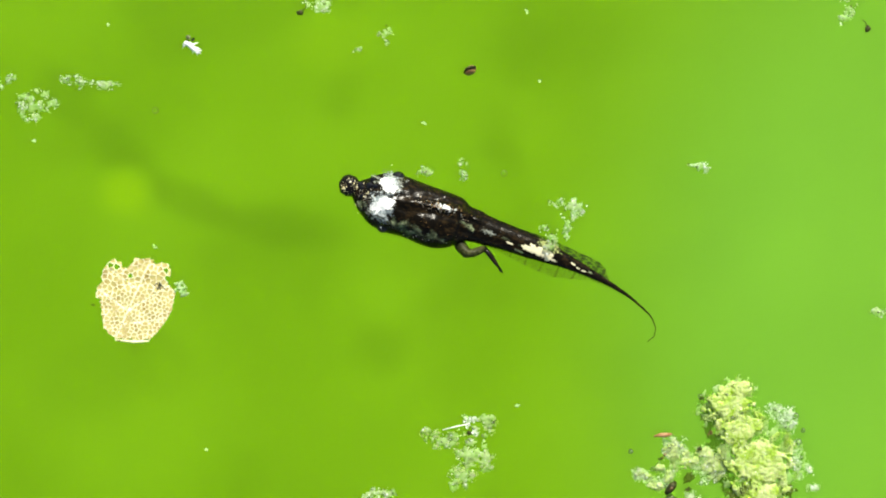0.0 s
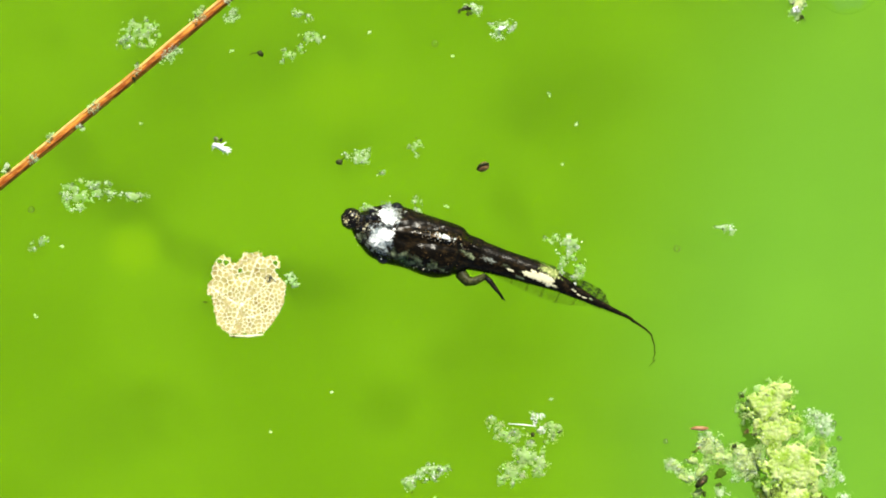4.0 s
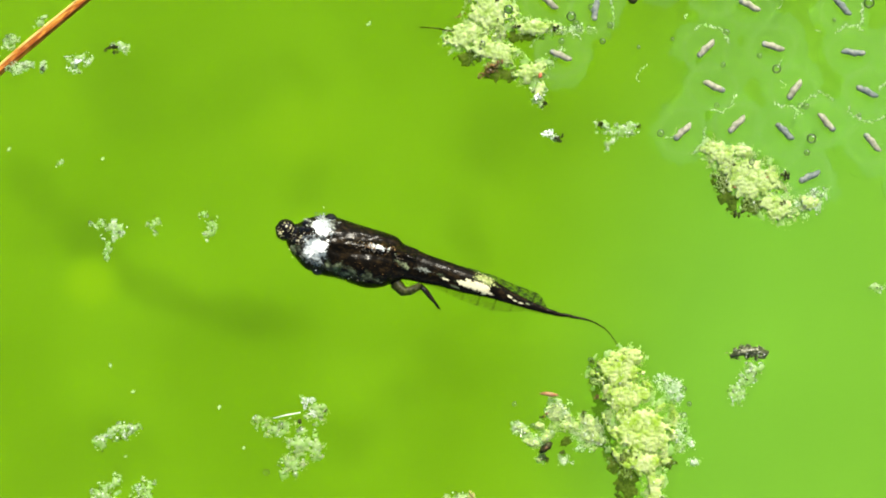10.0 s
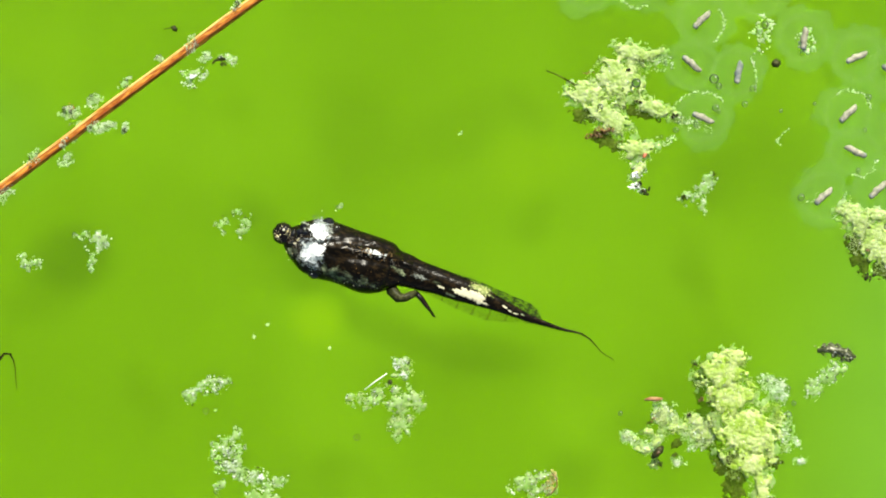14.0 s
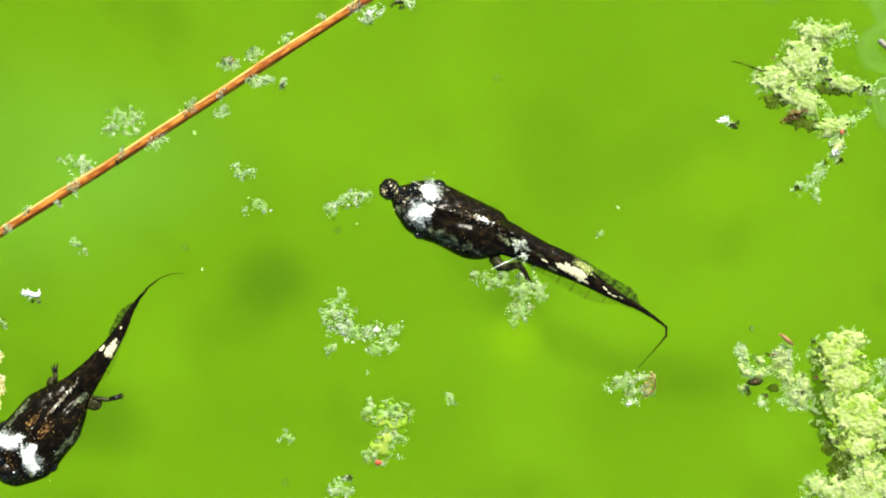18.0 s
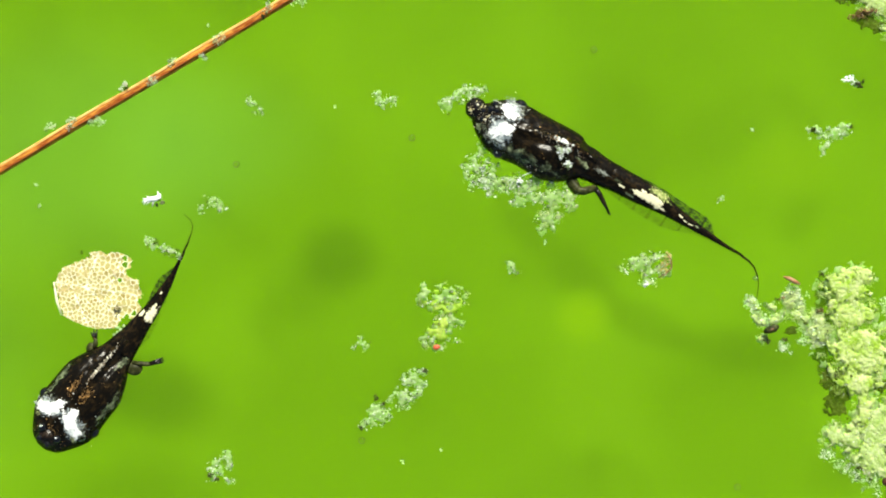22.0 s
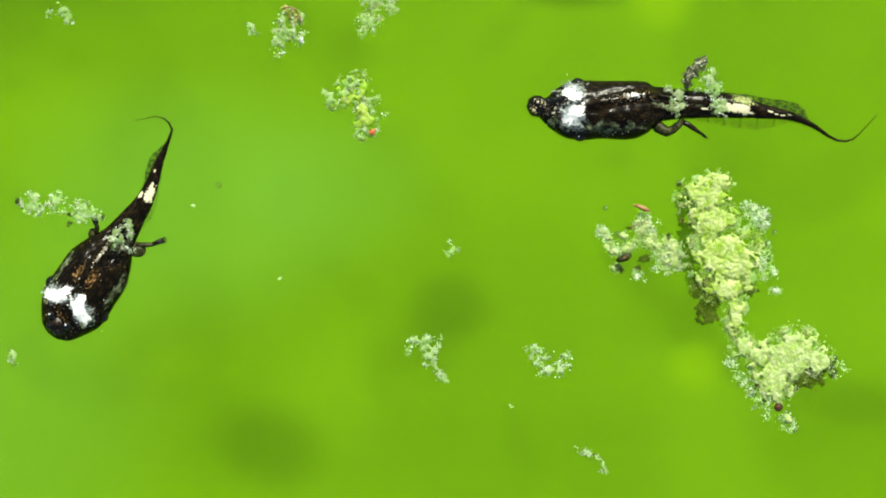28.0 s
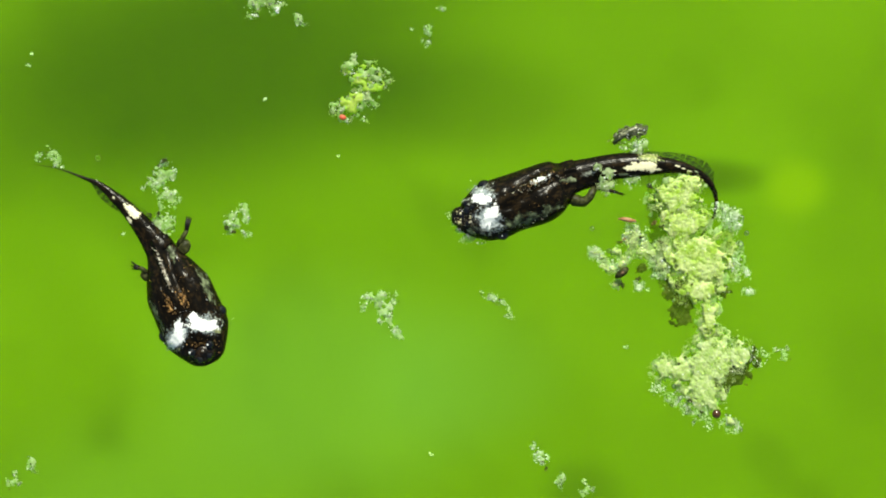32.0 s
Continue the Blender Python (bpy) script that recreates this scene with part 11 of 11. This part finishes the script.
    walk(tuft[7], [(0, at(-719, 256, 109)), (1, at(-672, 255, 109)), (2, at(-666, 251, 109)), (3, at(-661, 265, 109)), (4, at(-660, 240, 109)), (5, at(-668, 214, 109)), (6, at(-689, 202, 109)), (7, at(-730, 201, 109)), (8, at(-782, 186, 109)), (9, at(-995, 187, 109)), (32, at(-6402, 1180, 109))])
    walk(tuft[8], [(0, at(771, -114, 176)), (1, at(815, -92, 176)), (2, at(915, -56, 176)), (4, at(897, 24, 176)), (8, at(946, 112, 176)), (16, at(83, 260, 176)), (24, at(-447, 180, 176)), (32, at(-879, 810, 176))])
    walk(tuft[9], [(0, at(-219, 430, 243)), (1, at(-164, 393, 243)), (2, at(-165, 360, 243)), (3, at(-161, 362, 243)), (3.5, at(-165, 344, 243)), (5.5, at(-241, 211, 243)), (6, at(-440, 216, 243)), (6.5, at(-605, 187, 243)), (7, at(-676, 174, 243)), (7.5, at(-720, 146, 243)), (8, at(-784, 127, 243)), (9, at(-950, 104, 162)), (10, at(-1115, 81, 81)), (11, at(-1281, 58, 0)), (20, at(-2309, 214, 0)), (32, at(-3079, 770, 0))])
    walk(tuft[10], [(0, at(-295, 1155, 310)), (3, at(-256, 701, 310)), (4, at(-272, 556, 310)), (5, at(-296, 533, 310)), (6, at(-333, 521, 310)), (7, at(-365, 525, 310)), (8, at(-471, 513, 310)), (9, at(-715, 522, 310)), (10, at(-942, 519, 310)), (32, at(-2444, 5445, 310))])
    walk(tuft[11], [(0, at(-266, 667, 17)), (1, at(-227, 529, 17)), (2, at(-234, 522, 17)), (3, at(-228, 543, 17)), (4, at(-254, 516, 17)), (5, at(-288, 491, 17)), (6, at(-334, 471, 17)), (7, at(-362, 468, 17)), (8, at(-465, 456, 17)), (9, at(-636, 471, 17)), (10, at(-816, 459, 17)), (11, at(-984, 452, 17)), (12, at(-1046, 455, 17)), (32, at(-2522, 4944, 17))])
    walk(tuft[12], [(0, at(-311, 647, 84)), (1, at(-274, 507, 84)), (2, at(-280, 499, 84)), (3, at(-273, 519, 84)), (4, at(-293, 490, 84)), (5, at(-321, 462, 84)), (6, at(-365, 448, 84)), (7, at(-380, 450, 84)), (8, at(-483, 432, 84)), (9, at(-607, 439, 84)), (10, at(-809, 427, 84)), (11, at(-967, 418, 84)), (32, at(-2519, 5137, 84))])
    walk(tuft[13], [(0, at(550, 1151, 151)), (4, at(579, 618, 151)), (5, at(549, 611, 151)), (6, at(510, 604, 151)), (7, at(468, 600, 151)), (8, at(417, 577, 151)), (9, at(320, 686, 151)), (10, at(203, 815, 151)), (32, at(-1595, 5178, 151))])
    walk(tuft[14], [(0, at(-473, 1528, 218)), (5, at(-473, 706, 218)), (6, at(-627, 420, 218)), (7, at(-511, 418, 218)), (8, at(-596, 398, 218)), (9, at(-672, 392, 218)), (10, at(-592, 379, 218)), (11, at(-631, 373, 218)), (12, at(-628, 359, 218)), (13, at(-649, 364, 218)), (14, at(-674, 394, 218)), (15, at(-706, 398, 218)), (16, at(-717, 371, 218)), (17, at(-713, 384, 218)), (18, at(-717, 401, 218)), (19, at(-710, 391, 218)), (20, at(-693, 376, 218)), (21, at(-672, 371, 218)), (22, at(-678, 403, 218)), (23, at(-715, 453, 218)), (24, at(-707, 525, 218)), (25, at(-971, 865, 218)), (32, at(-1823, 2697, 218))])
    walk(tuft[15], [(0, at(-411, 2721, 285)), (15, at(-1605, 367, 285)), (16, at(-1590, 360, 285)), (17, at(-1593, 354, 285)), (17.5, at(-1595, 358, 285)), (18, at(-1641, 381, 285)), (18.5, at(-1669, 395, 285)), (19, at(-1684, 389, 285)), (19.5, at(-1673, 393, 285)), (20, at(-1671, 401, 285)), (20.5, at(-1628, 440, 285)), (21, at(-1597, 481, 285)), (21.5, at(-1544, 522, 285)), (22, at(-1505, 570, 285)), (22.5, at(-1509, 612, 285)), (23, at(-1525, 631, 285)), (23.5, at(-1614, 667, 285)), (24, at(-1730, 685, 285)), (24.5, at(-1844, 699, 285)), (25, at(-1905, 749, 285)), (26, at(-2068, 826, 285)), (27, at(-2243, 1049, 285)), (32, at(-2618, 2383, 285))])
    walk(tuft[16], [(0, at(-93, -2511, 352)), (14, at(-1323, 188, 352)), (15, at(-1256, 200, 352)), (16, at(-1213, 252, 352)), (17, at(-1267, 359, 352)), (17.5, at(-1300, 419, 352)), (18, at(-1321, 452, 352)), (18.5, at(-1340, 470, 352)), (19, at(-1352, 468, 352)), (19.5, at(-1352, 459, 352)), (20, at(-1399, 431, 352)), (20.5, at(-1455, 409, 352)), (21, at(-1517, 405, 352)), (21.5, at(-1556, 396, 352)), (22, at(-1574, 396, 352)), (22.5, at(-1620, 410, 352)), (23, at(-1645, 416, 352)), (23.5, at(-1704, 435, 352)), (24, at(-1769, 448, 352)), (24.5, at(-1864, 456, 352)), (24.75, at(-1917, 482, 306)), (25, at(-1970, 509, 260)), (26, at(-2144, 585, 260)), (27, at(-2434, 685, 260)), (32, at(-3501, 1259, 260))])
    walk(tuft[17], [(0, at(-253, -3026, 59)), (16, at(-1130, -119, 59)), (17, at(-1198, -28, 59)), (18, at(-1267, 46, 59)), (19, at(-1345, 66, 59)), (20, at(-1336, 71, 59)), (21, at(-1332, 106, 59)), (22, at(-1310, 151, 59)), (23, at(-1336, 211, 59)), (24, at(-1457, 285, 59)), (25, at(-1653, 326, 59)), (26, at(-1832, 390, 59)), (27, at(-2039, 482, 59)), (28, at(-2169, 526, 59)), (29, at(-2285, 644, 59)), (30, at(-2361, 747, 59)), (31, at(-2366, 883, 59)), (32, at(-2309, 1045, 59))])
    walk(tuft[18], [(0, at(-3, -2969, 126)), (15, at(-767, -237, 126)), (16, at(-842, -65, 126)), (17, at(-914, 25, 126)), (18, at(-982, 108, 126)), (19, at(-1045, 166, 126)), (20, at(-1048, 175, 126)), (21, at(-1052, 216, 126)), (22, at(-1048, 281, 126)), (23, at(-1096, 348, 126)), (24, at(-1217, 453, 126)), (24.5, at(-1305, 528, 126)), (26.5, at(-1549, 718, 126)), (27, at(-1647, 780, 126)), (27.5, at(-1717, 803, 126)), (28, at(-1793, 835, 126)), (28.5, at(-1875, 885, 126)), (29, at(-1945, 953, 126)), (29.5, at(-2004, 1013, 126)), (30, at(-2032, 1059, 126)), (30.5, at(-2056, 1134, 126)), (31, at(-2071, 1188, 126)), (31.5, at(-2084, 1272, 126)), (32, at(-2051, 1332, 126))])
    walk(tuft[19], [(0, at(-3885, -128, 193)), (20, at(-1980, 23, 193)), (21, at(-1845, 51, 193)), (22, at(-1838, 97, 193)), (23, at(-1906, 136, 193)), (24, at(-1967, 157, 193)), (25, at(-2170, 216, 193)), (26, at(-2344, 293, 193)), (32, at(-3715, 971, 193))])
    walk(tuft[21], [(0, at(-379, -1061, 327)), (9, at(-338, -252, 327)), (11, at(-620, -208, 327)), (12, at(-702, -173, 327)), (13, at(-782, -133, 327)), (14, at(-863, -69, 327)), (15, at(-920, -24, 327)), (16, at(-998, 37, 327)), (17, at(-1077, 134, 327)), (18, at(-1170, 228, 327)), (19, at(-1210, 245, 327)), (20, at(-1166, 256, 327)), (21, at(-1120, 327, 327)), (22, at(-1093, 426, 327)), (23, at(-1166, 516, 327)), (23.5, at(-1416, 526, 327)), (24, at(-1612, 525, 327)), (24.5, at(-1721, 568, 327)), (26.5, at(-1866, 774, 327)), (27, at(-2007, 831, 327)), (27.5, at(-2070, 843, 327)), (28, at(-2125, 864, 327)), (28.5, at(-2175, 885, 327)), (29, at(-2218, 935, 327)), (29.5, at(-2255, 962, 327)), (30, at(-2281, 965, 327)), (30.5, at(-2337, 1018, 327)), (31, at(-2414, 1039, 327)), (31.5, at(-2473, 1076, 327)), (32, at(-2486, 1091, 327))])
    walk(tuft[23], [(0, at(-376, -4561, 101)), (23, at(-1471, -371, 101)), (24, at(-1624, -131, 101)), (25, at(-1810, 69, 101)), (26, at(-1994, 148, 101)), (27, at(-2162, 246, 101)), (27.5, at(-2182, 250, 101)), (28, at(-2217, 255, 101)), (28.5, at(-2255, 272, 101)), (29, at(-2313, 308, 101)), (29.5, at(-2354, 336, 101)), (30, at(-2378, 335, 101)), (30.5, at(-2406, 364, 101)), (31, at(-2437, 370, 101)), (31.5, at(-2503, 444, 101)), (32, at(-2525, 546, 101))])
    walk(tuft[24], [(0, at(144, 839, 168)), (5, at(109, 994, 168)), (10, at(231, 1067, 168)), (15, at(-520, 1206, 168)), (20, at(-881, 1212, 168)), (24, at(-1219, 1138, 168)), (27, at(-1309, 1287, 168)), (28, at(-1369, 1107, 168)), (29, at(-1567, 1094, 168)), (30, at(-1681, 1088, 168)), (31, at(-1755, 1218, 168)), (32, at(-1799, 1354, 168))])
    walk(tuft[25], [(0, at(123, 801, 235)), (5, at(88, 956, 235)), (10, at(210, 1029, 235)), (15, at(-541, 1168, 235)), (20, at(-902, 1174, 235)), (24, at(-1240, 1100, 235)), (27, at(-1330, 1249, 235)), (28, at(-1390, 1069, 235)), (29, at(-1587, 1045, 235)), (30, at(-1699, 1039, 235)), (31, at(-1775, 1170, 235)), (32, at(-1824, 1309, 235))])
    walk(tuft[27], [(0, at(1077, -5091, 9)), (28, at(-476, 253, 9)), (29, at(-824, 383, 9)), (30, at(-1074, 498, 9)), (31, at(-1141, 615, 9)), (32, at(-1189, 744, 9))])
    walk(tuft[28], [(0, at(789, -5572, 76)), (29, at(-1384, -47, 76)), (30, at(-1534, 237, 76)), (31, at(-1586, 386, 76)), (32, at(-1589, 519, 76))])
    walk(tuft[29], [(0, at(-171, -3827, 143)), (21, at(-1948, 383, 143)), (22, at(-1348, 870, 143)), (23, at(-1380, 785, 143)), (24, at(-1503, 716, 143)), (25, at(-1663, 662, 143)), (26, at(-1826, 739, 143)), (27, at(-2012, 844, 143)), (28, at(-2138, 902, 143)), (29, at(-2274, 1029, 143)), (32, at(-2387, 1850, 143))])
    walk(tuft[30], [(0, at(-373, -957, 0)), (3, at(-364, -713, 70)), (6, at(-355, -470, 140)), (9, at(-346, -226, 210)), (11, at(-628, -182, 210)), (12, at(-710, -147, 210)), (13, at(-790, -107, 210)), (14, at(-871, -43, 210)), (15, at(-928, 2, 210)), (16, at(-1006, 63, 210)), (17, at(-1085, 160, 210)), (18, at(-1178, 254, 210)), (19, at(-1218, 271, 210)), (20, at(-1174, 282, 210)), (21, at(-1128, 353, 210)), (22, at(-1101, 452, 210)), (23, at(-1176, 561, 210)), (23.5, at(-1321, 641, 210)), (23.7, at(-1382, 683, 210)), (24, at(-1429, 676, 210)), (25, at(-1583, 735, 210)), (26, at(-1733, 815, 210)), (27, at(-1915, 1043, 210)), (32, at(-2338, 2389, 210))])
    walk(tuft[31], [(0, at(-359, -971, 0)), (2.25, at(-352, -788, 69)), (4.5, at(-346, -606, 138)), (6.75, at(-339, -423, 208)), (9, at(-332, -240, 277)), (11, at(-614, -196, 277)), (12, at(-696, -161, 277)), (13, at(-776, -121, 277)), (14, at(-857, -57, 277)), (15, at(-914, -12, 277)), (16, at(-992, 49, 277)), (17, at(-1071, 146, 277)), (18, at(-1164, 240, 277)), (19, at(-1204, 257, 277)), (20, at(-1160, 268, 277)), (21, at(-1114, 339, 277)), (22, at(-1087, 438, 277)), (23, at(-1163, 526, 277)), (23.5, at(-1251, 561, 277)), (23.8, at(-1367, 584, 277)), (24, at(-1463, 598, 277)), (24.5, at(-1666, 612, 277)), (25, at(-1616, 663, 277)), (26, at(-1773, 741, 277)), (27, at(-1952, 966, 277)), (32, at(-2345, 2307, 277))])
    walk(tuft[32], [(0, at(-349, -951, 0)), (1.8, at(-344, -805, 69)), (3.6, at(-338, -659, 138)), (5.4, at(-333, -512, 206)), (7.2, at(-327, -366, 275)), (9, at(-322, -220, 344)), (11, at(-604, -176, 344)), (12, at(-686, -141, 344)), (13, at(-766, -101, 344)), (14, at(-847, -37, 344)), (15, at(-904, 8, 344)), (16, at(-982, 69, 344)), (17, at(-1061, 166, 344)), (18, at(-1154, 260, 344)), (19, at(-1194, 277, 344)), (20, at(-1150, 288, 344)), (21, at(-1104, 359, 344)), (22, at(-1077, 458, 344)), (23, at(-1181, 539, 344)), (23.5, at(-1421, 549, 344)), (24, at(-1617, 543, 344)), (25, at(-1779, 609, 344)), (26, at(-1949, 685, 344)), (27, at(-2244, 785, 344)), (28, at(-2512, 839, 344)), (32, at(-2459, 2232, 344))])
    walk(tuft[33], [(0, at(-389, -1012, 0)), (9, at(-362, -281, 51)), (11, at(-644, -237, 51)), (12, at(-726, -202, 51)), (13, at(-806, -162, 51)), (14, at(-887, -98, 51)), (15, at(-944, -53, 51)), (16, at(-1022, 8, 51)), (17, at(-1101, 105, 51)), (18, at(-1194, 199, 51)), (19, at(-1231, 211, 51)), (20, at(-1221, 177, 51)), (20.5, at(-1189, 149, 51)), (21, at(-1234, 126, 51)), (21.5, at(-1250, 93, 51)), (22, at(-1217, 60, 51)), (22.5, at(-1280, 38, 51)), (23, at(-1276, 10, 51)), (23.5, at(-1294, -9, 51)), (24, at(-1294, -32, 51)), (24.5, at(-1300, -49, 51)), (25.5, at(-1291, -70, 51)), (26.5, at(-1290, -100, 51)), (28, at(-1287, -261, 0)), (30, at(-1471, -36, 0)), (32, at(-1629, 220, 0))])
    walk(tuft[34], [(0, at(-365, -969, 0)), (4.5, at(-352, -604, 59)), (9, at(-338, -238, 118)), (11, at(-620, -194, 118)), (12, at(-702, -159, 118)), (13, at(-782, -119, 118)), (14, at(-863, -55, 118)), (15, at(-920, -10, 118)), (16, at(-998, 51, 118)), (17, at(-1077, 148, 118)), (18, at(-1170, 242, 118)), (19, at(-1210, 259, 118)), (20, at(-1166, 270, 118)), (21, at(-1120, 341, 118)), (22, at(-1093, 440, 118)), (23, at(-1189, 531, 118)), (24, at(-1287, 616, 118)), (25, at(-1414, 679, 118)), (26, at(-1553, 763, 118)), (27, at(-1744, 924, 118)), (32, at(-2216, 2279, 118))])
    walk(tuft[35], [(0, at(-772, 299, 185)), (0.5, at(-763, 301, 185)), (1, at(-741, 259, 185)), (1.5, at(-743, 241, 185)), (2, at(-740, 214, 185)), (2.5, at(-740, 216, 185)), (3, at(-733, 194, 185)), (3.5, at(-731, 173, 185)), (5.5, at(-776, 101, 185)), (6, at(-815, 67, 185)), (6.5, at(-888, 12, 185)), (7.33, at(-1011, 65, 123)), (8.17, at(-1134, 119, 62)), (9, at(-1257, 172, 0)), (20, at(-2309, 314, 0)), (32, at(-3079, 870, 0))])
    walk(tuft[36], [(0, at(716, 419, 252)), (1, at(770, 429, 252)), (2, at(765, 439, 252)), (3, at(889, 471, 252)), (32, at(-1582, 5986, 252))])
    walk(tuft[37], [(0, at(37, -4447, 319)), (22, at(-1004, -365, 319)), (23, at(-1035, -150, 319)), (24, at(-991, 199, 319)), (26.5, at(-1414, 479, 319)), (27, at(-1438, 486, 319)), (27.5, at(-1432, 457, 319)), (28, at(-1435, 443, 319)), (28.5, at(-1449, 448, 319)), (29, at(-1465, 472, 319)), (29.5, at(-1475, 485, 319)), (30, at(-1471, 464, 319)), (31, at(-1484, 461, 319)), (32, at(-1539, 500, 319))])
    walk(tuft[38], [(0, at(81, 2609, 26)), (13, at(-771, 748, 26)), (14, at(-839, 773, 26)), (15, at(-893, 780, 26)), (16, at(-953, 810, 26)), (17, at(-992, 872, 26)), (32, at(-2137, 4247, 26))])
    walk(tuft[39], [(0, at(4417, -83, 0)), (24, at(-416, 413, 0)), (26.5, at(-838, 615, 20, 26)), (27, at(-914, 673, 20, 26)), (27.5, at(-960, 688, 15, 26)), (28, at(-1047, 707, 0, 26)), (28.5, at(-1159, 742, 0, 26)), (29, at(-1262, 789, 0, 26)), (29.5, at(-1354, 834, 0, 26)), (30, at(-1412, 857, 0, 26)), (30.5, at(-1462, 911, 0, 26)), (31, at(-1494, 940, 0, 26)), (31.5, at(-1533, 1000, 0, 26)), (32, at(-1513, 1050, 0, 26))])
    walk(tuft[40], [(0, at(4918, -141, 160)), (26, at(-418, 530, 160)), (27, at(-736, 652, 160)), (28, at(-1010, 727, 160)), (29, at(-1215, 832, 160)), (30, at(-1361, 914, 160)), (31, at(-1439, 1001, 160)), (32, at(-1459, 1114, 160))])
    walk(tuft[42], [(0, at(-402, -5563, 294)), (31, at(-2552, 368, 294)), (32, at(-2554, 514, 294))])


motions()
